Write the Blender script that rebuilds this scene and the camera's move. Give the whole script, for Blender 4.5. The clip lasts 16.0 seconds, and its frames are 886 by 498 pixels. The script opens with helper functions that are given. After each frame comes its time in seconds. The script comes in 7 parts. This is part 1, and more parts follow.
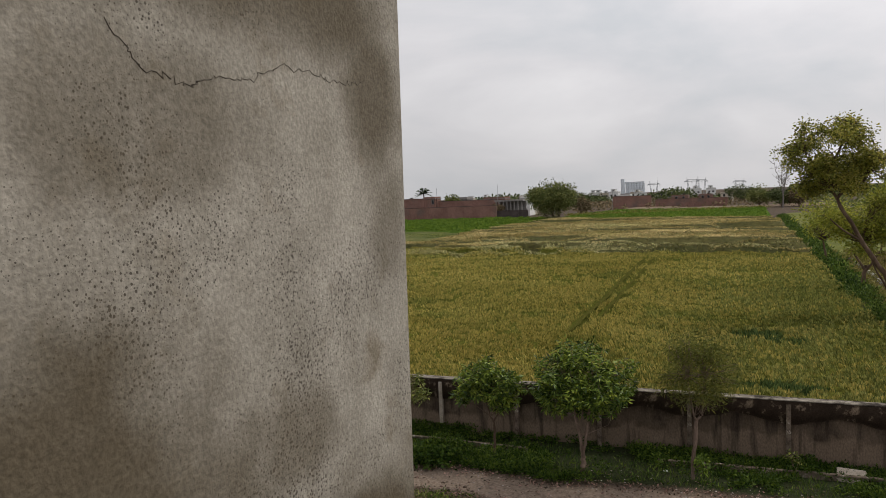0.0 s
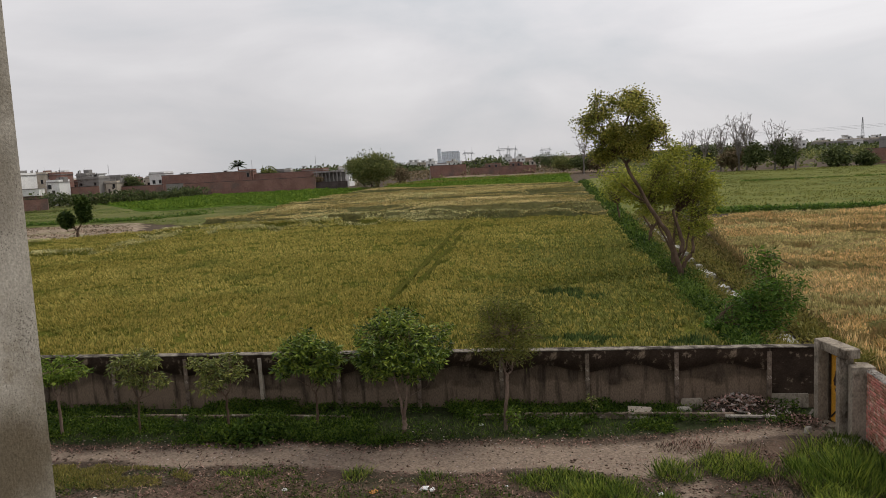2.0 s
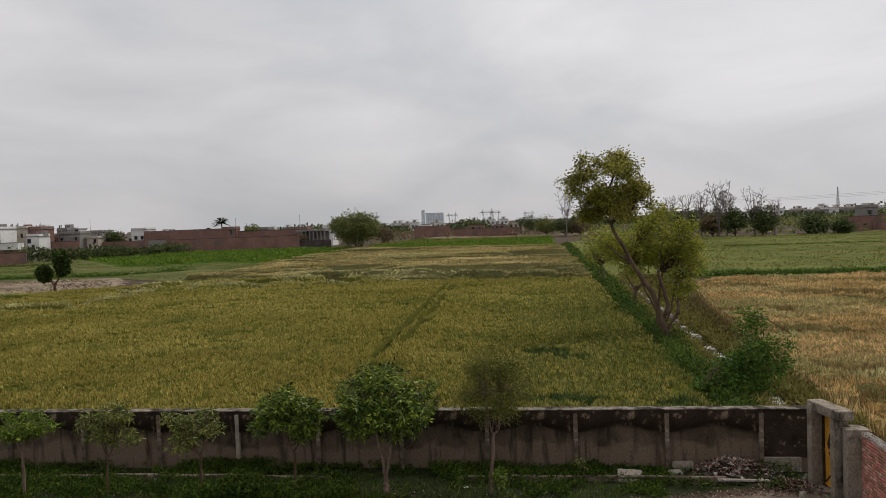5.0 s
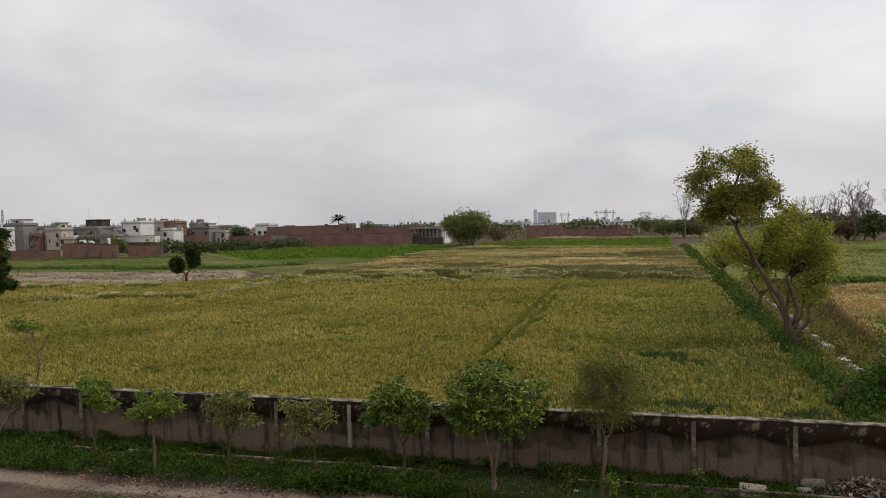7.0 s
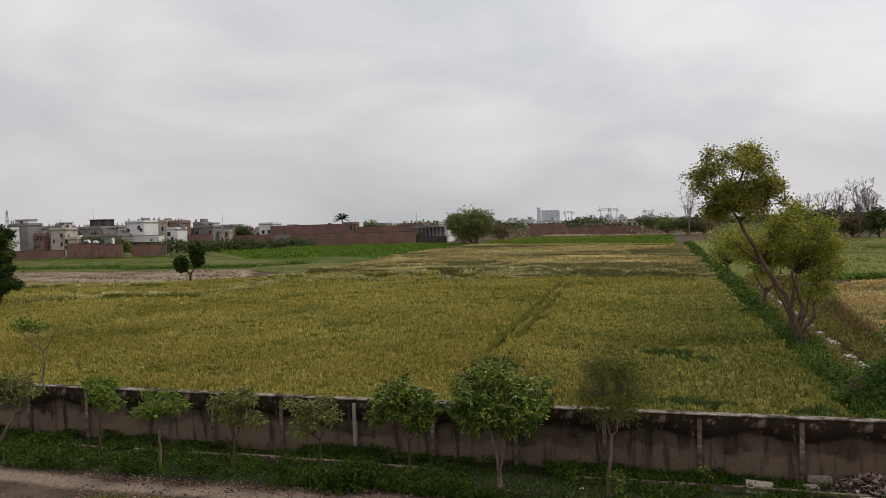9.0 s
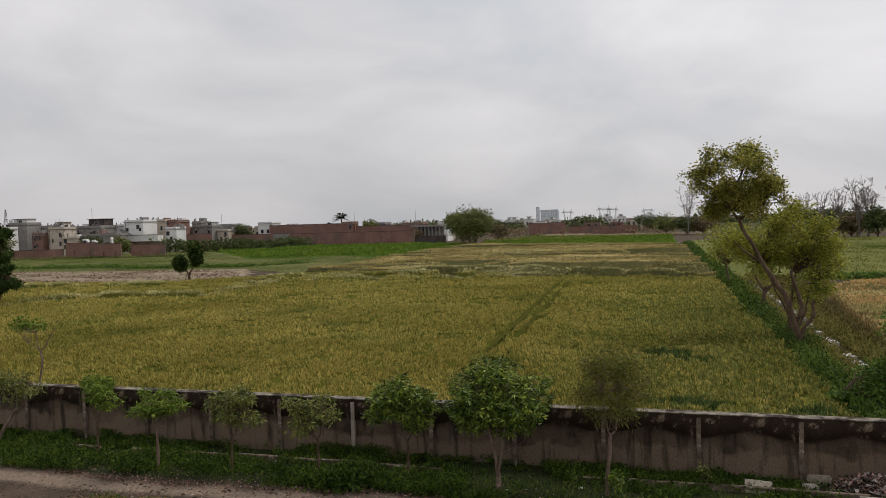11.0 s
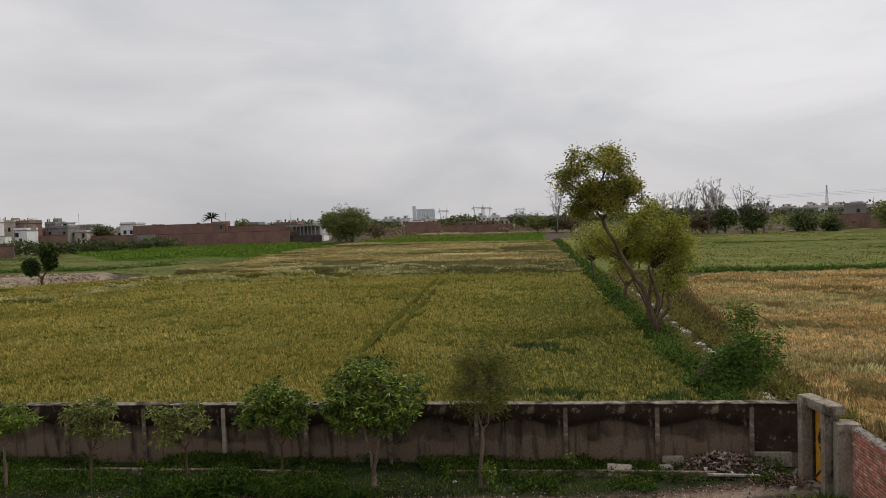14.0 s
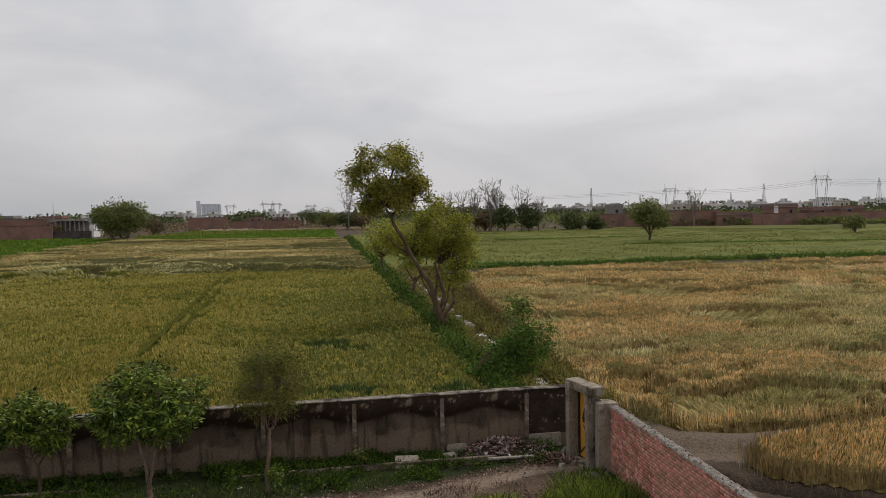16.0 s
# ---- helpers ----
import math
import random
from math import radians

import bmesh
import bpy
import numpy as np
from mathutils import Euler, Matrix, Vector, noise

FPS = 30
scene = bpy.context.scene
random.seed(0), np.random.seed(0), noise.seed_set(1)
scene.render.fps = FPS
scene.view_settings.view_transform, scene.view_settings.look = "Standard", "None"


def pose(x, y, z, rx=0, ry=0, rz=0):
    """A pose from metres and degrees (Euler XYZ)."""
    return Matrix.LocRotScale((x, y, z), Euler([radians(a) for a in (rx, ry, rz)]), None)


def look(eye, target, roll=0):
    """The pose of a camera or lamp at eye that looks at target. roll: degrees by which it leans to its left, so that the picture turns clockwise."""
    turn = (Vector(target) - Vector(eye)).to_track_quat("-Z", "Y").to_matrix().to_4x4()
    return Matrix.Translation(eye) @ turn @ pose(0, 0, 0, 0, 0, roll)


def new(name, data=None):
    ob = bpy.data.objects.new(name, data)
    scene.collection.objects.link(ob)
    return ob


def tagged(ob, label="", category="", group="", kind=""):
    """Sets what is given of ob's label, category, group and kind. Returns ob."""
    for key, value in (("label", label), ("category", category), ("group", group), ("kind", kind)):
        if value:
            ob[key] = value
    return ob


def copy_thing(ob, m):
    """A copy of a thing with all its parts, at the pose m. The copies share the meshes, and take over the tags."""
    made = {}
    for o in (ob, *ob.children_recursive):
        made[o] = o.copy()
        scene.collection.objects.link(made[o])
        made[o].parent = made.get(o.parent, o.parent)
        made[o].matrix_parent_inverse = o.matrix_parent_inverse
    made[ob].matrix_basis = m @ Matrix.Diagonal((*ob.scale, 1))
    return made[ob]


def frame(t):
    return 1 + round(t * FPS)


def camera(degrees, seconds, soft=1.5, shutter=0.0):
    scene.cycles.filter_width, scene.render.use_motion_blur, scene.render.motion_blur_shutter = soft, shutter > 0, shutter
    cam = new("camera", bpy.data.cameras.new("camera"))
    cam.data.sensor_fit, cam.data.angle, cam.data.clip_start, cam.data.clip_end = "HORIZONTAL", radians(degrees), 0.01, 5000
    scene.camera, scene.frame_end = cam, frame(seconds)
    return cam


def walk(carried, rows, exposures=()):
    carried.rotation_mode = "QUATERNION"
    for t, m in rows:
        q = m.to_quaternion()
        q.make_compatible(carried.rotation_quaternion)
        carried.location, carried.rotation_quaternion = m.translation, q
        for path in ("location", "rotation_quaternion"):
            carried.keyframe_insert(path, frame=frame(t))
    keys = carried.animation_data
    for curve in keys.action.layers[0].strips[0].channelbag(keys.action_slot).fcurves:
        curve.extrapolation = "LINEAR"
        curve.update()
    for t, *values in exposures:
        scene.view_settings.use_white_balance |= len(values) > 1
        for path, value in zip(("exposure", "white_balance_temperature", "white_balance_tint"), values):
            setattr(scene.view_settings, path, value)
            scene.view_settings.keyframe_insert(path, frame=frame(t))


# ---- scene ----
cam = camera(62.3, 16.0, soft=0.6)
PATH = [
    (0, (-0.163, 1.212, 8.349), (-0.939, 3.05, 8.213), -2.3),
    (0.5, (-0.062, 1.126, 8.347), (-0.711, 3.015, 8.25), -1.8),
    (1, (0.017, 1.107, 8.344), (-0.518, 3.032, 8.252), -1.9),
    (1.5, (0.058, 1.125, 8.341), (-0.326, 3.08, 8.173), -2.7),
    (2, (0.051, 1.16, 8.331), (-0.263, 3.12, 8.093), -3.2),
    (2.5, (0.067, 1.166, 8.326), (-0.322, 3.113, 8.086), -4.2),
    (3, (0.086, 1.171, 8.326), (-0.233, 3.12, 8.013), -3.7),
    (3.5, (0.069, 1.29, 8.26), (-0.146, 3.242, 7.879), -4.5),
    (4, (-0.081, 1.315, 8.221), (-0.125, 3.304, 8.012), -3.7),
    (4.5, (-0.103, 1.375, 8.153), (-0.241, 3.366, 8.024), -1.9),
    (5, (-0.131, 1.491, 8.079), (-0.393, 3.472, 8.005), -2.2),
    (7.5, (-0.215, 1.723, 7.975), (-0.819, 3.628, 7.907), -1.0),
    (8, (-0.201, 1.741, 7.969), (-0.835, 3.637, 7.903), -0.9),
    (8.5, (-0.215, 1.76, 7.978), (-0.822, 3.664, 7.899), -1.8),
    (9, (-0.25, 1.724, 7.96), (-0.817, 3.64, 7.889), -1.7),
    (11.5, (-0.249, 1.799, 7.942), (-0.814, 3.716, 7.868), -1.7),
    (12, (-0.238, 1.771, 7.95), (-0.805, 3.687, 7.872), -1.6),
    (12.5, (-0.239, 1.765, 7.952), (-0.796, 3.684, 7.87), -1.4),
    (13, (-0.194, 1.732, 7.966), (-0.678, 3.671, 7.893), -1.9),
    (13.5, (-0.132, 1.77, 7.957), (-0.5, 3.735, 7.894), -1.7),
    (14, (-0.13, 1.74, 7.947), (-0.368, 3.724, 7.862), -1.9),
    (14.5, (-0.078, 1.802, 7.924), (-0.172, 3.797, 7.829), -2.1),
    (15, (-0.041, 1.761, 7.942), (0.022, 3.758, 7.838), -2.4),
    (15.5, (-0.004, 1.774, 7.941), (0.231, 3.757, 7.828), -1.8),
    (16, (-0.042, 1.832, 7.936), (0.283, 3.802, 7.827), -1.2),
]
EXPOSURES = [(0, 0.1), (0.5, 0.08), (1.0, 0.05), (1.5, 0.04), (2.0, 0.12), (2.5, 0.24), (3.0, 0.43), (3.5, 0.50), (4.0, 0.20), (4.5, -0.04), (5.0, -0.08), (7.5, 0.10), (9.0, 0.05), (12.0, 0.0), (13.5, 0.0), (15.0, -0.04), (16.0, -0.06)]
walk(cam, [(t, look(e, g, r)) for t, e, g, r in PATH], EXPOSURES)

# ---------------------------------------------------------------- sky and light
world = bpy.data.worlds.new("overcast_sky")
scene.world = world
world.use_nodes = True
wt = world.node_tree
for n in list(wt.nodes):
    wt.nodes.remove(n)


def wnode(kind):
    return wt.nodes.new(kind)


sky = wnode("ShaderNodeTexSky")
sky.sky_type, sky.sun_disc = "NISHITA", False
sky.sun_elevation, sky.sun_rotation = radians(51), radians(51)
sky_gain = wnode("ShaderNodeVectorMath")
sky_gain.operation = "SCALE"
sky_gain.inputs["Scale"].default_value = 0.055
wt.links.new(sky.outputs[0], sky_gain.inputs[0])
coord = wnode("ShaderNodeTexCoord")
stretch = wnode("ShaderNodeMapping")
stretch.inputs["Scale"].default_value = (1.0, 1.0, 2.6)
stretch.inputs["Location"].default_value = (0.35, 0.1, 0.25)
wt.links.new(coord.outputs["Generated"], stretch.inputs["Vector"])
cloud = wnode("ShaderNodeTexNoise")
cloud.inputs["Scale"].default_value, cloud.inputs["Detail"].default_value = 2.6, 7.0
cloud.inputs["Roughness"].default_value, cloud.inputs["Distortion"].default_value = 0.52, 0.35
wt.links.new(stretch.outputs[0], cloud.inputs["Vector"])
ramp = wnode("ShaderNodeValToRGB")
ramp.color_ramp.elements[0].position, ramp.color_ramp.elements[0].color = 0.34, (0.560, 0.570, 0.594, 1)
ramp.color_ramp.elements[1].position, ramp.color_ramp.elements[1].color = 0.66, (0.760, 0.742, 0.752, 1)
mid = ramp.color_ramp.elements.new(0.5)
mid.color = (0.662, 0.648, 0.664, 1)
wt.links.new(cloud.outputs["Fac"], ramp.inputs["Fac"])
mix = wnode("ShaderNodeMix")
mix.data_type = "RGBA"
mix.inputs["Factor"].default_value = 0.94
wt.links.new(sky_gain.outputs[0], mix.inputs[6])
wt.links.new(ramp.outputs[0], mix.inputs[7])
# the veiled sun brightens the clouds round it
toward = wnode("ShaderNodeVectorMath")
toward.operation = "DOT_PRODUCT"
toward.inputs[1].default_value = Vector((0.45, 0.82, 0.36)).normalized()
wt.links.new(coord.outputs["Generated"], toward.inputs[0])
veil = wnode("ShaderNodeMapRange")
veil.inputs["From Min"].default_value, veil.inputs["From Max"].default_value = 0.62, 1.0
veil.inputs["To Min"].default_value, veil.inputs["To Max"].default_value = 1.05, 1.22
wt.links.new(toward.outputs["Value"], veil.inputs["Value"])
rise = wnode("ShaderNodeSeparateXYZ")
wt.links.new(coord.outputs["Generated"], rise.inputs[0])
low = wnode("ShaderNodeMapRange")
low.interpolation_type = "SMOOTHSTEP"
low.inputs["From Min"].default_value, low.inputs["From Max"].default_value = -0.02, 0.30
low.inputs["To Min"].default_value, low.inputs["To Max"].default_value = 0.80, 1.02
wt.links.new(rise.outputs["Z"], low.inputs["Value"])
both = wnode("ShaderNodeMath")
both.operation = "MULTIPLY"
wt.links.new(veil.outputs[0], both.inputs[0])
wt.links.new(low.outputs[0], both.inputs[1])
lift = wnode("ShaderNodeVectorMath")
lift.operation = "SCALE"
wt.links.new(mix.outputs[2], lift.inputs[0])
wt.links.new(both.outputs[0], lift.inputs["Scale"])
bg = wnode("ShaderNodeBackground")
bg.inputs["Strength"].default_value = 1.0
wt.links.new(lift.outputs[0], bg.inputs["Color"])
wout = wnode("ShaderNodeOutputWorld")
wt.links.new(bg.outputs[0], wout.inputs["Surface"])

sun = new("sun", bpy.data.lights.new("sun", "SUN"))
sun.data.energy, sun.data.angle, sun.data.color = 1.7, radians(24), (1.0, 0.95, 0.86)
sun.matrix_world = look((50, 40, 80), (0, 0, 0))


# ---------------------------------------------------------------- materials
def mat(name, ca, cb, scale=1.0, fine=30.0, rough=0.85, bump=0.3, island=0.0, objrand=0.0, spec=0.25,
        trans=0.0, metal=0.0, blotch=None, fine_amp=0.25, stretch_z=1.0, distance=0.02):
    m = bpy.data.materials.new(name)
    m.use_nodes = True
    nt = m.node_tree
    b = nt.nodes["Principled BSDF"]
    b.inputs["Roughness"].default_value, b.inputs["Metallic"].default_value = rough, metal
    b.inputs["Specular IOR Level"].default_value = spec
    tc = nt.nodes.new("ShaderNodeTexCoord")
    mp = nt.nodes.new("ShaderNodeMapping")
    mp.inputs["Scale"].default_value = (1, 1, stretch_z)
    nt.links.new(tc.outputs["Object"], mp.inputs["Vector"])
    n1 = nt.nodes.new("ShaderNodeTexNoise")
    n1.inputs["Scale"].default_value, n1.inputs["Detail"].default_value = scale, 5.0
    n1.inputs["Roughness"].default_value = 0.6
    n2 = nt.nodes.new("ShaderNodeTexNoise")
    n2.inputs["Scale"].default_value, n2.inputs["Detail"].default_value = fine, 3.0
    for n in (n1, n2):
        nt.links.new(mp.outputs[0], n.inputs["Vector"])
    r = nt.nodes.new("ShaderNodeValToRGB")
    r.color_ramp.elements[0].position, r.color_ramp.elements[0].color = 0.33, (*ca, 1)
    r.color_ramp.elements[1].position, r.color_ramp.elements[1].color = 0.67, (*cb, 1)
    nt.links.new(n1.outputs["Fac"], r.inputs["Fac"])
    colour = r.outputs[0]
    if blotch:
        bc, bs, lo, hi = blotch
        n3 = nt.nodes.new("ShaderNodeTexNoise")
        n3.inputs["Scale"].default_value, n3.inputs["Detail"].default_value = bs, 6.0
        n3.inputs["Roughness"].default_value = 0.65
        nt.links.new(mp.outputs[0], n3.inputs["Vector"])
        mr = nt.nodes.new("ShaderNodeMapRange")
        mr.inputs["From Min"].default_value, mr.inputs["From Max"].default_value = lo, hi
        nt.links.new(n3.outputs["Fac"], mr.inputs["Value"])
        mx = nt.nodes.new("ShaderNodeMix")
        mx.data_type = "RGBA"
        nt.links.new(mr.outputs[0], mx.inputs["Factor"])
        nt.links.new(colour, mx.inputs[6])
        mx.inputs[7].default_value = (*bc, 1)
        colour = mx.outputs[2]
    hsv = nt.nodes.new("ShaderNodeHueSaturation")
    nt.links.new(colour, hsv.inputs["Color"])
    val = nt.nodes.new("ShaderNodeMapRange")
    val.inputs["From Min"].default_value, val.inputs["From Max"].default_value = 0.3, 0.7
    val.inputs["To Min"].default_value, val.inputs["To Max"].default_value = 1 - fine_amp, 1 + fine_amp
    nt.links.new(n2.outputs["Fac"], val.inputs["Value"])
    value = val.outputs[0]
    rand, amp = None, 0.0
    if island:
        g = nt.nodes.new("ShaderNodeNewGeometry")
        rand, amp = g.outputs["Random Per Island"], island
    elif objrand:
        oi = nt.nodes.new("ShaderNodeObjectInfo")
        rand, amp = oi.outputs["Random"], objrand
    if rand is not None:
        mr2 = nt.nodes.new("ShaderNodeMapRange")
        mr2.inputs["To Min"].default_value, mr2.inputs["To Max"].default_value = 1 - amp, 1 + amp
        nt.links.new(rand, mr2.inputs["Value"])
        mul = nt.nodes.new("ShaderNodeMath")
        mul.operation = "MULTIPLY"
        nt.links.new(value, mul.inputs[0])
        nt.links.new(mr2.outputs[0], mul.inputs[1])
        value = mul.outputs[0]
        hue = nt.nodes.new("ShaderNodeMapRange")
        hue.inputs["To Min"].default_value, hue.inputs["To Max"].default_value = 0.5 + 0.035 * amp, 0.5 - 0.05 * amp
        nt.links.new(rand, hue.inputs["Value"])
        nt.links.new(hue.outputs[0], hsv.inputs["Hue"])
    nt.links.new(value, hsv.inputs["Value"])
    nt.links.new(hsv.outputs[0], b.inputs["Base Color"])
    if bump:
        bp = nt.nodes.new("ShaderNodeBump")
        bp.inputs["Strength"].default_value, bp.inputs["Distance"].default_value = bump, distance
        nt.links.new(n2.outputs["Fac"], bp.inputs["Height"])
        nt.links.new(bp.outputs[0], b.inputs["Normal"])
    if trans:
        tr = nt.nodes.new("ShaderNodeBsdfTranslucent")
        nt.links.new(hsv.outputs[0], tr.inputs["Color"])
        ms = nt.nodes.new("ShaderNodeMixShader")
        ms.inputs[0].default_value = trans
        nt.links.new(b.outputs[0], ms.inputs[1])
        nt.links.new(tr.outputs[0], ms.inputs[2])
        nt.links.new(ms.outputs[0], nt.nodes["Material Output"].inputs["Surface"])
    return m


M = {}
M["plaster_grey"] = mat("plaster_grey", (0.262, 0.240, 0.200), (0.395, 0.366, 0.316), 16.0, 380, 0.95, 0.4, spec=0.05, fine_amp=0.20, distance=0.002,
                        blotch=((0.225, 0.195, 0.150), 22.0, 0.54, 0.72))


def pitted(m, size, amount):
    """Small dark pits in rough plaster, thicker in some places than in others."""
    nt = m.node_tree
    hsv = nt.nodes["Principled BSDF"].inputs["Base Color"].links[0].from_node
    source = hsv.inputs["Color"].links[0].from_socket
    tc = nt.nodes.new("ShaderNodeTexCoord")
    cell = nt.nodes.new("ShaderNodeTexVoronoi")
    cell.inputs["Scale"].default_value, cell.inputs["Randomness"].default_value = size, 1.0
    where = nt.nodes.new("ShaderNodeTexNoise")
    where.inputs["Scale"].default_value, where.inputs["Detail"].default_value = 9.0, 5.0
    for n in (cell, where):
        nt.links.new(tc.outputs["Object"], n.inputs["Vector"])
    reach = nt.nodes.new("ShaderNodeMapRange")
    reach.inputs["From Min"].default_value, reach.inputs["From Max"].default_value = 0.36, 0.62
    reach.inputs["To Min"].default_value, reach.inputs["To Max"].default_value = 0.04, 0.31
    nt.links.new(where.outputs["Fac"], reach.inputs["Value"])
    less = nt.nodes.new("ShaderNodeMath")
    less.operation = "LESS_THAN"
    nt.links.new(cell.outputs["Distance"], less.inputs[0])
    nt.links.new(reach.outputs[0], less.inputs[1])
    some = nt.nodes.new("ShaderNodeMath")
    some.operation = "MULTIPLY"
    some.inputs[1].default_value = amount
    nt.links.new(less.outputs[0], some.inputs[0])
    mx = nt.nodes.new("ShaderNodeMix")
    mx.data_type = "RGBA"
    nt.links.new(some.outputs[0], mx.inputs["Factor"])
    nt.links.new(source, mx.inputs[6])
    mx.inputs[7].default_value = (0.055, 0.046, 0.038, 1)
    nt.links.new(mx.outputs[2], hsv.inputs["Color"])


pitted(M["plaster_grey"], 330.0, 0.8)
pitted(M["plaster_grey"], 620.0, 0.6)


def stained(m, spots, colour):
    """Soft-edged brown stains and painted-in dimness, each an uneven oval on the wall's face: (y, z, half width, half
    height, strength).
    """
    nt = m.node_tree
    hsv = nt.nodes["Principled BSDF"].inputs["Base Color"].links[0].from_node
    source = hsv.inputs["Color"].links[0].from_socket
    tc = nt.nodes.new("ShaderNodeTexCoord")
    rough = nt.nodes.new("ShaderNodeTexNoise")
    rough.inputs["Scale"].default_value, rough.inputs["Detail"].default_value = 13.0, 6.0
    nt.links.new(tc.outputs["Object"], rough.inputs["Vector"])
    total = None
    for y, z, a, b, s in spots:
        mp = nt.nodes.new("ShaderNodeMapping")
        mp.inputs["Location"].default_value = (0, -y / a, -z / b)
        mp.inputs["Scale"].default_value = (0, 1 / a, 1 / b)
        nt.links.new(tc.outputs["Object"], mp.inputs["Vector"])
        ln = nt.nodes.new("ShaderNodeVectorMath")
        ln.operation = "LENGTH"
        nt.links.new(mp.outputs[0], ln.inputs[0])
        ad = nt.nodes.new("ShaderNodeMath")
        ad.operation = "MULTIPLY_ADD"
        ad.inputs[1].default_value = 1.5
        nt.links.new(rough.outputs["Fac"], ad.inputs[0])
        nt.links.new(ln.outputs["Value"], ad.inputs[2])
        mr = nt.nodes.new("ShaderNodeMapRange")
        mr.interpolation_type = "SMOOTHSTEP"
        mr.inputs["From Min"].default_value, mr.inputs["From Max"].default_value = 1.15, 2.15
        mr.inputs["To Min"].default_value, mr.inputs["To Max"].default_value = s, 0.0
        nt.links.new(ad.outputs[0], mr.inputs["Value"])
        if total is None:
            total = mr.outputs[0]
        else:
            mxm = nt.nodes.new("ShaderNodeMath")
            mxm.operation = "MAXIMUM"
            nt.links.new(total, mxm.inputs[0])
            nt.links.new(mr.outputs[0], mxm.inputs[1])
            total = mxm.outputs[0]
    mx = nt.nodes.new("ShaderNodeMix")
    mx.data_type = "RGBA"
    nt.links.new(total, mx.inputs["Factor"])
    nt.links.new(source, mx.inputs[6])
    mx.inputs[7].default_value = (*colour, 1)
    nt.links.new(mx.outputs[2], hsv.inputs["Color"])


# Besides stains, the lowest ovals put the wall's dim lower part into colour.
stained(M["plaster_grey"], ((1.715, 8.42, 0.050, 0.065, 0.80), (1.735, 8.34, 0.030, 0.05, 0.5), (1.50, 8.475, 0.17, 0.035, 0.75), (1.64, 8.485, 0.10, 0.04, 0.80), (1.60, 8.12, 0.08, 0.035, 0.6), (1.485, 8.39, 0.085, 0.045, 0.50), (1.40, 8.21, 0.12, 0.10, 0.95),
                            (1.588, 8.20, 0.055, 0.03, 0.60), (1.49, 8.19, 0.09, 0.045, 0.75), (1.36, 8.47, 0.10, 0.06, 0.45), (1.69, 8.08, 0.12, 0.07, 0.95), (1.55, 8.06, 0.10, 0.06, 0.55), (1.30, 8.30, 0.06, 0.10, 0.5)), (0.104, 0.084, 0.056))
M["crack"] = mat("crack", (0.10, 0.086, 0.07), (0.16, 0.14, 0.115), 5, 50, 0.95, 0)
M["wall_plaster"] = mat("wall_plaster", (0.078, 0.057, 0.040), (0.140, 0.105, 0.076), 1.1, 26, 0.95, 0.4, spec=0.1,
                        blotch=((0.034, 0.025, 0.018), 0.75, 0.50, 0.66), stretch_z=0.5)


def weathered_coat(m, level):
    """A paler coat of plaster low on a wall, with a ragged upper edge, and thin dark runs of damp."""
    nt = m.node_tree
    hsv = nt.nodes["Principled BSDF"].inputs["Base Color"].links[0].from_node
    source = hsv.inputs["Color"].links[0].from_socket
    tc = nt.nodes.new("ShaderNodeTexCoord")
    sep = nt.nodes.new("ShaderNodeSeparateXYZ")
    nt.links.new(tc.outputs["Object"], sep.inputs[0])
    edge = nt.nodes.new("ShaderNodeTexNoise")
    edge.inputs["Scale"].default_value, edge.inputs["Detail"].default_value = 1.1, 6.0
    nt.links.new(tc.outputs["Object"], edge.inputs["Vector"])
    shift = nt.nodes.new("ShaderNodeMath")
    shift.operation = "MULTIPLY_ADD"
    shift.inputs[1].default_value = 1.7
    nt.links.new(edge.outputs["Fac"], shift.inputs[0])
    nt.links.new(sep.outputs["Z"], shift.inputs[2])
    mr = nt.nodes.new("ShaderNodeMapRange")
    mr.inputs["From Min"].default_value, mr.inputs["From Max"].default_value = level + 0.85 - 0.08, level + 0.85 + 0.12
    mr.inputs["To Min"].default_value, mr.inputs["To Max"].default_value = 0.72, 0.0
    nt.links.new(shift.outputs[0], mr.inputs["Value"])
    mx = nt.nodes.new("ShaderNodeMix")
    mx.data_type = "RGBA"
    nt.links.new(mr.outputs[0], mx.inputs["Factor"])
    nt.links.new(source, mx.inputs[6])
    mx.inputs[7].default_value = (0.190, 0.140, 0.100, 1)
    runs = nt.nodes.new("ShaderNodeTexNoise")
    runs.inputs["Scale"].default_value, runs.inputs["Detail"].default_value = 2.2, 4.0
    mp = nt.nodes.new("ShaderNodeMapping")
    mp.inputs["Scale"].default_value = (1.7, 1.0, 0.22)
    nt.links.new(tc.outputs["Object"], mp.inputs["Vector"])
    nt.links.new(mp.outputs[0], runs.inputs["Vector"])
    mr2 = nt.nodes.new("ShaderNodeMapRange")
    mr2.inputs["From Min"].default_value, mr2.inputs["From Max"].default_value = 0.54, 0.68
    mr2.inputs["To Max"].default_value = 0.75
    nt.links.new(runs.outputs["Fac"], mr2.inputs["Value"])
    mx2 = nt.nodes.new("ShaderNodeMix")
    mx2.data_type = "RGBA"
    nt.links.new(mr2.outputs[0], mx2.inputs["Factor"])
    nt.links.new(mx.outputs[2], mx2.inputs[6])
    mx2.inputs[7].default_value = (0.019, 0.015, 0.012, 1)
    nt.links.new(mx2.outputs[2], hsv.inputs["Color"])


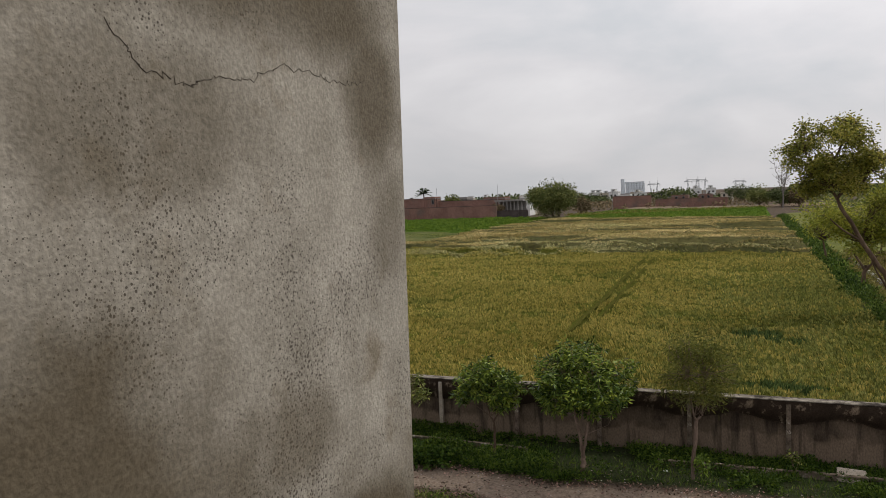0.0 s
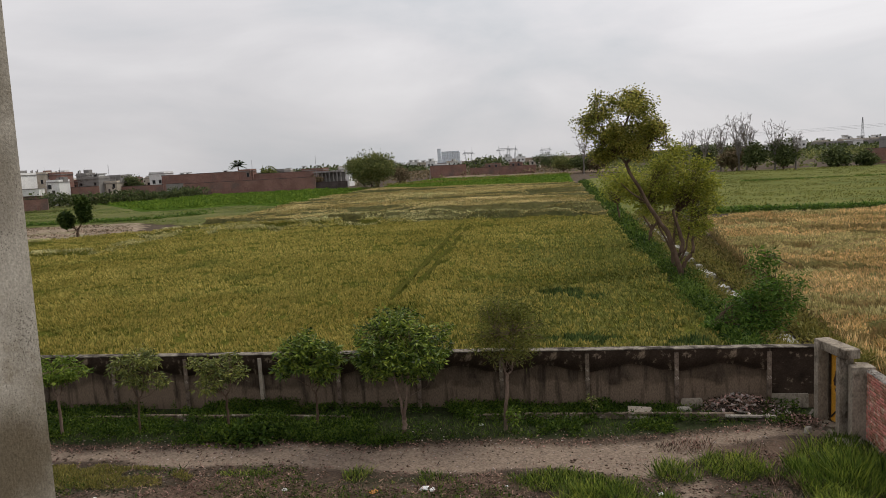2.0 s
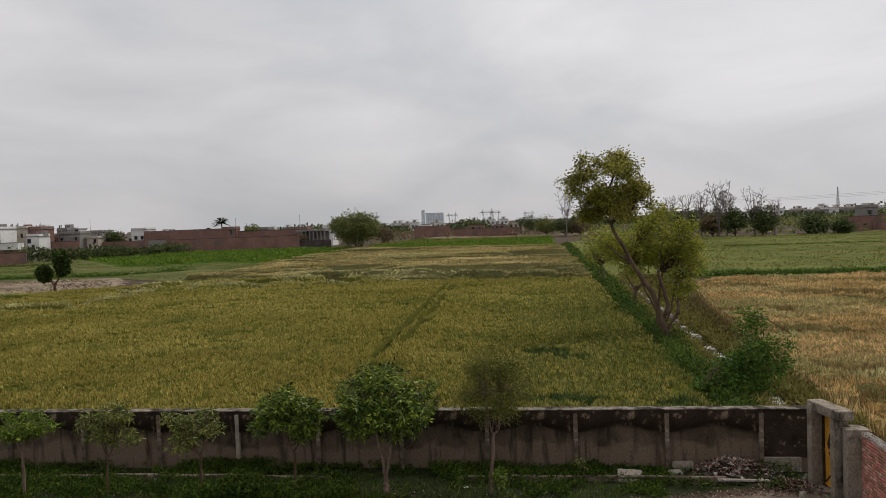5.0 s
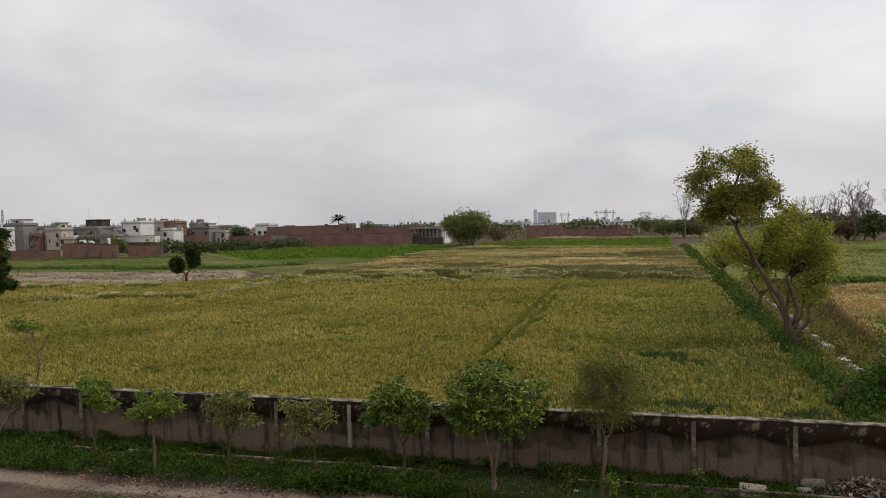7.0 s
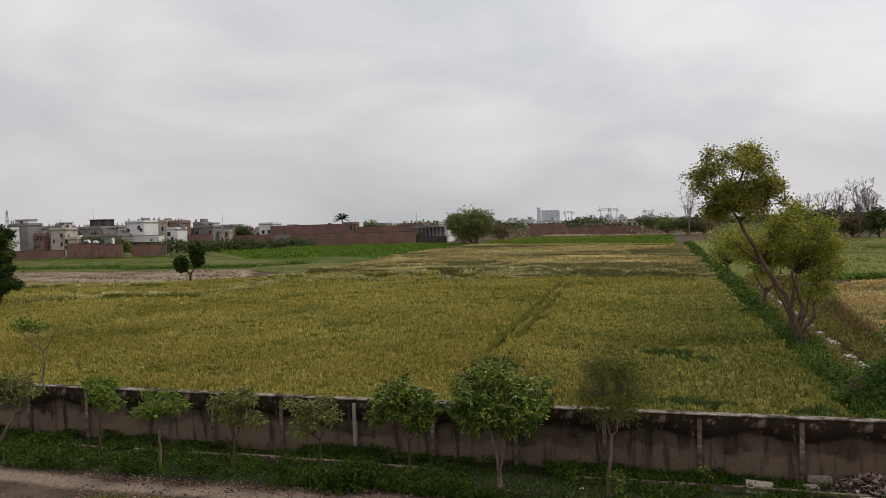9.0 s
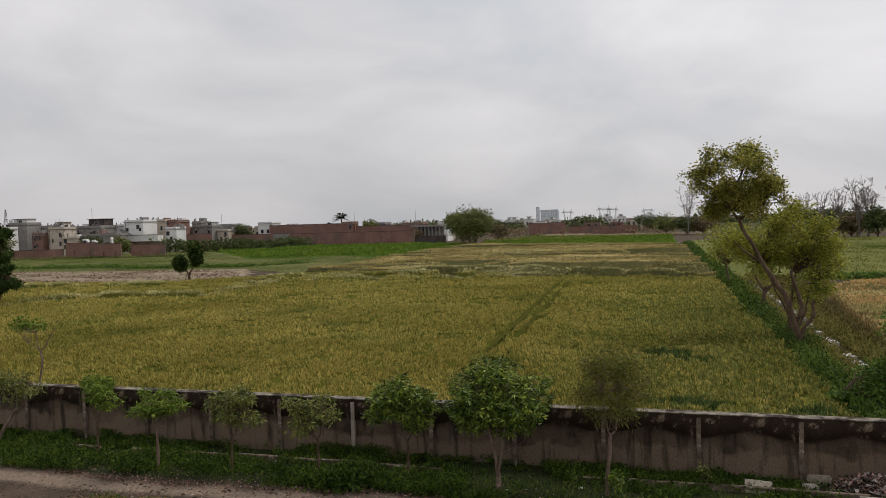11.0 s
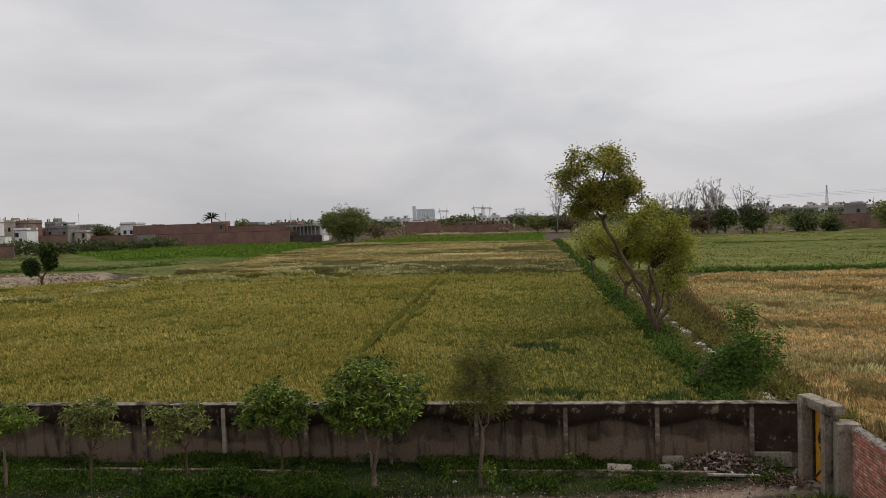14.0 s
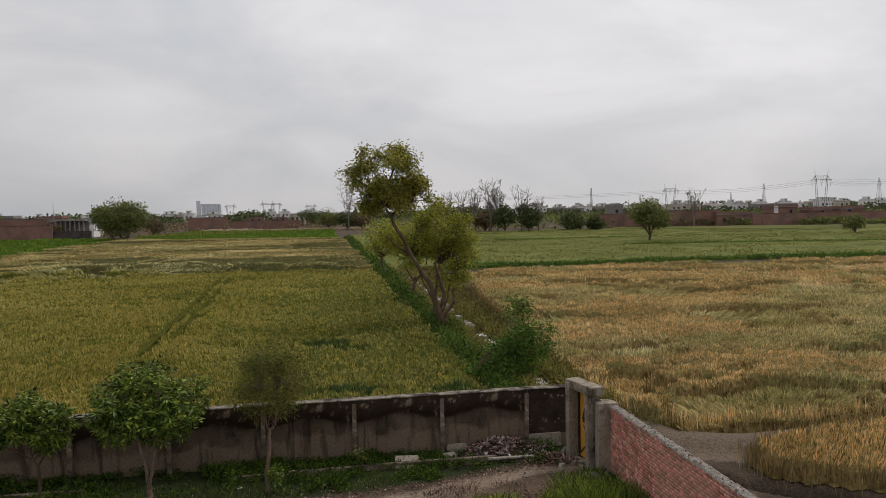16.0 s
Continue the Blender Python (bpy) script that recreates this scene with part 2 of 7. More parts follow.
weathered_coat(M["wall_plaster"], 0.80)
M["wall_band"] = mat("wall_band", (0.0242, 0.01666, 0.01232), (0.0572, 0.04018, 0.02904), 1.6, 25, 0.95, 0.4, spec=0.1,
                     blotch=((0.264, 0.2009, 0.1452), 3.2, 0.58, 0.68))
M["coping"] = mat("coping", (0.10, 0.086, 0.068), (0.30, 0.265, 0.22), 3.5, 30, 0.95, 0.4, spec=0.1,
                  blotch=((0.038, 0.031, 0.025), 1.9, 0.46, 0.57))
M["pilaster"] = mat("pilaster", (0.065, 0.049, 0.036), (0.20, 0.160, 0.120), 4, 30, 0.95, 0.5, spec=0.1, objrand=0.35,
                    blotch=((0.36, 0.32, 0.265), 5.0, 0.58, 0.66))
M["concrete"] = mat("concrete", (0.204, 0.1714, 0.1338), (0.3315, 0.2856, 0.2295), 2.4, 25, 0.95, 0.5, spec=0.1,
                    blotch=((0.07225, 0.05712, 0.04208), 2.0, 0.50, 0.64), stretch_z=0.6)
M["pale_concrete"] = mat("pale_concrete", (0.3825, 0.3749, 0.3596), (0.5202, 0.5126, 0.4973), 2.0, 25, 0.9, 0.3, spec=0.1,
                         blotch=((0.1683, 0.153, 0.13), 1.5, 0.60, 0.72))
M["whitewash"] = mat("whitewash", (0.2772, 0.2356, 0.1881), (0.396, 0.3472, 0.285), 3.0, 30, 0.95, 0.3, spec=0.1)
M["brick"] = mat("brick", (0.410, 0.165, 0.118), (0.560, 0.262, 0.190), 3.0, 60, 0.9, 0.5, objrand=0.36, spec=0.1,
                 blotch=((0.60, 0.44, 0.33), 6.0, 0.52, 0.66))
M["brick_rest"] = mat("brick_rest", (0.410, 0.165, 0.118), (0.560, 0.262, 0.190), 3.0, 60, 0.9, 0.5, island=0.36, spec=0.1,
                      blotch=((0.60, 0.44, 0.33), 6.0, 0.52, 0.66))
M["mortar"] = mat("mortar", (0.30, 0.215, 0.18), (0.44, 0.345, 0.295), 3, 60, 0.95, 0.4, spec=0.1)
M["pebble_coping"] = mat("pebble_coping", (0.13, 0.118, 0.105), (0.30, 0.275, 0.245), 9.0, 45, 0.95, 0.9, spec=0.05, fine_amp=0.45)
# dulled and greyed, with some distance haze in the colour
M["far_brick"] = mat("far_brick", (0.190, 0.108, 0.088), (0.275, 0.162, 0.134), 0.25, 2.2, 0.95, 0.0, spec=0.05, fine_amp=0.2,
                     blotch=((0.165, 0.118, 0.102), 0.16, 0.50, 0.66))
M["far_grey"] = mat("far_grey", (0.20, 0.19, 0.18), (0.30, 0.285, 0.27), 0.3, 2.0, 0.95, 0.0, fine_amp=0.1, spec=0.05,
                    blotch=((0.12, 0.11, 0.10), 0.3, 0.55, 0.7))
M["far_white"] = mat("far_white", (0.62, 0.62, 0.61), (0.76, 0.75, 0.73), 0.3, 2.0, 0.9, 0.0, fine_amp=0.1, spec=0.05,
                     blotch=((0.46, 0.44, 0.41), 0.3, 0.58, 0.72))
M["far_cream"] = mat("far_cream", (0.43, 0.375, 0.30), (0.58, 0.52, 0.44), 0.3, 2.0, 0.95, 0.0, fine_amp=0.1, spec=0.05,
                     blotch=((0.25, 0.20, 0.16), 0.3, 0.55, 0.7))
M["far_dark"] = mat("far_dark", (0.055, 0.045, 0.042), (0.10, 0.085, 0.08), 0.3, 2.0, 0.95, 0.0, fine_amp=0.1, spec=0.05)
# pale blue-grey: the silo's distance haze is put into its colour
M["haze_grey"] = mat("haze_grey", (0.60, 0.645, 0.69), (0.68, 0.72, 0.76), 0.05, 0.5, 0.95, 0.0, spec=0.0)
M["glass_dark"] = mat("glass_dark", (0.02, 0.022, 0.025), (0.035, 0.037, 0.04), 0.5, 4, 0.15, 0.0, spec=0.5)
M["steel"] = mat("steel", (0.24, 0.25, 0.26), (0.32, 0.33, 0.34), 0.2, 3, 0.5, 0.0, metal=0.6)
M["yellow_paint"] = mat("yellow_paint", (0.50, 0.24, 0.02), (0.62, 0.31, 0.035), 3, 40, 0.55, 0.2, spec=0.4,
                        blotch=((0.20, 0.10, 0.03), 4.0, 0.62, 0.74))
M["rust_dark"] = mat("rust_dark", (0.022, 0.012, 0.012), (0.05, 0.026, 0.022), 6, 60, 0.8, 0.4, spec=0.3)
M["wire"] = mat("wire", (0.30, 0.27, 0.24), (0.42, 0.38, 0.34), 8, 50, 0.6, 0.1, metal=0.4)
M["bark"] = mat("bark", (0.062, 0.041, 0.029), (0.150, 0.104, 0.074), 5.0, 30, 0.95, 0.8, spec=0.05, stretch_z=0.3)
M["bark_pale"] = mat("bark_pale", (0.130, 0.090, 0.068), (0.235, 0.172, 0.134), 6.0, 40, 0.95, 0.5, spec=0.1, stretch_z=0.3)
M["bark_far"] = mat("bark_far", (0.1615, 0.1403, 0.1275), (0.2295, 0.204, 0.187), 1.0, 5, 0.95, 0.0, spec=0.05)
M["leaf_mango"] = mat("leaf_mango", (0.040, 0.080, 0.010), (0.140, 0.212, 0.028), 1.6, 20, 0.40, 0, island=0.85, spec=0.2, trans=0.12)
M["leaf_light"] = mat("leaf_light", (0.08309, 0.1417, 0.0173), (0.1466, 0.2101, 0.02991), 1.2, 20, 0.5, 0, island=0.5, spec=0.12, trans=0.2)
M["leaf_olive"] = mat("leaf_olive", (0.090, 0.115, 0.024), (0.165, 0.185, 0.045), 1.2, 20, 0.45, 0, island=0.6, spec=0.2, trans=0.2)
M["leaf_feather"] = mat("leaf_feather", (0.085, 0.100, 0.018), (0.165, 0.175, 0.038), 1.2, 20, 0.6, 0, island=0.6, spec=0.1, trans=0.2)
M["leaf_poplar"] = mat("leaf_poplar", (0.165, 0.182, 0.030), (0.360, 0.355, 0.068), 0.5, 10, 0.45, 0, island=0.65, spec=0.15, trans=0.25)
M["leaf_willow"] = mat("leaf_willow", (0.200, 0.235, 0.032), (0.335, 0.350, 0.058), 0.5, 10, 0.5, 0, island=0.5, spec=0.12, trans=0.35)
M["leaf_bush"] = mat("leaf_bush", (0.0585, 0.1235, 0.0195), (0.1105, 0.195, 0.03094), 0.8, 12, 0.5, 0, island=0.5, spec=0.12, trans=0.3)
# green of far trees, paled a little so the colour carries haze
M["leaf_dark"] = mat("leaf_dark", (0.056, 0.07616, 0.02912), (0.1008, 0.1254, 0.0448), 0.4, 4, 0.6, 0, island=0.5, spec=0.1, trans=0.2)
M["hedge_dark"] = mat("hedge_dark", (0.026, 0.050, 0.012), (0.055, 0.088, 0.020), 0.4, 4, 0.6, 0, island=0.6, spec=0.08, trans=0.12)
M["leaf_mid"] = mat("leaf_mid", (0.110, 0.135, 0.042), (0.190, 0.208, 0.068), 0.4, 4, 0.55, 0, island=0.5, spec=0.1, trans=0.25)
M["leaf_brown"] = mat("leaf_brown", (0.13, 0.10, 0.0544), (0.20, 0.16, 0.0884), 0.4, 4, 0.7, 0, island=0.4, spec=0.12, trans=0.2)
M["palm_leaf"] = mat("palm_leaf", (0.05, 0.075, 0.035), (0.085, 0.11, 0.05), 0.4, 4, 0.5, 0, island=0.3, spec=0.3)
M["weed"] = mat("weed", (0.0279, 0.06026, 0.00669), (0.06417, 0.1105, 0.01418), 0.5, 8, 0.55, 0, island=0.75, spec=0.12, trans=0.2)
M["grass"] = mat("grass", (0.070, 0.130, 0.018), (0.185, 0.250, 0.045), 0.6, 8, 0.5, 0, island=0.9, spec=0.12, trans=0.25)
M["bank_weed"] = mat("bank_weed", (0.038, 0.080, 0.012), (0.092, 0.150, 0.026), 0.35, 8, 0.55, 0, island=0.75, spec=0.1, trans=0.25)
M["track_grass"] = mat("track_grass", (0.085, 0.085, 0.024), (0.190, 0.160, 0.055), 0.4, 8, 0.7, 0, island=0.6, spec=0.05, trans=0.15)
M["grass_strip"] = mat("grass_strip", (0.036, 0.076, 0.011), (0.080, 0.125, 0.022), 0.6, 8, 0.55, 0, island=0.75, spec=0.12, trans=0.2)
M["grass_dry"] = mat("grass_dry", (0.165, 0.16, 0.0374), (0.24, 0.215, 0.0578), 0.6, 8, 0.6, 0, island=0.45, spec=0.12, trans=0.25)
M["straw"] = mat("straw", (0.085, 0.056, 0.038), (0.300, 0.215, 0.150), 1.0, 8, 0.8, 0, island=0.9, spec=0.1)
M["clod"] = mat("clod", (0.060, 0.043, 0.032), (0.150, 0.110, 0.082), 3.0, 30, 0.95, 0.5, island=0.6, spec=0.05)
M["wheat_green"] = mat("wheat_green", (0.278, 0.252, 0.057), (0.425, 0.374, 0.104), 0.09, 3, 0.6, 0, island=0.52, spec=0.03, trans=0.25,
                       blotch=((0.222, 0.230, 0.055), 0.14, 0.52, 0.66))
# sheet far darker than the ears: shade in the gaps, put into colour
M["wheat_green_shaded_base"] = mat("wheat_green_shaded_base", (0.06677, 0.07399, 0.01411), (0.105, 0.106, 0.02206), 0.09, 7, 0.95, 0.9, spec=0.0, fine_amp=0.45,
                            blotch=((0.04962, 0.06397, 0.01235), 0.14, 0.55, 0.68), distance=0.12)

M["wheat_lush"] = mat("wheat_lush", (0.045, 0.082, 0.024), (0.095, 0.140, 0.042), 0.4, 6, 0.55, 0, island=0.6, spec=0.1, trans=0.2)
M["rut"] = mat("rut", (0.052, 0.054, 0.012), (0.098, 0.092, 0.022), 3.0, 14, 1.0, 1.0, spec=0.0, fine_amp=0.5, distance=0.1)
M["wheat_greener"] = mat("wheat_greener", (0.155, 0.178, 0.046), (0.265, 0.268, 0.080), 0.09, 3, 0.6, 0, island=0.5, spec=0.03, trans=0.25)
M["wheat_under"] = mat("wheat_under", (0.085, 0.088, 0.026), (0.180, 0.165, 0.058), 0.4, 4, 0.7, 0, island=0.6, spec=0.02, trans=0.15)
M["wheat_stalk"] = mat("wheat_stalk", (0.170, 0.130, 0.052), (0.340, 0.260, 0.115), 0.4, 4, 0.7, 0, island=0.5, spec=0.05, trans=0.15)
M["wheat_gold"] = mat("wheat_gold", (0.455, 0.338, 0.138), (0.680, 0.530, 0.250), 0.25, 3, 0.6, 0, island=0.55, spec=0.05, trans=0.2,
                      blotch=((0.410, 0.295, 0.122), 0.16, 0.52, 0.64))
# dark colour stands for the shadow between clumps of golden ears
M["wheat_gold_shaded_base"] = mat("wheat_gold_shaded_base", (0.145, 0.106, 0.040), (0.230, 0.170, 0.066), 0.25, 6, 0.9, 0.9, spec=0.05, fine_amp=0.5,
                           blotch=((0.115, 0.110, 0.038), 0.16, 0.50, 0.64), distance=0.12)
M["wheat_unripe"] = mat("wheat_unripe", (0.330, 0.305, 0.120), (0.540, 0.480, 0.225), 0.25, 3, 0.6, 0, island=0.55, spec=0.05, trans=0.25)
M["wheat_pale"] = mat("wheat_pale", (0.330, 0.330, 0.140), (0.560, 0.535, 0.260), 0.4, 3, 0.6, 0, island=0.6, spec=0.05, trans=0.2)
M["wheat_yellow"] = mat("wheat_yellow", (0.34, 0.255, 0.085), (0.60, 0.46, 0.19), 0.5, 3, 0.6, 0, island=0.8, spec=0.05, trans=0.2)
M["wheat_far"] = mat("wheat_far", (0.430, 0.350, 0.130), (0.600, 0.485, 0.210), 0.05, 1.5, 0.75, 0, island=0.45, spec=0.1, trans=0.15,
                     blotch=((0.340, 0.315, 0.110), 0.06, 0.52, 0.66))
# darkened to paint the shadow on fronts and hollows of lodged rows
M["wheat_far_shaded_base"] = mat("wheat_far_shaded_base", (0.055, 0.056, 0.018), (0.100, 0.090, 0.030), 0.06, 1.6, 0.9, 0.8, spec=0.1, fine_amp=0.4,
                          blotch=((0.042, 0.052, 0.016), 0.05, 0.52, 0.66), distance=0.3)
M["crop_green"] = mat("crop_green", (0.105, 0.118, 0.026), (0.150, 0.154, 0.042), 0.04, 1.4, 0.9, 0.6, spec=0.05, fine_amp=0.3, distance=0.2,
                      blotch=((0.080, 0.100, 0.023), 0.05, 0.50, 0.66))
M["crop_pale"] = mat("crop_pale", (0.09, 0.09896, 0.0288), (0.129, 0.129, 0.0432), 0.06, 1.4, 0.9, 0.6, spec=0.05, fine_amp=0.35, distance=0.2,
                     blotch=((0.06, 0.078, 0.021), 0.05, 0.50, 0.66))
M["crop_bright"] = mat("crop_bright", (0.045, 0.084, 0.013), (0.075, 0.120, 0.020), 0.05, 1.2, 1.0, 0.6, spec=0.0, fine_amp=0.35, distance=0.3)
M["crop_heads"] = mat("crop_heads", (0.12, 0.132, 0.0288), (0.172, 0.172, 0.048), 0.05, 2, 0.7, 0, island=0.4, spec=0.05, trans=0.2)
M["meadow"] = mat("meadow", (0.105, 0.150, 0.036), (0.175, 0.212, 0.058), 0.08, 2, 0.7, 0, island=0.4, spec=0.05, trans=0.2)
M["stubble"] = mat("stubble", (0.11, 0.085, 0.055), (0.30, 0.235, 0.155), 0.3, 2, 0.9, 0, island=0.7, spec=0.05)
M["veg_leaf"] = mat("veg_leaf", (0.080, 0.155, 0.017), (0.150, 0.232, 0.032), 0.2, 3, 0.6, 0, island=0.5, spec=0.08, trans=0.3)
M["plough"] = mat("plough", (0.185, 0.140, 0.100), (0.290, 0.225, 0.165), 0.3, 1.2, 0.95, 0.8, spec=0.1, fine_amp=0.5, distance=0.3,
                  blotch=((0.15, 0.15, 0.070), 0.15, 0.52, 0.66))
M["mud"] = mat("mud", (0.165, 0.120, 0.082), (0.245, 0.185, 0.132), 0.7, 9, 0.9, 0.5, spec=0.08, distance=0.05,
               blotch=((0.10, 0.075, 0.052), 0.6, 0.55, 0.68))
M["mud_dark"] = mat("mud_dark", (0.035, 0.028, 0.021), (0.065, 0.052, 0.040), 0.9, 9, 0.7, 0.5, spec=0.2, distance=0.05)
M["stone"] = mat("stone", (0.25, 0.225, 0.19), (0.44, 0.40, 0.35), 5.0, 30, 0.9, 0.5, spec=0.1,
                 blotch=((0.12, 0.10, 0.08), 4.0, 0.54, 0.66))
M["rubble"] = mat("rubble", (0.027, 0.01596, 0.01024), (0.378, 0.2736, 0.1984), 7.0, 40, 0.9, 0.3, island=0.97, spec=0.1)
M["shard"] = mat("shard", (0.14, 0.11, 0.09), (0.46, 0.41, 0.37), 5.0, 40, 0.9, 0.3, island=0.7, spec=0.1)
M["rubble_dirt"] = mat("rubble_dirt", (0.026, 0.019, 0.015), (0.062, 0.046, 0.036), 3, 25, 0.95, 0.8, spec=0.1, distance=0.05)
M["litter_white"] = mat("litter_white", (0.62, 0.62, 0.63), (0.78, 0.78, 0.78), 12, 60, 0.6, 0.3, spec=0.4)
M["litter_orange"] = mat("litter_orange", (0.50, 0.21, 0.04), (0.62, 0.30, 0.08), 8, 40, 0.7, 0.3)
M["ash"] = mat("ash", (0.015, 0.013, 0.013), (0.04, 0.034, 0.032), 8, 40, 0.95, 0.6)


def ground_material():
    m = mat("soil", (0.046, 0.033, 0.025), (0.100, 0.072, 0.054), 0.6, 14, 0.95, 0.8, spec=0.1, fine_amp=0.35, distance=0.05,
            blotch=((0.062, 0.046, 0.033), 0.9, 0.50, 0.66))
    nt = m.node_tree
    b = nt.nodes["Principled BSDF"]
    hsv = b.inputs["Base Color"].links[0].from_node
    source = hsv.inputs["Color"].links[0].from_socket
    at = nt.nodes.new("ShaderNodeAttribute")
    at.attribute_name = "cover"
    sep = nt.nodes.new("ShaderNodeSeparateColor")
    nt.links.new(at.outputs["Color"], sep.inputs[0])
    grain = nt.nodes.new("ShaderNodeTexNoise")
    grain.inputs["Scale"].default_value, grain.inputs["Detail"].default_value = 5.0, 6.0
    tc = nt.nodes.new("ShaderNodeTexCoord")
    nt.links.new(tc.outputs["Object"], grain.inputs["Vector"])
    colour = source
    for channel, tone in ((0, (0.212, 0.162, 0.124)), (1, (0.022, 0.029, 0.010)), (2, (0.118, 0.080, 0.058))):
        add = nt.nodes.new("ShaderNodeMath")
        add.operation = "MULTIPLY_ADD"
        add.inputs[1].default_value, add.inputs[2].default_value = 1.1, -0.55
        nt.links.new(grain.outputs["Fac"], add.inputs[0])
        plus = nt.nodes.new("ShaderNodeMath")
        plus.use_clamp = True
        nt.links.new(sep.outputs[channel], plus.inputs[0])
        nt.links.new(add.outputs[0], plus.inputs[1])
        gate = nt.nodes.new("ShaderNodeMath")
        gate.operation, gate.use_clamp = "MULTIPLY", True
        nt.links.new(plus.outputs[0], gate.inputs[0])
        nt.links.new(sep.outputs[channel], gate.inputs[1])
        mx = nt.nodes.new("ShaderNodeMix")
        mx.data_type = "RGBA"
        nt.links.new(gate.outputs[0], mx.inputs["Factor"])
        nt.links.new(colour, mx.inputs[6])
        mx.inputs[7].default_value = (*tone, 1)
        colour = mx.outputs[2]
    nt.links.new(colour, hsv.inputs["Color"])
    return m


M["soil"] = ground_material()


# ---------------------------------------------------------------- mesh helpers
rng = np.random.default_rng(7)


def mesh_np(name, verts, faces, material, smooth=False):
    """A mesh from an array of vertices and an array of faces that all have the same number of corners."""
    verts, faces = np.asarray(verts, np.float32), np.asarray(faces, np.int32)
    me = bpy.data.meshes.new(name)
    k = faces.shape[1]
    me.vertices.add(len(verts))
    me.vertices.foreach_set("co", verts.ravel())
    me.loops.add(faces.size)
    me.loops.foreach_set("vertex_index", faces.ravel())
    me.polygons.add(len(faces))
    me.polygons.foreach_set("loop_start", np.arange(0, faces.size, k, dtype=np.int32))
    me.polygons.foreach_set("loop_total", np.full(len(faces), k, np.int32))
    me.update(calc_edges=True)
    if smooth:
        me.polygons.foreach_set("use_smooth", np.ones(len(faces), bool))
    me.materials.append(material)
    return me


def mesh_bm(name, bm, material, smooth=False):
    me = bpy.data.meshes.new(name)
    bmesh.ops.recalc_face_normals(bm, faces=bm.faces[:])
    bm.to_mesh(me)
    bm.free()
    if smooth:
        for p in me.polygons:
            p.use_smooth = True
    me.materials.append(material)
    return me


def part(name, me, parent, label="", m=None):
    ob = new(name, me)
    ob.parent = parent
    if m is not None:
        ob.matrix_basis = m
    return tagged(ob, label)


def thing(name, x, y, z=0.0, label="", category="", group="", kind="", turn=0.0, me=None):
    ob = new(name, me)
    ob.matrix_basis = pose(x, y, z, 0, 0, turn)
    return tagged(ob, label, category, group, kind)


def box(bm, x0, x1, y0, y1, z0, z1, bevel=0.0, m=None):
    t = Matrix.Translation(((x0 + x1) / 2, (y0 + y1) / 2, (z0 + z1) / 2)) @ Matrix.Diagonal((x1 - x0, y1 - y0, z1 - z0, 1))
    made = bmesh.ops.create_cube(bm, size=1, matrix=(m @ t) if m is not None else t)
    if bevel:
        edges = list({e for v in made["verts"] for e in v.link_edges})
        bmesh.ops.bevel(bm, geom=edges, offset=bevel, segments=1, affect="EDGES")
    return bm


def box_mesh(name, material, *dims, bevel=0.0):
    bm = bmesh.new()
    for d in dims:
        box(bm, *d, bevel=bevel)
    return mesh_bm(name, bm, material)


def tube(points, r0, r1, seg=7, wobble=0.0):
    """A tapered tube along points: vertices and quads."""
    pts = np.asarray(points, float)
    n = len(pts)
    d = np.gradient(pts, axis=0)
    d /= np.linalg.norm(d, axis=1, keepdims=True) + 1e-9
    ref = np.where(np.abs(d[:, 2:3]) > 0.9, np.array([[1.0, 0, 0]]), np.array([[0, 0, 1.0]]))
    u = np.cross(d, ref)
    u /= np.linalg.norm(u, axis=1, keepdims=True) + 1e-9
    v = np.cross(d, u)
    a = np.linspace(0, 2 * np.pi, seg, endpoint=False)
    r = np.linspace(r0, r1, n)[:, None] * (1 + wobble * rng.uniform(-1, 1, (n, seg)))
    ring = pts[:, None] + r[..., None] * (np.cos(a)[None, :, None] * u[:, None] + np.sin(a)[None, :, None] * v[:, None])
    idx = np.arange(n * seg).reshape(n, seg)
    nxt = np.roll(idx, -1, axis=1)
    f = np.stack([idx[:-1], nxt[:-1], nxt[1:], idx[1:]], -1).reshape(-1, 4)
    return ring.reshape(-1, 3), f


def join(pieces):
    vs, fs, at = [], [], 0
    for v, f in pieces:
        vs.append(v)
        fs.append(f + at)
        at += len(v)
    return np.concatenate(vs), np.concatenate(fs)


def bend(points, n=6, jitter=0.0):
    """More points along a polyline, slightly shaken."""
    p = np.asarray(points, float)
    s = np.linspace(0, len(p) - 1, n)
    out = np.stack([np.interp(s, range(len(p)), p[:, k]) for k in range(3)], -1)
    out[1:-1] += rng.normal(0, jitter, (n - 2, 3)) if n > 2 else 0
    return out


def unit(a):
    return a / (np.linalg.norm(a, axis=-1, keepdims=True) + 1e-9)


def leaves(centres, length, width, droop=0.4, spread=0.3, per=12):
    """Diamond leaves, folded by nothing, in clusters round the centres: vertices and quads."""
    c = np.repeat(np.asarray(centres, float), per, axis=0)
    n = len(c)
    way = rng.normal(0, 1, (n, 3))
    way[:, 2] = way[:, 2] * 0.6 - droop
    way = unit(way)
    pos = c + way * spread * rng.uniform(0.1, 1.0, (n, 1)) + rng.normal(0, spread * 0.25, (n, 3))
    side = unit(np.cross(way, rng.normal(0, 1, (n, 3))))
    L = length * rng.uniform(0.65, 1.25, (n, 1))
    W = width * rng.uniform(0.7, 1.2, (n, 1))
    v = np.stack([pos, pos + way * L * 0.45 + side * W / 2, pos + way * L, pos + way * L * 0.45 - side * W / 2], 1)
    return v.reshape(-1, 3), np.arange(4 * n).reshape(n, 4)


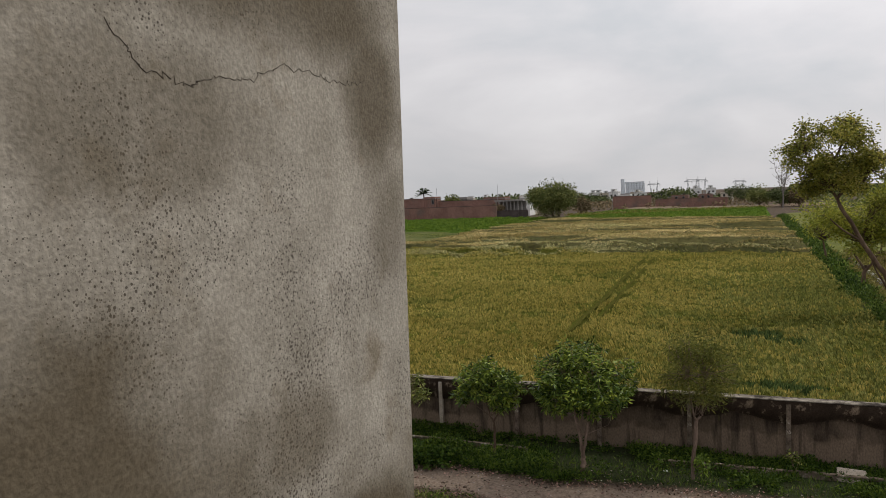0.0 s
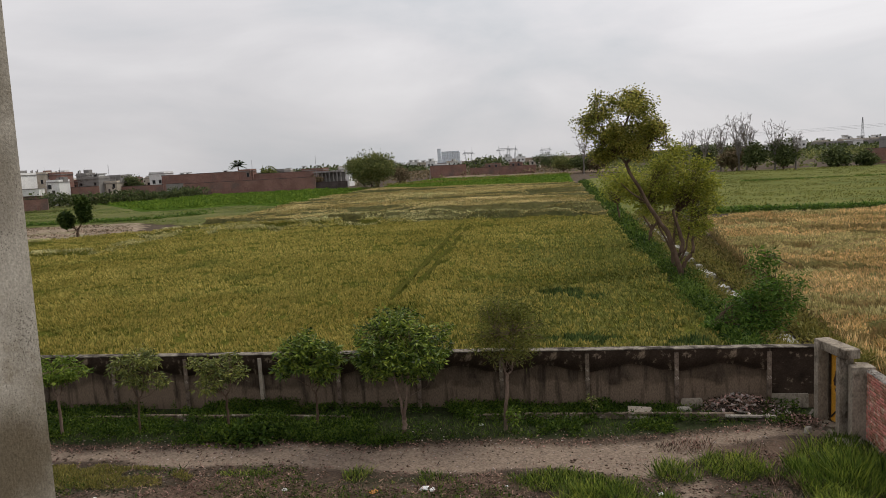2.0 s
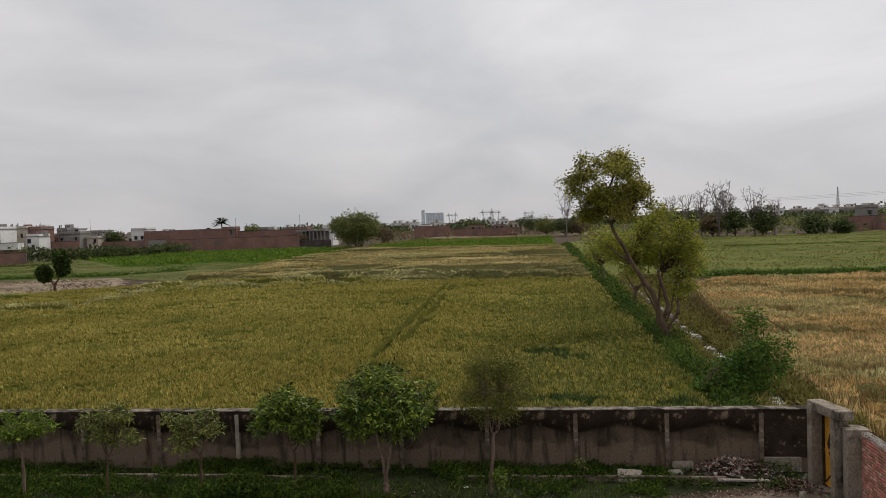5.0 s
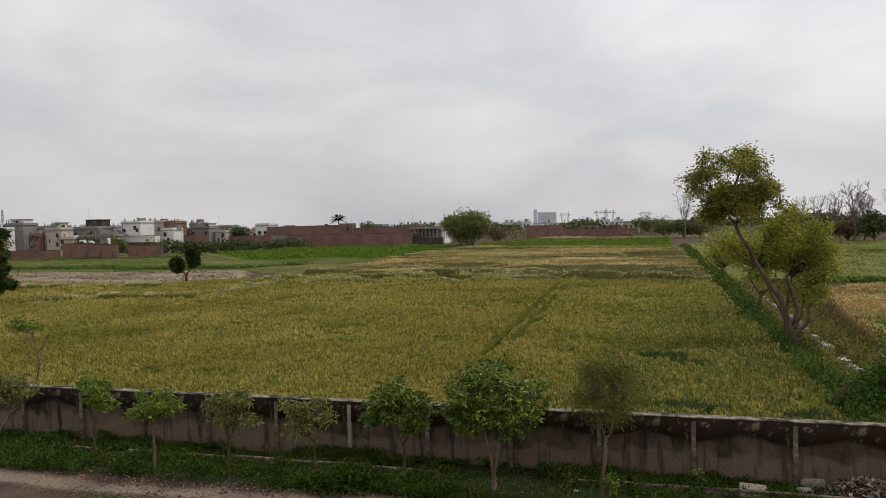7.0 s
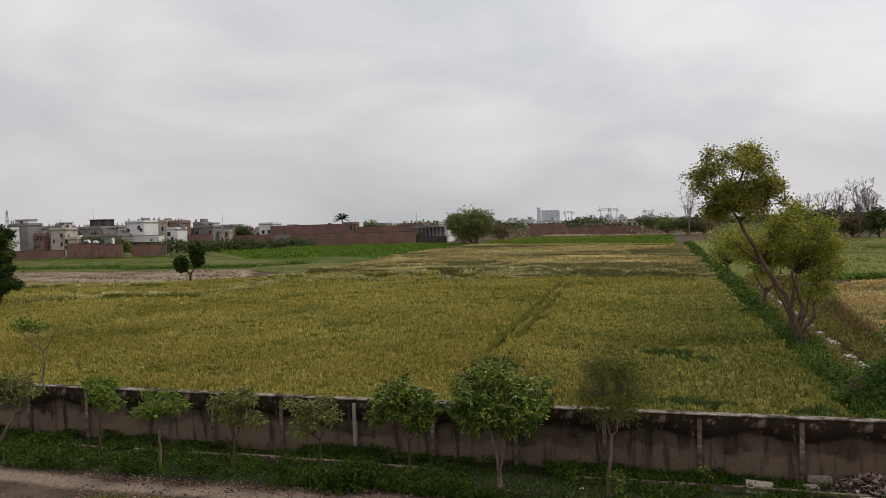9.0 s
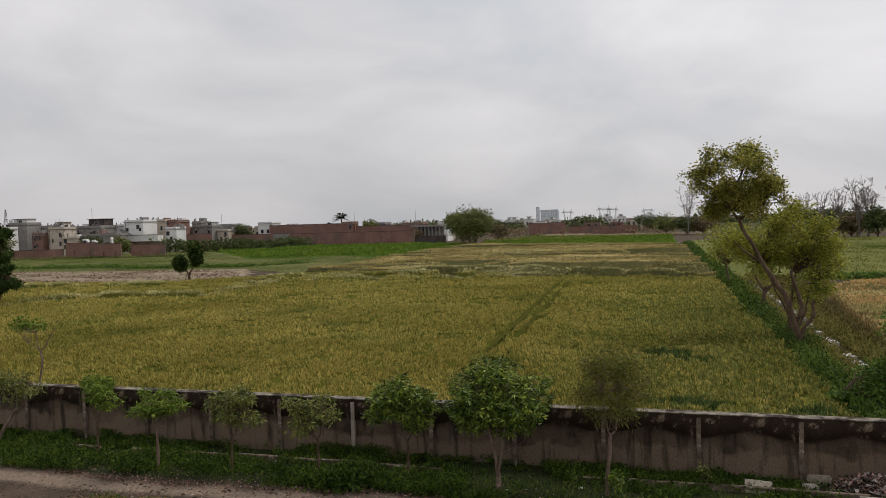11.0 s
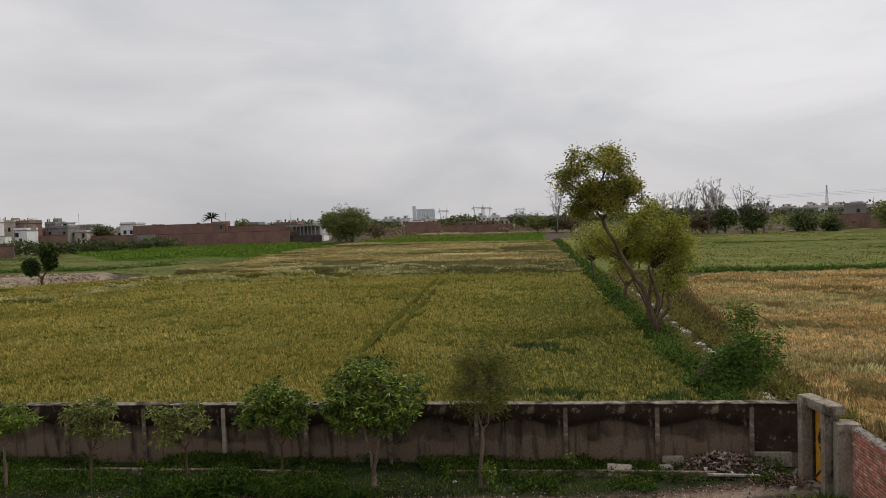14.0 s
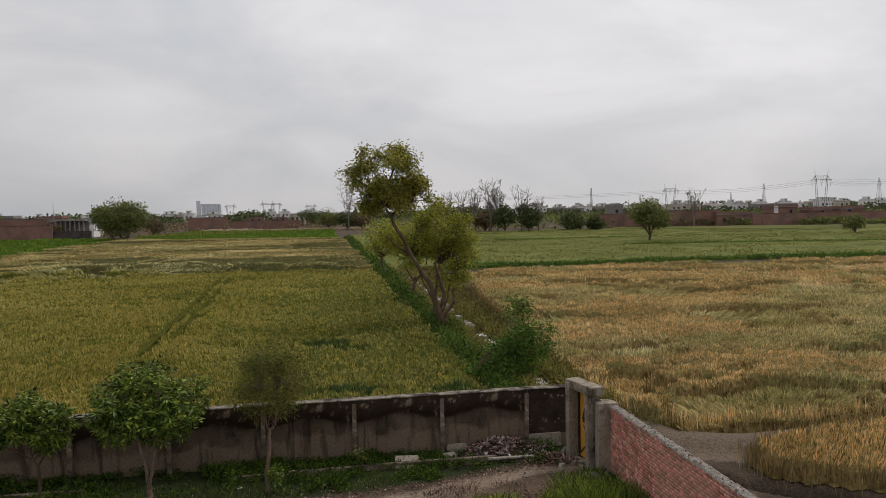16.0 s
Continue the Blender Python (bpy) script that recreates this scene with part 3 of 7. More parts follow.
def blades(x, y, z, height, width, lean, lean_x=0.0, lean_y=0.0):
    """Upright diamond blades rooted at points: vertices and quads."""
    n = len(x)
    root = np.stack([x, y, z * np.ones(n)], -1)
    h = height * rng.uniform(0.65, 1.25, n)
    tip = root + np.stack([h * (lean_x + rng.normal(0, lean, n)), h * (lean_y + rng.normal(0, lean, n)), h], -1)
    a = rng.uniform(0, np.pi, n)
    w = width * rng.uniform(0.7, 1.3, n) / 2
    s = np.stack([np.cos(a) * w, np.sin(a) * w, 0 * a], -1)
    m = root * 0.35 + tip * 0.65
    v = np.stack([root, m + s, tip, m - s], 1)
    return v.reshape(-1, 3), np.arange(4 * n).reshape(n, 4)


def value_noise(x, y, scale, seed=0):
    """Smooth noise from 0 to 1 over arrays of x and y."""
    g = np.random.default_rng(seed).uniform(0, 1, (64, 64))
    u, v = np.asarray(x) / scale + 1000.3, np.asarray(y) / scale + 1000.7
    i, j = np.floor(u).astype(int), np.floor(v).astype(int)
    fu, fv = u - i, v - j
    fu, fv = fu * fu * (3 - 2 * fu), fv * fv * (3 - 2 * fv)
    at = lambda a, b: g[a % 64, b % 64]
    return (at(i, j) * (1 - fu) + at(i + 1, j) * fu) * (1 - fv) + (at(i, j + 1) * (1 - fu) + at(i + 1, j + 1) * fu) * fv


def sheet(name, xs, ys, z, material, smooth=True):
    X, Y = np.meshgrid(xs, ys)
    idx = np.arange(X.size).reshape(X.shape)
    f = np.stack([idx[:-1, :-1], idx[:-1, 1:], idx[1:, 1:], idx[1:, :-1]], -1).reshape(-1, 4)
    return mesh_np(name, np.stack([X.ravel(), Y.ravel(), np.asarray(z(X, Y)).ravel()], -1), f, material, smooth)


def inside(poly, x, y):
    """Which points lie in a polygon."""
    x, y = np.asarray(x, float), np.asarray(y, float)
    hit = np.zeros(x.shape, bool)
    n = len(poly)
    for k in range(n):
        (x0, y0), (x1, y1) = poly[k], poly[(k + 1) % n]
        cross = (y0 > y) != (y1 > y)
        with np.errstate(divide="ignore", invalid="ignore"):
            hit ^= cross & (x < (x1 - x0) * (y - y0) / (y1 - y0 + 1e-12) + x0)
    return hit


def near_line(x, y, pts):
    """Distance from points to a polyline."""
    best = np.full(np.shape(x), 1e9)
    for (x0, y0), (x1, y1) in zip(pts, pts[1:]):
        dx, dy = x1 - x0, y1 - y0
        s = np.clip(((x - x0) * dx + (y - y0) * dy) / (dx * dx + dy * dy), 0, 1)
        best = np.minimum(best, np.hypot(x - x0 - s * dx, y - y0 - s * dy))
    return best


def field_sheet(name, poly, step, z, material):
    """A crop's canopy over a polygon, sloping to the soil at its border."""
    px, py = [p[0] for p in poly], [p[1] for p in poly]
    X, Y = np.meshgrid(np.arange(min(px) - step, max(px) + step, step), np.arange(min(py) - step, max(py) + step, step))
    ok = inside(poly, X, Y)
    Z = np.where(ok, z(X, Y), 0.02)
    idx = np.arange(X.size).reshape(X.shape)
    keep = ok[:-1, :-1] | ok[:-1, 1:] | ok[1:, 1:] | ok[1:, :-1]
    f = np.stack([idx[:-1, :-1], idx[:-1, 1:], idx[1:, 1:], idx[1:, :-1]], -1)[keep]
    used, inverse = np.unique(f, return_inverse=True)
    v = np.stack([X.ravel(), Y.ravel(), Z.ravel()], -1)[used]
    return mesh_np(name, v, inverse.reshape(-1, 4), material, smooth=True)


def scatter(poly, n):
    px, py = [p[0] for p in poly], [p[1] for p in poly]
    x, y = rng.uniform(min(px), max(px), n), rng.uniform(min(py), max(py), n)
    k = inside(poly, x, y)
    return x[k], y[k]


# ---------------------------------------------------------------- the ground
PATH_N = [(-60, 21.4), (-16.3, 21.2), (-12.6, 21.3), (-9.2, 21.7), (-5.6, 21.4), (-2.9, 21.8), (0.4, 21.9), (2.8, 22.3), (5.4, 23.0), (7.2, 23.3)]
PATH_S = [(-60, 20.8), (-15.7, 20.3), (-12.0, 20.2), (-8.5, 19.9), (-5.2, 19.8), (-2.7, 19.5), (-0.6, 20.0), (2.1, 19.6), (3.5, 20.8), (5.1, 22.0), (7.2, 22.6)]
CHANNEL = [(9.3, 24.6), (10.5, 22.2), (11.5, 20.7), (12.8, 19.6), (14.2, 18.7), (22.0, 13.0)]
MUD_BANK = [(10.4, 27.5), (11.4, 24.4), (13.6, 23.5), (17.2, 23.8), (24.0, 23.6), (40.0, 22.3)]


def soft(x, lo, hi):
    s = np.clip((x - lo) / (hi - lo), 0, 1)
    return s * s * (3 - 2 * s)


def path_mask(x, y):
    wob = 0.5 * (value_noise(x, y, 1.3, 3) - 0.5)
    n = np.interp(x, [p[0] for p in PATH_N], [p[1] for p in PATH_N]) + wob
    s = np.interp(x, [p[0] for p in PATH_S], [p[1] for p in PATH_S]) + wob
    return soft(y, s - 0.25, s + 0.25) * (1 - soft(y, n - 0.25, n + 0.25)) * (x < 7.6)


BARE = ((3.6, 17.6, 1.5, 1.0), (3.0, 15.6, 1.6, 0.9), (3.2, 19.2, 0.5, 1.0), (-12.0, 16.4, 1.6, 1.4), (0.6, 16.1, 1.6, 0.5), (-1.0, 17.2, 1.0, 0.6))
STRAW = ((-8.2, 18.0, 2.4, 1.5), (-6.2, 16.3, 2.6, 1.2), (-2.4, 18.6, 1.8, 0.9), (-10.0, 16.2, 1.6, 1.2), (5.6, 21.2, 1.6, 0.8))
GRASSY = ((-13.6, 19.1, 3.4, 0.9), (1.1, 17.7, 1.3, 0.9), (-0.4, 19.2, 1.2, 0.5), (2.8, 19.7, 0.6, 0.5), (6.6, 18.9, 1.9, 2.2), (4.6, 20.2, 1.0, 0.8),
          (6.0, 16.0, 1.6, 1.2), (3.3, 16.9, 0.6, 0.5), (-5.0, 16.9, 2.0, 1.2), (-3.8, 19.3, 1.0, 0.3), (-8.8, 19.5, 0.8, 0.25), (-5.4, 19.3, 0.5, 0.35), (-1.9, 17.3, 0.5, 0.4))


def patches(x, y, rows):
    out = 0 * x
    for cx, cy, rx, ry in rows:
        d = np.hypot((x - cx) / rx, (y - cy) / ry) + 0.7 * (value_noise(x, y, 0.9, 5) - 0.5)
        out = np.maximum(out, 1 - soft(d, 0.75, 1.2))
    return out


def ground_z(x, y):
    yard = (y < 25) & (x < 8.3) & (x > -60)
    p = path_mask(x, y)
    z = 0.09 * (value_noise(x, y, 2.2, 1) - 0.5) + 0.05 * (value_noise(x, y, 0.6, 2) - 0.5)
    z = np.where(yard, z * (1 - 0.8 * p) - 0.03 * p, z * 0.6)
    d = near_line(x, y, MUD_BANK)
    z = z + np.where((x > 8.6) & (y < 40), 0.28 * (1 - soft(d, 0.2, 1.1)), 0)
    d = near_line(x, y, CHANNEL)
    z = z - np.where(x > 8.7, 0.75 * (1 - soft(d, 0.12, 0.5)), 0)
    far = np.hypot(x, y) > 120
    return np.where(far, -0.05, z)


def axis(fine0, fine1, step, far0, far1):
    inner = np.arange(fine0, fine1 + step / 2, step)
    left = fine0 - np.geomspace(step, fine0 - far0, 40)
    right = fine1 + np.geomspace(step, far1 - fine1, 40)
    return np.concatenate([left[::-1], inner, right])


gx, gy = axis(-27, 22, 0.2, -4200, 4200), axis(9, 30, 0.2, -600, 4600)
ground = new("ground", sheet("ground", gx, gy, ground_z, M["soil"]))
tagged(ground, "dusty brown bare soil with patchy green and straw cover", "ground", kind="structure")
GX, GY = np.meshgrid(gx, gy)
yard = (GY < 25) & (GX < 8.3)
strip_n = np.interp(GX, [p[0] for p in PATH_N], [p[1] for p in PATH_N])
cover = np.zeros((GX.size, 4), np.float32)
bank = (GX > 8.6) & (GX < 40) & (GY < 90)
cover[:, 0] = np.where(yard, np.maximum(path_mask(GX, GY), 0.95 * patches(GX, GY, BARE)), np.where(bank, 0.7 * (near_line(GX, GY, MUD_BANK) < 1.7), 0)).ravel()
cover[:, 1] = np.where(yard, np.maximum(soft(GY, strip_n, strip_n + 0.5), 0.8 * patches(GX, GY, GRASSY)), np.where(np.hypot(GX, GY) > 90, 0.55, 0.25)).ravel()
cover[:, 2] = np.where(yard, 0.9 * patches(GX, GY, STRAW), np.where(np.hypot(GX, GY) > 90, 0.6, 0.0)).ravel()
cover[:, 3] = 1
tint = ground.data.color_attributes.new("cover", "FLOAT_COLOR", "POINT")
tint.data.foreach_set("color", cover.ravel())

# the trough itself stays evenly lit, so a dark strip carries its shade
trough = thing("mud_channel", 0, 0, label="dark mud strip coloured for the shade in a narrow field channel", category="channel", kind="structure")
tv, tf = tube(bend([(x, y, -0.52) for x, y in CHANNEL], 40, 0.04), 0.30, 0.30, 8)
part("mud", mesh_np("mud", tv * np.array([1, 1, 1.0]), tf, M["mud_dark"], smooth=True), trough)

# ---------------------------------------------------------------- the building round the camera
bm = box(bmesh.new(), -0.68, -0.428, -4.0, 1.765, 0.0, 9.9, bevel=0.006)
for vv in bm.verts:
    if vv.co.y > 1:
        vv.co.y += 0.02 * (vv.co.z - 8.25)
pier = new("wall_1", mesh_bm("wall_1", bm, M["plaster_grey"]))
tagged(pier, "rough grey cement-plastered end wall with stains, painted-in dim lower parts and a hairline crack", "wall", kind="structure")
crack_pts = [(-0.4278, 1.462, 8.436), (-0.4278, 1.482, 8.417), (-0.4278, 1.512, 8.412), (-0.4278, 1.534, 8.420), (-0.4278, 1.563, 8.421), (-0.4278, 1.597, 8.435), (-0.4278, 1.636, 8.434), (-0.4278, 1.672, 8.433), (-0.4278, 1.697, 8.437)]
run = bend(crack_pts, 90, 0.0014)
run[:, 0] = -0.4279
cv, cf = tube(run, 0.00034, 0.00024, 4)
part("crack", mesh_np("crack", cv, cf, M["crack"]), pier, "dark hairline crack in the plaster")
back = new("wall_2", box_mesh("wall_2", M["plaster_grey"], (-0.428, 4.0, -4.25, -4.0, 0.0, 9.9)))
tagged(back, "grey cement-plastered back wall behind the balcony", "wall", kind="structure")
deck = new("floor", box_mesh("floor", M["concrete"], (-0.428, 4.0, -4.0, 1.95, 6.2, 6.38)))
tagged(deck, "bare concrete balcony floor slab", "floor", kind="structure")

# ---------------------------------------------------------------- boundary wall
WALL_Y, WALL_TOP, BAY, PIL0 = 25.0, 1.95, 2.82, 0.80
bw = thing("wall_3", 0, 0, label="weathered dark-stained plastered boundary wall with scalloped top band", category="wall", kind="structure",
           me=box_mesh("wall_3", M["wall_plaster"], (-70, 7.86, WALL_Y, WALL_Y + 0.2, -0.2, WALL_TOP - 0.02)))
part("coping", box_mesh("coping", M["coping"], (-70, 7.9, WALL_Y - 0.13, WALL_Y + 0.24, WALL_TOP - 0.016, WALL_TOP + 0.022), bevel=0.012), bw, "grey cement coping, chipped")


def scallop():
    """One bay's band of plaster, hanging lower at the pilasters than between them."""
    n = 16
    xs = np.linspace(0, BAY, n + 1)
    low = 1.50 - 0.25 * np.abs(np.cos(np.pi * xs / BAY)) ** 1.6 - 0.015 * np.sin(xs * 9)
    v, f = [], []
    for x, z in zip(xs, low):
        v += [(x, -0.105, z), (x, -0.105, WALL_TOP - 0.02), (x, -0.002, z), (x, -0.002, WALL_TOP - 0.02)]
    for k in range(n):
        a, b = 4 * k, 4 * k + 4
        f += [(a, b, b + 1, a + 1), (a + 2, b + 2, b, a)]
    return mesh_np("band", v, f, M["wall_band"])


band_me, lip_me = scallop(), None
lip_x = np.linspace(0, BAY, 17)
lv, lf = tube(np.stack([lip_x, 0 * lip_x - 0.088, 1.50 - 0.25 * np.abs(np.cos(np.pi * lip_x / BAY)) ** 1.6 - 0.015 * np.sin(lip_x * 9)], -1), 0.022, 0.022, 6)
lip_me = mesh_np("band_lip", lv, lf, M["wall_band"], smooth=True)
pil_me = box_mesh("pilaster", M["pilaster"], (-0.068, 0.068, -0.14, -0.002, -0.1, 1.84), bevel=0.012)
pil_white = box_mesh("pilaster", M["whitewash"], (-0.068, 0.068, -0.14, -0.002, -0.1, 1.84), bevel=0.012)
for k in range(-21, 3):
    x = PIL0 + BAY * k
    m = pose(x, WALL_Y, 0)
    part("pilaster", pil_white if k == -4 else pil_me, bw, "pilaster with flaking whitewash" if k == -4 else "", m)
    if k < 2:
        part("band", band_me, bw, "black-stained plaster band" if k == 1 else "", m)
        part("band_lip", lip_me, bw, "", m)
part("end_panel", box_mesh("end_panel", M["wall_band"], (PIL0 + 2 * BAY + 0.08, 7.85, WALL_Y - 0.02, WALL_Y - 0.003, 0.42, WALL_TOP - 0.02)), bw, "soot-black end panel of the wall")

# low kerb in front of the wall, broken in places
kerb = thing("kerb", 0, 0, label="low broken concrete kerb along the planting strip", category="kerb", kind="structure")
kx = -22.0
while kx < 6.8:
    L = rng.uniform(1.2, 2.6)
    if rng.uniform() < 0.78:
        z = rng.uniform(0.13, 0.20)
        yk = 23.72 + 0.012 * (kx + 10) + rng.uniform(-0.03, 0.03)
        part("kerb_stone", box_mesh("kerb_stone", M["pilaster"], (kx, kx + L - 0.03, yk, yk + 0.13, -0.1, z), bevel=0.015), kerb)
    kx += L

# ---------------------------------------------------------------- gate and brick wall
gate = thing("gate", 0, 0, label="yellow sheet-metal gate in a worn concrete frame, shut", category="gate")
GA, GB = Vector((7.54, 23.72, 0)), Vector((7.78, 22.72, 0))
gdir = (GB - GA).normalized()
gm = Matrix.Translation(GA) @ Matrix.Rotation(math.atan2(gdir.y, gdir.x), 4, "Z")
glen = (GB - GA).length


def gate_part(name, material, dims, label="", bevel=0.012, to=None):
    bm = bmesh.new()
    for d in dims:
        box(bm, *d, bevel=bevel)
    return part(name, mesh_bm(name, bm, material), to or gate, label, gm if to is None else None)


gate_part("post", M["concrete"], [(-0.11, 0.10, -0.12, 0.34, -0.1, 2.40)], "stained concrete gate post")
gate_part("post", M["concrete"], [(glen - 0.08, glen + 0.10, -0.12, 0.30, -0.1, 2.22)], "stained concrete gate post")
gate_part("lintel", M["concrete"], [(-0.14, glen + 0.30, -0.10, 0.36, 2.235, 2.51)], "rough cast concrete lintel", 0.02)
gate_part("jamb", M["wall_band"], [(0.102, 0.165, 0.20, 0.31, 0.0, 2.23)], "dark jamb beside the gate leaf")
leaf_ob = gate_part("door_leaf", M["yellow_paint"], [(0.13, glen - 0.085, 0.26, 0.30, 0.06, 2.2)], "yellow painted metal sheet", 0.004)
for z in (0.10, 1.10, 2.10):
    gate_part("rail", M["yellow_paint"], [(0.13, glen - 0.085, 0.245, 0.262, z, z + 0.05)], to=leaf_ob, bevel=0.003)
bm = bmesh.new()
for x0, z0, x1, z1 in ((0.16, 0.15, 0.60, 0.62), (0.60, 0.62, 0.36, 1.1), (0.3, 1.28, 0.46, 1.72)):
    ang = math.atan2(z1 - z0, x1 - x0)
    box(bm, 0, math.hypot(x1 - x0, z1 - z0), 0.240, 0.259, -0.02, 0.02, m=Matrix.Translation((x0, 0, z0)) @ Matrix.Rotation(-ang, 4, "Y"))
part("brace", mesh_bm("brace", bm, M["rust_dark"]), leaf_ob, "rusty black cross brace")
bm = bmesh.new()
box(bm, 0.32, 0.46, 0.235, 0.258, 1.18, 1.36, bevel=0.01)
box(bm, 0.38, 0.43, 0.235, 0.258, 1.36, 1.62, bevel=0.01)
part("latch", mesh_bm("latch", bm, M["rust_dark"]), leaf_ob, "black rusty latch plate")
gate_part("sill", M["concrete"], [(0.1, glen, -0.25, 0.2, -0.05, 0.06)], "worn concrete sill")

pier2 = thing("wall_4", 0, 0, label="mottled grey plastered pier between gate and brick wall", category="wall", kind="structure",
              me=box_mesh("wall_4", M["concrete"], (7.90, 8.5, 22.26, 22.58, -0.1, 2.06), (8.16, 8.5, 22.58, 22.86, -0.1, 2.04), bevel=0.01))

BX, B0, B1, BTOP = 8.26, 4.0, 22.255, 1.94
brick_wall = thing("wall_5", 0, 0, label="red brick yard wall with a rough pebbly mortar top", category="wall", kind="structure",
                   me=box_mesh("wall_5", M["mortar"], (BX + 0.005, BX + 0.23, B0, B1, -0.15, BTOP)))
cx = np.linspace(BX - 0.03, BX + 0.26, 8)
cy = np.arange(B0, B1, 0.07)
cop = sheet("mortar_coping", cx, cy, lambda X, Y: BTOP + 0.002 + 0.045 * soft(X, BX - 0.04, BX + 0.04) * (1 - soft(X, BX + 0.18, BX + 0.27)) + 0.05 * value_noise(X, Y, 0.11, 9), M["pebble_coping"], smooth=False)
part("mortar_coping", cop, brick_wall, "pebbly grey mortar capping")
n = 420
chip = rng.uniform([BX - 0.03, 8.0, BTOP + 0.04], [BX + 0.24, B1, BTOP + 0.07], (n, 3))
cv, cf = leaves(chip, 0.05, 0.04, 0.0, 0.02, 3)
tagged(part("shards", mesh_np("shards", cv, cf, M["rubble"]), brick_wall, "sharp pale stone chips"), kind="stuff")

# ---------------------------------------------------------------- fields
NEAR = [(-36, 25.7), (6.5, 25.7), (6.4, 48), (6.4, 70), (6.2, 94), (-12, 97), (-33, 104), (-50, 110), (-61, 98.6), (-66, 94), (-71, 91.4), (-82, 91), (-95, 91.7), (-130, 89), (-130, 60)]
FARGOLD = [(6.2, 94.4), (5.8, 188), (3.0, 197), (-38, 217), (-58, 229), (-59, 160), (-54, 129), (-58, 115), (-50, 110.5), (-33, 104.5), (-12, 97.5)]
RGOLD = [(10.7, 31), (10.9, 26.6), (12.0, 24.8), (14.7, 24.6), (19.4, 24.6), (60, 22), (110, 60), (95, 80), (70, 83.5), (51, 86.3), (32, 85.6), (16.0, 85.8), (13.4, 63.6), (12.0, 44.6), (11.2, 36)]
CORNER = [(12.5, 21.3), (13.2, 22.3), (15.4, 22.9), (18, 23.2), (40, 21.6), (40, 8), (17, 17.3), (14.8, 19.3), (13.9, 19.9), (12.9, 20.5)]
LUSH = ((0.2, 43.0, 1.5, 0.8), (1.4, 41.7, 1.4, 0.6), (0.8, 31.9, 1.9, 0.6), (5.0, 31.0, 0.8, 0.6))
SUNK = ((-1.7, 62.2, 1.6, 0.9), (-3.6, 67.0, 1.7, 1.0), (-21.8, 53.0, 1.2, 0.8), (-23.2, 43.2, 1.0, 0.5), (-23.5, 80.6, 2.2, 1.0), (-26.4, 34.5, 1.3, 0.5), (-0.8, 74.0, 2.0, 1.0), (-34.3, 61.0, 1.4, 0.8), (-13.4, 40.4, 1.0, 0.5),
        (-30.0, 50.5, 1.4, 0.6), (-16.5, 66.0, 1.6, 0.8), (3.0, 56.0, 1.3, 0.6))
# lines along which the wind has laid the corn
LODGED = ([(-67, 60.5), (-66, 66.3), (-63, 70.4), (-49.5, 72.4)], [(-49, 71), (-50.4, 79), (-49.6, 90)], [(-95, 83), (-72, 84.9), (-66, 85.5)], [(-44, 88), (-40, 93.5), (-33, 98)])
BAND = [(6, 102.5), (-5, 103), (-15, 103.7), (-25, 102), (-36, 98.5), (-50, 95)]


def tram(x, y):
    """Two narrow wheel marks side by side, running up the field."""
    c = -9.4 - 0.0375 * (y - 46)
    wob = 0.10 * (value_noise(y, 0 * y, 3.0, 57) - 0.5)
    left = 1 - soft(np.abs(x - c + 0.5 + wob), 0.28, 0.42)
    right = 0.85 * (1 - soft(np.abs(x - c - 0.5 + wob), 0.22, 0.36)) * (y > 47)
    return np.maximum(left, right) * (y < 90) * soft(y, 39, 47)


def tumble(x, y):
    """How tumbled the corn lies in the broad lodged band."""
    return 1 - soft(near_line(x, y, BAND), 3.0, 9.5)


def hummock(x, y):
    return soft(0.75 * value_noise(x * 0.55, y * 0.55, 2.2, 33) + 0.25 * value_noise(x, y, 0.9, 35), 0.44, 0.58)


def hollow(x, y):
    """Furrows in front of lodged corn, and the ridges behind them."""
    dip, ridge = 0 * x, 0 * x
    for line in LODGED:
        gap = soft(value_noise(x, y, 2.6, 15), 0.28, 0.5)
        dip = np.maximum(dip, (1 - soft(near_line(x, y, line), 0.35, 1.0)) * gap)
        ridge = np.maximum(ridge, (1 - soft(near_line(x, y - 1.5, line), 0.5, 1.5)) * gap)
    return dip, ridge


def near_z(x, y):
    z = 0.56 + 0.12 * (value_noise(x, y, 3.2, 11) - 0.5) + 0.14 * (value_noise(x, y, 0.8, 12) - 0.5)
    dip, ridge = hollow(x, y)
    z = z - 0.40 * dip + 0.30 * ridge - 0.25 * patches(x, y, SUNK)
    z = z + tumble(x, y) * (0.80 * hummock(x, y) - 0.38)
    return np.maximum(z - 0.25 * tram(x, y), 0.08)


def lodge(x, y, seed):
    """How the wind has laid the corn: a lean in x and in y, and how far."""
    a = 5.0 * value_noise(x, y, 9.0, seed) + 2.5 * value_noise(x, y, 2.0, seed + 1)
    m = 0.35 + 0.9 * soft(value_noise(x, y, 4.5, seed + 2), 0.35, 0.7)
    return m * np.cos(a), m * np.sin(a), m


def standing(x, y):
    """1 where the ripe corn still stands, 0 where it lies."""
    n = 0.62 * value_noise(x * 0.55, y * 0.9, 3.2, 24) + 0.30 * value_noise(x * 0.8, y, 0.95, 25) + 0.25 * value_noise(x, y, 9.0, 26)
    return soft(n, 0.545, 0.63)


def rgold_z(x, y):
    return 0.26 + 0.54 * standing(x, y) + 0.16 * (value_noise(x, y, 0.6, 27) - 0.5) + 0.20 * (value_noise(x, y, 2.0, 28) - 0.5)


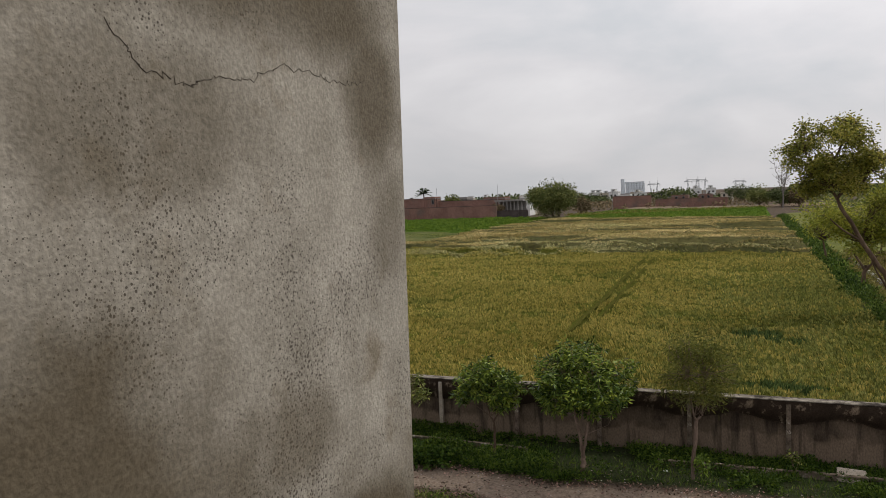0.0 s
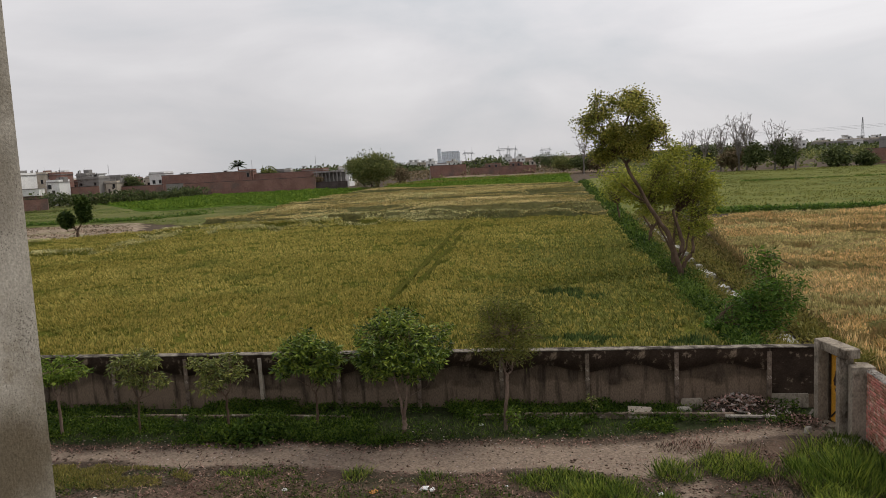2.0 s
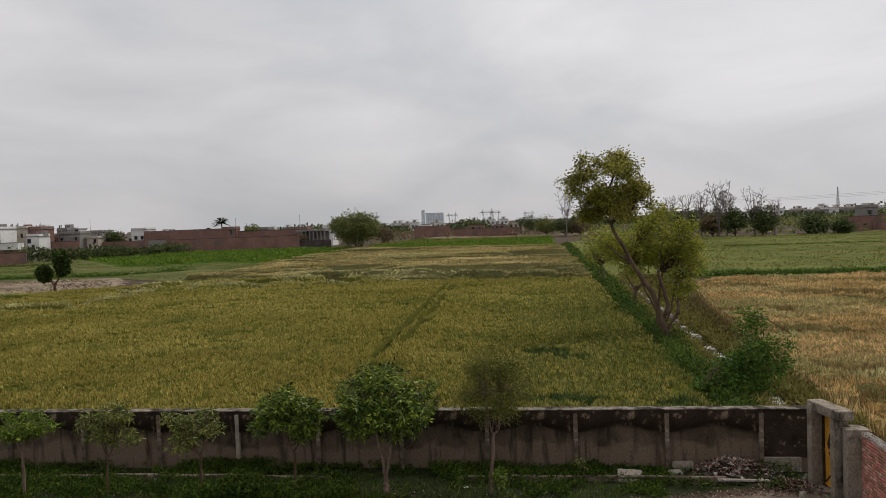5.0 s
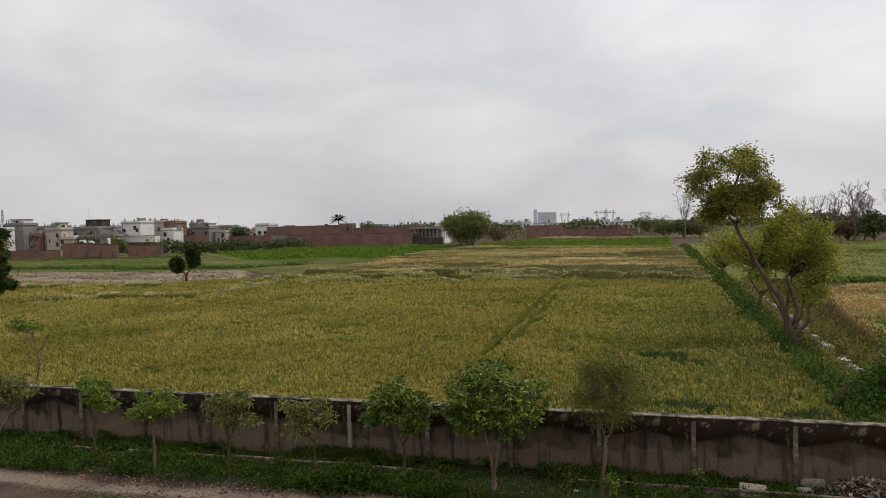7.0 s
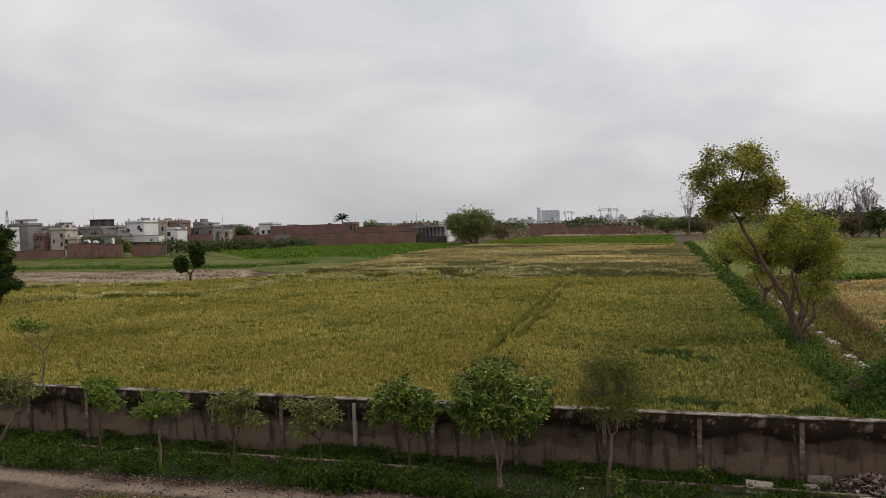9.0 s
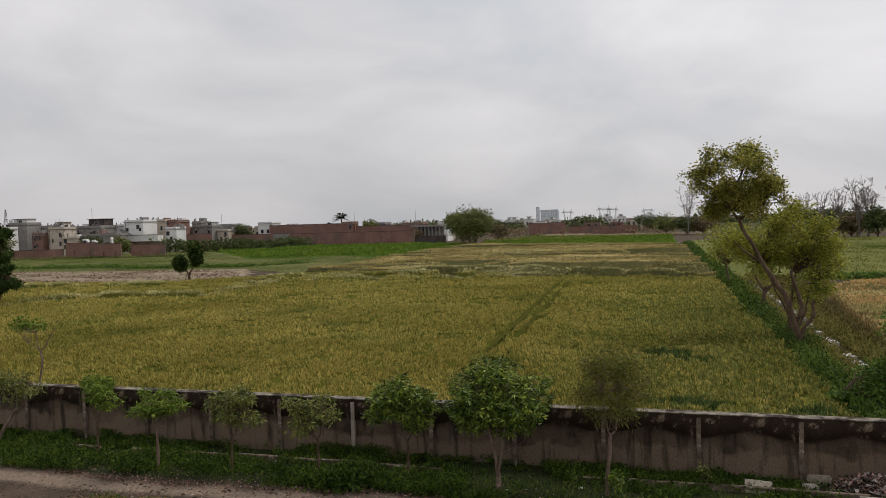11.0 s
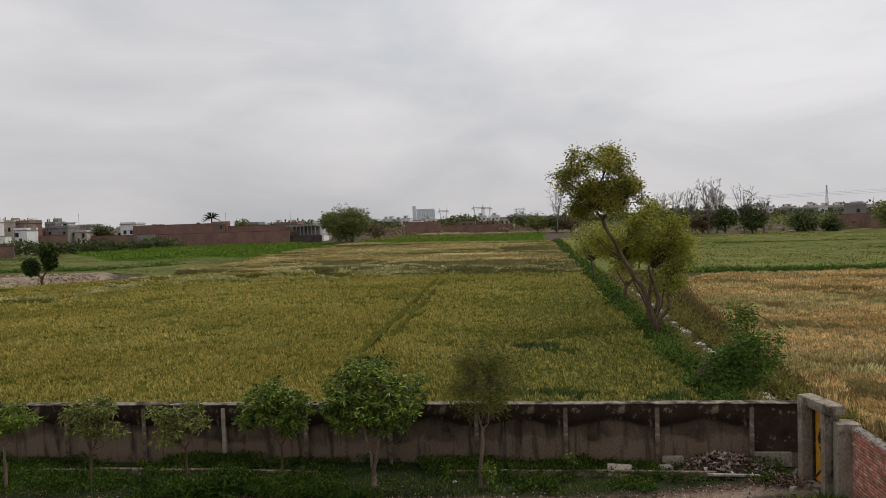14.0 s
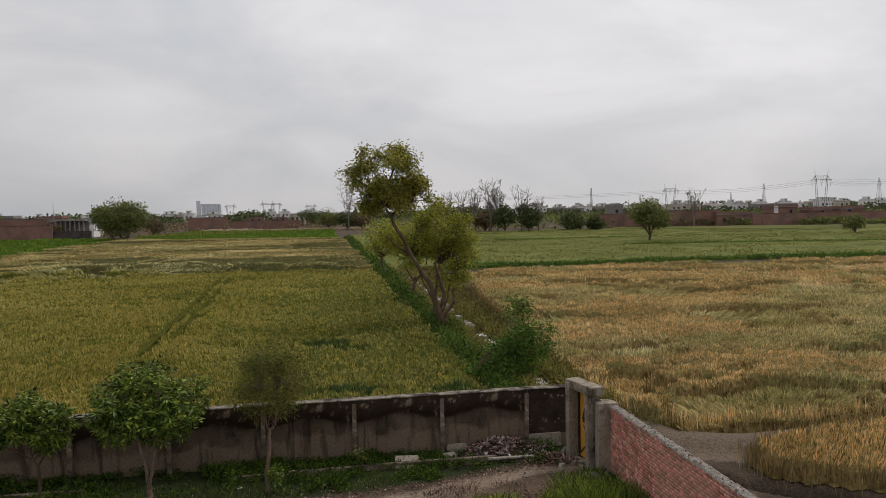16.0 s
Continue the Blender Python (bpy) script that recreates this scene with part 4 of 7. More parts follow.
def fargold_z(x, y):
    row = 0.7 * value_noise(x * 0.30 + 0.06 * y, y, 6.0, 31) + 0.3 * value_noise(x * 0.4, y, 2.4, 34)
    z = 0.62 + 0.85 * (soft(row, 0.38, 0.56) - 0.6) + 0.22 * (value_noise(x, y, 1.6, 32) - 0.5)
    return np.maximum(z + tumble(x, y) * (0.80 * hummock(x, y) - 0.38), 0.16)


# each sheet's darkened colour shows as shade where its ears stand thin
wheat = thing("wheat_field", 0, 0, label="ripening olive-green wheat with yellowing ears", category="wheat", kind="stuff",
              me=field_sheet("wheat_field", NEAR, 0.33, lambda x, y: near_z(x, y) - 0.10, M["wheat_green_shaded_base"]))
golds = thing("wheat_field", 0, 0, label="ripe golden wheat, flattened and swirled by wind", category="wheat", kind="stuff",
              me=field_sheet("wheat_field", RGOLD, 0.25, rgold_z, M["wheat_gold_shaded_base"]))
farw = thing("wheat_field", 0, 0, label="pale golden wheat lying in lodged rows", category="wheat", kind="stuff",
             me=field_sheet("wheat_field", FARGOLD, 0.8, fargold_z, M["wheat_far_shaded_base"]))
corner = thing("wheat_field", 0, 0, label="upright ripe wheat in a small plot beside a mud path", category="wheat", kind="stuff",
               me=field_sheet("wheat_field", CORNER, 0.3, lambda x, y: 0.50 + 0.14 * (value_noise(x, y, 1.2, 41) - 0.5), M["wheat_gold_shaded_base"]))


def sow(poly, y0, y1, density, limit):
    """Random places in a stretch of a field, kept on the side that limit allows."""
    xs = [p[0] for p in poly]
    n = int(density * (max(xs) - min(xs)) * (y1 - y0))
    x, y = rng.uniform(min(xs), max(xs), n), rng.uniform(y0, y1, n)
    k = inside(poly, x, y) & limit(x, y)
    return x[k], y[k]


def rim_points(pts, n, spread):
    """Random places along a polyline and a little to either side."""
    p = np.asarray(pts, float)
    seg = np.r_[0, np.cumsum(np.hypot(*np.diff(p, axis=0).T))]
    s = rng.uniform(0, seg[-1], n)
    return np.interp(s, seg, p[:, 0]) + rng.normal(0, spread, n), np.interp(s, seg, p[:, 1]) + rng.normal(0, spread, n)


def tufts(x, y, z, per, spread, height, width, lean, lx=0.0, ly=0.0):
    """Bunches of blades, each bunch at one place and of one height."""
    n = len(x)
    h = np.repeat(height * rng.uniform(0.7, 1.25, n), per)
    lx, ly = np.repeat(lx + rng.normal(0, lean, n), per), np.repeat(ly + rng.normal(0, lean, n), per)
    x, y, z = np.repeat(x, per), np.repeat(y, per), np.repeat(z, per)
    return blades(x + rng.normal(0, spread, n * per), y + rng.normal(0, spread, n * per), z, h, width, lean * 0.6, lx, ly)


left_of = lambda x, y: x > -1.3 * (y - 1.7) - 3
ears, greener, lush = [], [], []
for y0, y1, dens, per, wid, hgt, spr in ((25.7, 34, 40, 5, 0.060, 0.20, 0.050), (34, 46, 30, 5, 0.066, 0.20, 0.060), (46, 64, 16, 5, 0.085, 0.21, 0.085), (64, 112, 7.5, 4, 0.125, 0.23, 0.13)):
    x, y = sow(NEAR, y0, y1, dens, left_of)
    dip, _ = hollow(x, y)
    gap = value_noise(x, y, 0.42 + 0.006 * (y - 25), 53) * 0.6 + 0.4 * value_noise(x, y, 1.5, 54)
    rise = near_z(x, y + 0.8) - near_z(x, y)
    keep = (rng.uniform(0, 1, len(x)) > tram(x, y) * 1.5) & (gap > rng.uniform(0.12, 0.46, len(x))) & (dip < rng.uniform(0.3, 0.9, len(x))) & (patches(x, y, SUNK) < rng.uniform(0.5, 1.3, len(x))) & (rise < rng.uniform(0.14, 0.30, len(x))) & ((tumble(x, y) < 0.4) | (hummock(x, y) > rng.uniform(0.2, 0.8, len(x))))
    x, y = x[keep], y[keep]
    green = patches(x, y, LUSH) > rng.uniform(0.25, 0.6, len(x))
    lx, ly, _ = lodge(x, y, 51)
    rank = ~green & (soft(x, -10, 5) * 0.75 * (1 - 0.6 * soft(y, 60, 90)) > rng.uniform(0, 1, len(x)))
    g = ~green & ~rank
    fall = 0.28 + 0.9 * tumble(x, y)
    ears.append(tufts(x[g], y[g], near_z(x[g], y[g]) - 0.06 + rng.uniform(-0.05, 0.05, g.sum()), per, spr, hgt, wid, 0.18, (fall * lx)[g], (fall * ly)[g]))
    greener.append(tufts(x[rank], y[rank], near_z(x[rank], y[rank]) - 0.06 + rng.uniform(-0.05, 0.05, rank.sum()), per, spr, hgt, wid, 0.18, (fall * lx)[rank], (fall * ly)[rank]))
    lush.append(tufts(x[green], y[green], near_z(x[green], y[green]) - 0.20, per + 2, spr * 1.6, hgt * 1.55, wid * 0.9, 0.25))
v, f = join(ears)
tagged(part("ears", mesh_np("ears", v, f, M["wheat_green"]), wheat, "dense olive-yellow wheat ears"), kind="stuff")
v, f = join(greener)
tagged(part("green_ears", mesh_np("green_ears", v, f, M["wheat_greener"]), wheat, "greener unripe ears towards the ditch"), kind="stuff")
v, f = join(lush)
tagged(part("lush_patch", mesh_np("lush_patch", v, f, M["wheat_lush"]), wheat, "darker lush green patches"), kind="stuff")
for side, w, y0 in ((-0.5, 0.34, 42.0), (0.5, 0.26, 47.0)):
    ys = np.arange(y0, 89, 0.3)
    xs = -9.4 - 0.0375 * (ys - 46) + side - 0.10 * (value_noise(ys, 0 * ys, 3.0, 57) - 0.5)
    half = w / 2 * (0.6 + 0.8 * value_noise(ys, 0 * ys, 1.4, 58)) * np.clip((ys - y0) / 4 + 0.2, 0, 1)
    zs = 0.60 + 0.12 * (value_noise(xs, ys, 3.2, 11) - 0.5) + 0.14 * (value_noise(xs, ys, 0.8, 12) - 0.5)
    v = np.concatenate([np.stack([xs - half, ys, zs], -1), np.stack([xs + half, ys, zs], -1)])
    i = np.arange(len(ys) - 1)
    part("wheel_rut", mesh_np("wheel_rut", v, np.stack([i, i + len(ys), i + len(ys) + 1, i + 1], -1), M["rut"]), wheat, "dark trodden wheel rut")
pale = []
for line in LODGED:
    x, y = rim_points(line, 2600, 0.55)
    y = y + 1.7
    lx, ly, _ = lodge(x, y, 67)
    k = value_noise(x * 0.5, y, 1.3, 68) > rng.uniform(0.25, 0.55, len(x))
    x, y, lx, ly = x[k], y[k], lx[k], ly[k]
    pale.append(blades(x, y, near_z(x, y) - 0.05, 0.34, 0.12, 0.35, 1.2 * lx, 1.2 * ly))
x, y = sow(NEAR, 92, 112, 5.0, lambda a, b: (tumble(a, b) > 0.3) & (near_z(a, b + 0.8) - near_z(a, b) < 0.15))
lx, ly, _ = lodge(x, y, 67)
pale.append(blades(x, y, near_z(x, y) - 0.05, 0.40, 0.13, 0.35, 1.3 * lx, 1.3 * ly))
v, f = join(pale)
tagged(part("lodged_ears", mesh_np("lodged_ears", v, f, M["wheat_pale"]), wheat, "pale flattened wheat in bands"), kind="stuff")

ears, laid, stalks = [], [], []
right_of = lambda x, y: x < 0.92 * y + 3
for y0, y1, dens, per, wid, hgt, spr in ((21, 32, 56, 6, 0.042, 0.17, 0.06), (32, 46, 34, 5, 0.056, 0.19, 0.08), (46, 64, 17, 5, 0.076, 0.21, 0.11), (64, 90, 8.5, 5, 0.11, 0.24, 0.16)):
    x, y = sow(RGOLD, y0, y1, dens, right_of)
    up = standing(x, y)
    front = standing(x, y + 0.4) - up
    lx, ly, m = lodge(x, y, 21)
    ripe = value_noise(x * 0.7, y, 5.0, 29) + 0.25 * (up - 0.5)
    ok = (front < rng.uniform(0.10, 0.45, len(x))) & (value_noise(x, y, 0.5, 30) > rng.uniform(0.1, 0.42, len(x)))
    gold = ok & (ripe > rng.uniform(0.34, 0.64, len(x)))
    fall = 0.35 + 1.15 * (1 - up)
    for sel, out in ((gold, ears), (ok & ~gold, laid)):
        out.append(tufts(x[sel], y[sel], rgold_z(x[sel], y[sel]) - 0.05 + rng.uniform(-0.05, 0.07, sel.sum()), per, spr, hgt * (1 + 0.5 * (1 - up[sel])), wid, 0.16, (fall * lx)[sel], (fall * ly)[sel]))
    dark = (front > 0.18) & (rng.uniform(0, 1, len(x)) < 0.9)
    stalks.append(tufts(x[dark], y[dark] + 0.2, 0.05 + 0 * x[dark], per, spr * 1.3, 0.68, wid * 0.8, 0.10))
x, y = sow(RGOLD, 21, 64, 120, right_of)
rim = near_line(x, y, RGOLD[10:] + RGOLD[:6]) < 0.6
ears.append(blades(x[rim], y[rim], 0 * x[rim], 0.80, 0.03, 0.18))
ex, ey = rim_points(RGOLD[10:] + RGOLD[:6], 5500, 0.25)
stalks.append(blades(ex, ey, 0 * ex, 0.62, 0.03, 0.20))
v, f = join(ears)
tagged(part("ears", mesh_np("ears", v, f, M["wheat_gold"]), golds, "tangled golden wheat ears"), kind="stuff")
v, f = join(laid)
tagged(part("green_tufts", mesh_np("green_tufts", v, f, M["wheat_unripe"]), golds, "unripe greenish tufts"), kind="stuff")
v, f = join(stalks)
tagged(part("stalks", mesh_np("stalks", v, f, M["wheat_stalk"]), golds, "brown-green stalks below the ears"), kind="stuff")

x, y = sow(CORNER, 8, 23.3, 46, lambda a, b: a < b + 4)
ears = [tufts(x, y, 0.44 + 0.14 * value_noise(x, y, 0.9, 42), 6, 0.05, 0.24, 0.034, 0.18, 0.15, 0.0)]
ex, ey = rim_points(CORNER[5:] + CORNER[:4], 7000, 0.22)
low = [blades(ex, ey, ground_z(ex, ey), 0.58, 0.030, 0.14)]
v, f = join(ears)
tagged(part("ears", mesh_np("ears", v, f, M["wheat_yellow"]), corner, "straight golden wheat ears"), kind="stuff")
v, f = join(low)
tagged(part("stalks", mesh_np("stalks", v, f, M["wheat_stalk"]), corner, "brown-green stalks below the ears"), kind="stuff")

ears, laid = [], []
for y0, y1, dens, wid, hgt in ((94, 125, 17, 0.13, 0.30), (125, 250, 9.5, 0.17, 0.30)):
    x, y = sow(FARGOLD, y0, y1, dens, lambda a, b: a > -70)
    k = fargold_z(x, y + 0.9) - fargold_z(x, y) < rng.uniform(0.03, 0.16, len(x))
    k &= fargold_z(x, y) > rng.uniform(0.17, 0.50, len(x))
    x, y = x[k], y[k]
    lx, ly, m = lodge(x, y, 61)
    p = (0.75 * tumble(x, y) + 0.5 * value_noise(x * 0.3, y, 7.0, 65)) > rng.uniform(0.25, 0.75, len(x))
    for sel, out in ((~p, ears), (p, laid)):
        out.append(blades(x[sel], y[sel], fargold_z(x[sel], y[sel]) - 0.08, hgt, wid, 0.4, lx[sel], ly[sel]))
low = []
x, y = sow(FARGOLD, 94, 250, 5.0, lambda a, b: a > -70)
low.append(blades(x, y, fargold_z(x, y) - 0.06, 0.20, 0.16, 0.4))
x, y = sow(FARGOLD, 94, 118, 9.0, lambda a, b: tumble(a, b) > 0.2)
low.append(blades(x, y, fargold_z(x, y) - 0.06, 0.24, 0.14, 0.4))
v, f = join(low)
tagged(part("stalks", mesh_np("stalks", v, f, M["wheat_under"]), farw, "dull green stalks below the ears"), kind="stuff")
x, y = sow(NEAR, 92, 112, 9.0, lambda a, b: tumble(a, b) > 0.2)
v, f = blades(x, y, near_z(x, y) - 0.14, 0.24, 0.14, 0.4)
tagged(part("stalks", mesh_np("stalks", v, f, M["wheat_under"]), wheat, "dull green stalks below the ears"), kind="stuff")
v, f = join(ears)
tagged(part("ears", mesh_np("ears", v, f, M["wheat_far"]), farw, "pale tumbled wheat ears"), kind="stuff")
v, f = join(laid)
tagged(part("lodged_ears", mesh_np("lodged_ears", v, f, M["wheat_pale"]), farw, "greenish flattened wheat"), kind="stuff")


def plot(name, poly, step, height, rough, material, label, seed):
    return thing(name, 0, 0, label=label, category="field", kind="structure",
                 me=field_sheet(name, poly, step, lambda x, y: height + rough * (value_noise(x, y, 3 * step, seed) - 0.5), material))


plot("field_1", [(-61.5, 99.2), (-66.5, 94.6), (-71, 92), (-82, 91.6), (-95, 92.3), (-132, 89.6), (-170, 118), (-135, 123), (-78, 127), (-70, 115)], 2.0, 0.12, 0.12, M["plough"], "bare ploughed brown plot with stubble", 71)
plot("field_2", [(-180, 124), (-135, 124), (-78, 128), (-60, 116), (-54.5, 129), (-59, 158), (-77, 173), (-98, 163), (-120, 190), (-150, 225), (-168, 240), (-205, 204), (-240, 205), (-230, 160)], 2.0, 0.25, 0.2, M["crop_pale"], "pale green grassy plot", 72)
plot("field_3", [(-97, 164), (-77, 174.5), (-59.5, 161), (-58, 228), (-66, 238), (-90, 250), (-145, 254), (-166, 241), (-149, 225), (-119, 190)], 2.0, 0.35, 0.3, M["crop_bright"], "bright green vegetable plot in rows", 73)
plot("field_4", [(3.4, 199), (-38, 219), (-58, 231), (-61, 265), (-53, 335), (4.8, 305)], 3.0, 0.2, 0.2, M["crop_bright"], "bright green crop strip beyond the wheat", 74)
plot("field_5", [(9.4, 97), (17.8, 97.5), (32, 97), (51, 97.5), (70, 95), (110, 90), (190, 150), (150, 196), (121, 204), (91, 236), (52, 238), (8.2, 236), (8.6, 150)], 2.5, 0.35, 0.25, M["crop_green"], "wide green crop field", 75)
plot("field_6", [(130, 170), (190, 152), (230, 190), (178, 208), (147, 227), (105, 249), (97, 240), (121, 206)], 3.0, 0.3, 0.2, M["crop_pale"], "pale grassy strip before the far walls", 76)
x, y = sow([(17.8, 97.5), (70, 95), (110, 90), (190, 150), (121, 204), (91, 236), (14, 236), (12, 150)], 90, 236, 3.2, lambda a, b: (a < 0.95 * b + 6) & (value_noise(a, b, 3.0, 77) > 0.3))
v, f = blades(x, y, 0.28 + 0 * x, 0.22, 0.14, 0.4)
green = thing("green_crop", 0, 0, label="green standing crop with slightly yellow heads", category="crop", kind="stuff")
part("ears", mesh_np("ears", v, f, M["crop_heads"]), green)["kind"] = "stuff"
meadow = thing("meadow_grass", 0, 0, label="ankle-high grass with darker weedy tufts", category="grass", kind="stuff")
x, y = scatter([(-180, 126), (-135, 125), (-78, 129), (-60, 117), (-55, 129), (-60, 157), (-77, 172), (-98, 161), (-120, 186), (-178, 186)], 26000)
v, f = blades(x, y, 0.12 + 0 * x, 0.16 + 0.14 * value_noise(x, y, 5.0, 79), 0.24, 0.5)
part("blades", mesh_np("blades", v, f, M["meadow"]), meadow)["kind"] = "stuff"
stubble = thing("stubble", 0, 0, label="pale stubble and clods on the ploughed plot", category="stubble", kind="stuff")
x, y = scatter([(-63, 102), (-98, 94.5), (-130, 91), (-160, 117), (-135, 122), (-79, 126), (-71, 115)], 15000)
k = value_noise(x * 0.4, y, 2.2, 80) > rng.uniform(0.2, 0.7, len(x))
v, f = blades(x[k], y[k], 0.10 + 0 * x[k], 0.20, 0.20, 0.6)
part("stalks", mesh_np("stalks", v, f, M["stubble"]), stubble)["kind"] = "stuff"
veg = thing("vegetable_crop", 0, 0, label="low leafy vegetable rows, light green", category="crop", kind="stuff")
x, y = scatter([(-96, 165), (-77, 176), (-60, 163), (-58, 236), (-66, 246), (-90, 257), (-145, 259), (-164, 241), (-148, 225), (-118, 190)], 14000)
y = np.round(y / 4.0) * 4.0 + rng.normal(0, 0.5, len(y))
v, f = leaves(np.stack([x, y, 0.12 + 0.6 * value_noise(x, y, 2.2, 78)], -1), 0.55, 0.34, -0.4, 0.35, 6)
part("foliage", mesh_np("foliage", v, f, M["veg_leaf"]), veg)["kind"] = "stuff"
x, y = scatter([(3.2, 201), (-38, 221), (-57, 233), (-60, 264), (-53, 330), (4.6, 302)], 9000)
v, f = leaves(np.stack([x, y, 0.15 + 0.25 * value_noise(x, y, 4.0, 82)], -1), 0.6, 0.3, -0.5, 0.4, 4)
part("foliage", mesh_np("foliage", v, f, M["veg_leaf"]), veg)["kind"] = "stuff"


def hedge_row(name, pts, n, height, width, leaf, material, label, z0=0.0):
    """A ragged line of weeds or hedge along a polyline."""
    p = np.asarray(pts, float)
    seg = np.r_[0, np.cumsum(np.hypot(*np.diff(p, axis=0).T))]
    s = rng.uniform(0, seg[-1], n)
    x, y = np.interp(s, seg, p[:, 0]), np.interp(s, seg, p[:, 1])
    lump = 0.4 + 1.0 * value_noise(s, 0 * s, 6.0, 81)
    c = np.stack([x + rng.normal(0, width / 2, n), y + rng.normal(0, width / 2, n), z0 + height * lump * rng.uniform(0.1, 0.9, n)], -1)
    v, f = leaves(c, leaf, leaf * 0.5, -0.4, leaf * 0.8, 6)
    ob = thing(name, 0, 0, label=label, category="hedge", kind="stuff")
    part("foliage", mesh_np("foliage", v, f, material), ob)["kind"] = "stuff"
    return ob


hedge_row("hedge", [(-175, 134), (-128, 133.5), (-99, 129.5), (-80, 131), (-70, 142)], 1500, 1.0, 1.2, 0.40, M["leaf_bush"], "dark low hedge between the plots")
hedge_row("hedge", [(16, 96.2), (40, 95.4), (57, 96.2), (78, 92), (115, 86)], 3000, 0.55, 1.0, 0.34, M["leaf_bush"], "dark green weedy ridge between fields")
hedge_row("hedge", [(60, 138), (105, 125), (150, 120)], 1500, 0.35, 1.4, 0.35, M["leaf_bush"], "thin dark ridge across the green field")
hedge_row("hedge", [(40, 170), (90, 165)], 1000, 0.3, 1.4, 0.35, M["leaf_bush"], "thin dark ridge across the green field")
hedge_row("hedge", [(-166, 215), (-150, 222), (-136, 232), (-128, 252)], 1300, 4.2, 5.0, 0.9, M["leaf_dark"], "tall overgrown hedge before the brick walls")
hedge_row("hedge", [(112, 243), (138, 238), (165, 222), (200, 205)], 1300, 2.6, 3.0, 0.8, M["leaf_mid"], "scrubby weeds before the far brick walls")
hedge_row("hedge", [(-190, 177), (-166, 183), (-150, 184), (-130, 192)], 1300, 0.7, 1.8, 0.4, M["leaf_mid"], "weeds at the foot of a brick wall")
hedge_row("hedge", [(-60, 262), (-20, 285), (4, 300)], 500, 1.0, 4.0, 0.7, M["grass_dry"], "dry weeds on sandy heaps")

scrub = thing("far_scrub", 0, 0, label="low scrub, weeds and young trees beyond the green field", category="shrub", kind="stuff")
n = 3600
x, y = rng.uniform(8, 330, n), rng.uniform(241, 540, n)
k = (x < 0.95 * y) & (value_noise(x, y, 22.0, 85) > 0.36)
x, y = x[k], y[k]
v, f = leaves(np.stack([x, y, rng.uniform(0.2, 1.0, len(x)) * 3.2 * value_noise(x, y, 14.0, 86)], -1), 1.3, 0.8, -0.3, 1.2, 6)
tagged(part("foliage", mesh_np("foliage", v, f, M["leaf_mid"]), scrub), kind="stuff")
x, y = rng.uniform(-190, 10, 1500), rng.uniform(335, 620, 1500)
k = value_noise(x, y, 18.0, 87) > 0.34
x, y = x[k], y[k]
v, f = leaves(np.stack([x, y, rng.uniform(0.1, 1.0, len(x)) * 2.6 * value_noise(x, y, 14.0, 88)], -1), 1.4, 0.9, -0.3, 1.3, 6)
part("foliage", mesh_np("foliage", v, f, M["leaf_brown"]), scrub)["kind"] = "stuff"

# weeds on the bank of the ditch
bank_weeds = thing("ditch_weeds", 0, 0, label="rank green weeds along the field ditch", category="weeds", kind="stuff")
s = rng.uniform(0, 1, 8000) ** 1.5
y = 26 + 186 * s
x = 6.45 + 0.18 * rng.normal(0, 1, len(y)) + rng.uniform(0, 1.6, len(y)) * np.where(y < 36, 0.8, 1.0) + 1.1 * (value_noise(y, 0 * y, 4.0, 94) - 0.5) * soft(y, 30, 45)
c = np.stack([x, y, 0.05 + rng.uniform(0.02, 0.7, len(y)) * (0.4 + 0.9 * value_noise(x, y, 2.5, 93))], -1)
v, f = join([leaves(c[y < 60], 0.20, 0.06, -0.6, 0.22, 10), leaves(c[y >= 60], 0.34, 0.14, -0.5, 0.34, 5)])
part("foliage", mesh_np("foliage", v, f, M["bank_weed"]), bank_weeds)["kind"] = "stuff"
s = rng.uniform(0, 1, 5200) ** 1.3
y = 28 + 70 * s
c = np.stack([rng.choice([8.3, 10.2, 10.5], len(y)) + rng.normal(0, 0.35, len(y)), y, 0.1 + rng.uniform(0.0, 0.45, len(y))], -1)
v, f = leaves(c, 0.28, 0.07, -0.6, 0.22, 6)
part("dry_weeds", mesh_np("dry_weeds", v, f, M["grass_dry"]), bank_weeds)["kind"] = "stuff"

n = 4200
y = 34 + 62 * rng.uniform(0, 1, n)
c = np.stack([10.0 + rng.uniform(0, 1, n) * (0.9 + 0.06 * (y - 34)), y, 0.02 + rng.uniform(0.0, 0.40, n)], -1)
v, f = leaves(c, 0.32, 0.085, -0.6, 0.25, 5)
part("track_grass", mesh_np("track_grass", v, f, M["track_grass"]), bank_weeds)["kind"] = "stuff"

# concrete lip of the water channel, in lengths, and its bed
drain = thing("water_channel", 0, 0, label="field water channel with broken pale concrete lip", category="channel", kind="structure")
yy = 27.0
while yy < 92:
    L = rng.uniform(0.7, 2.2) if yy > 30 else rng.uniform(2.0, 2.6)
    gap = rng.uniform(0.6, 3.2) if yy > 30 else 0.1
    xx = 9.25 + 0.012 * (yy - 30) + 0.15 * (value_noise(yy, 0.0, 9.0, 91) - 0.5)
    wd = rng.uniform(0.35, 0.55) if yy > 38 else rng.uniform(0.42, 0.6)
    bm = bmesh.new()
    box(bm, -wd / 2, wd / 2, 0, L, -0.2, rng.uniform(0.22, 0.34), bevel=0.03)
    part("lip", mesh_bm("lip", bm, M["pale_concrete"]), drain, "", pose(xx, yy, 0, rng.uniform(-1, 1), rng.uniform(-4, 4), rng.uniform(-3, 3)))
    yy += L + gap
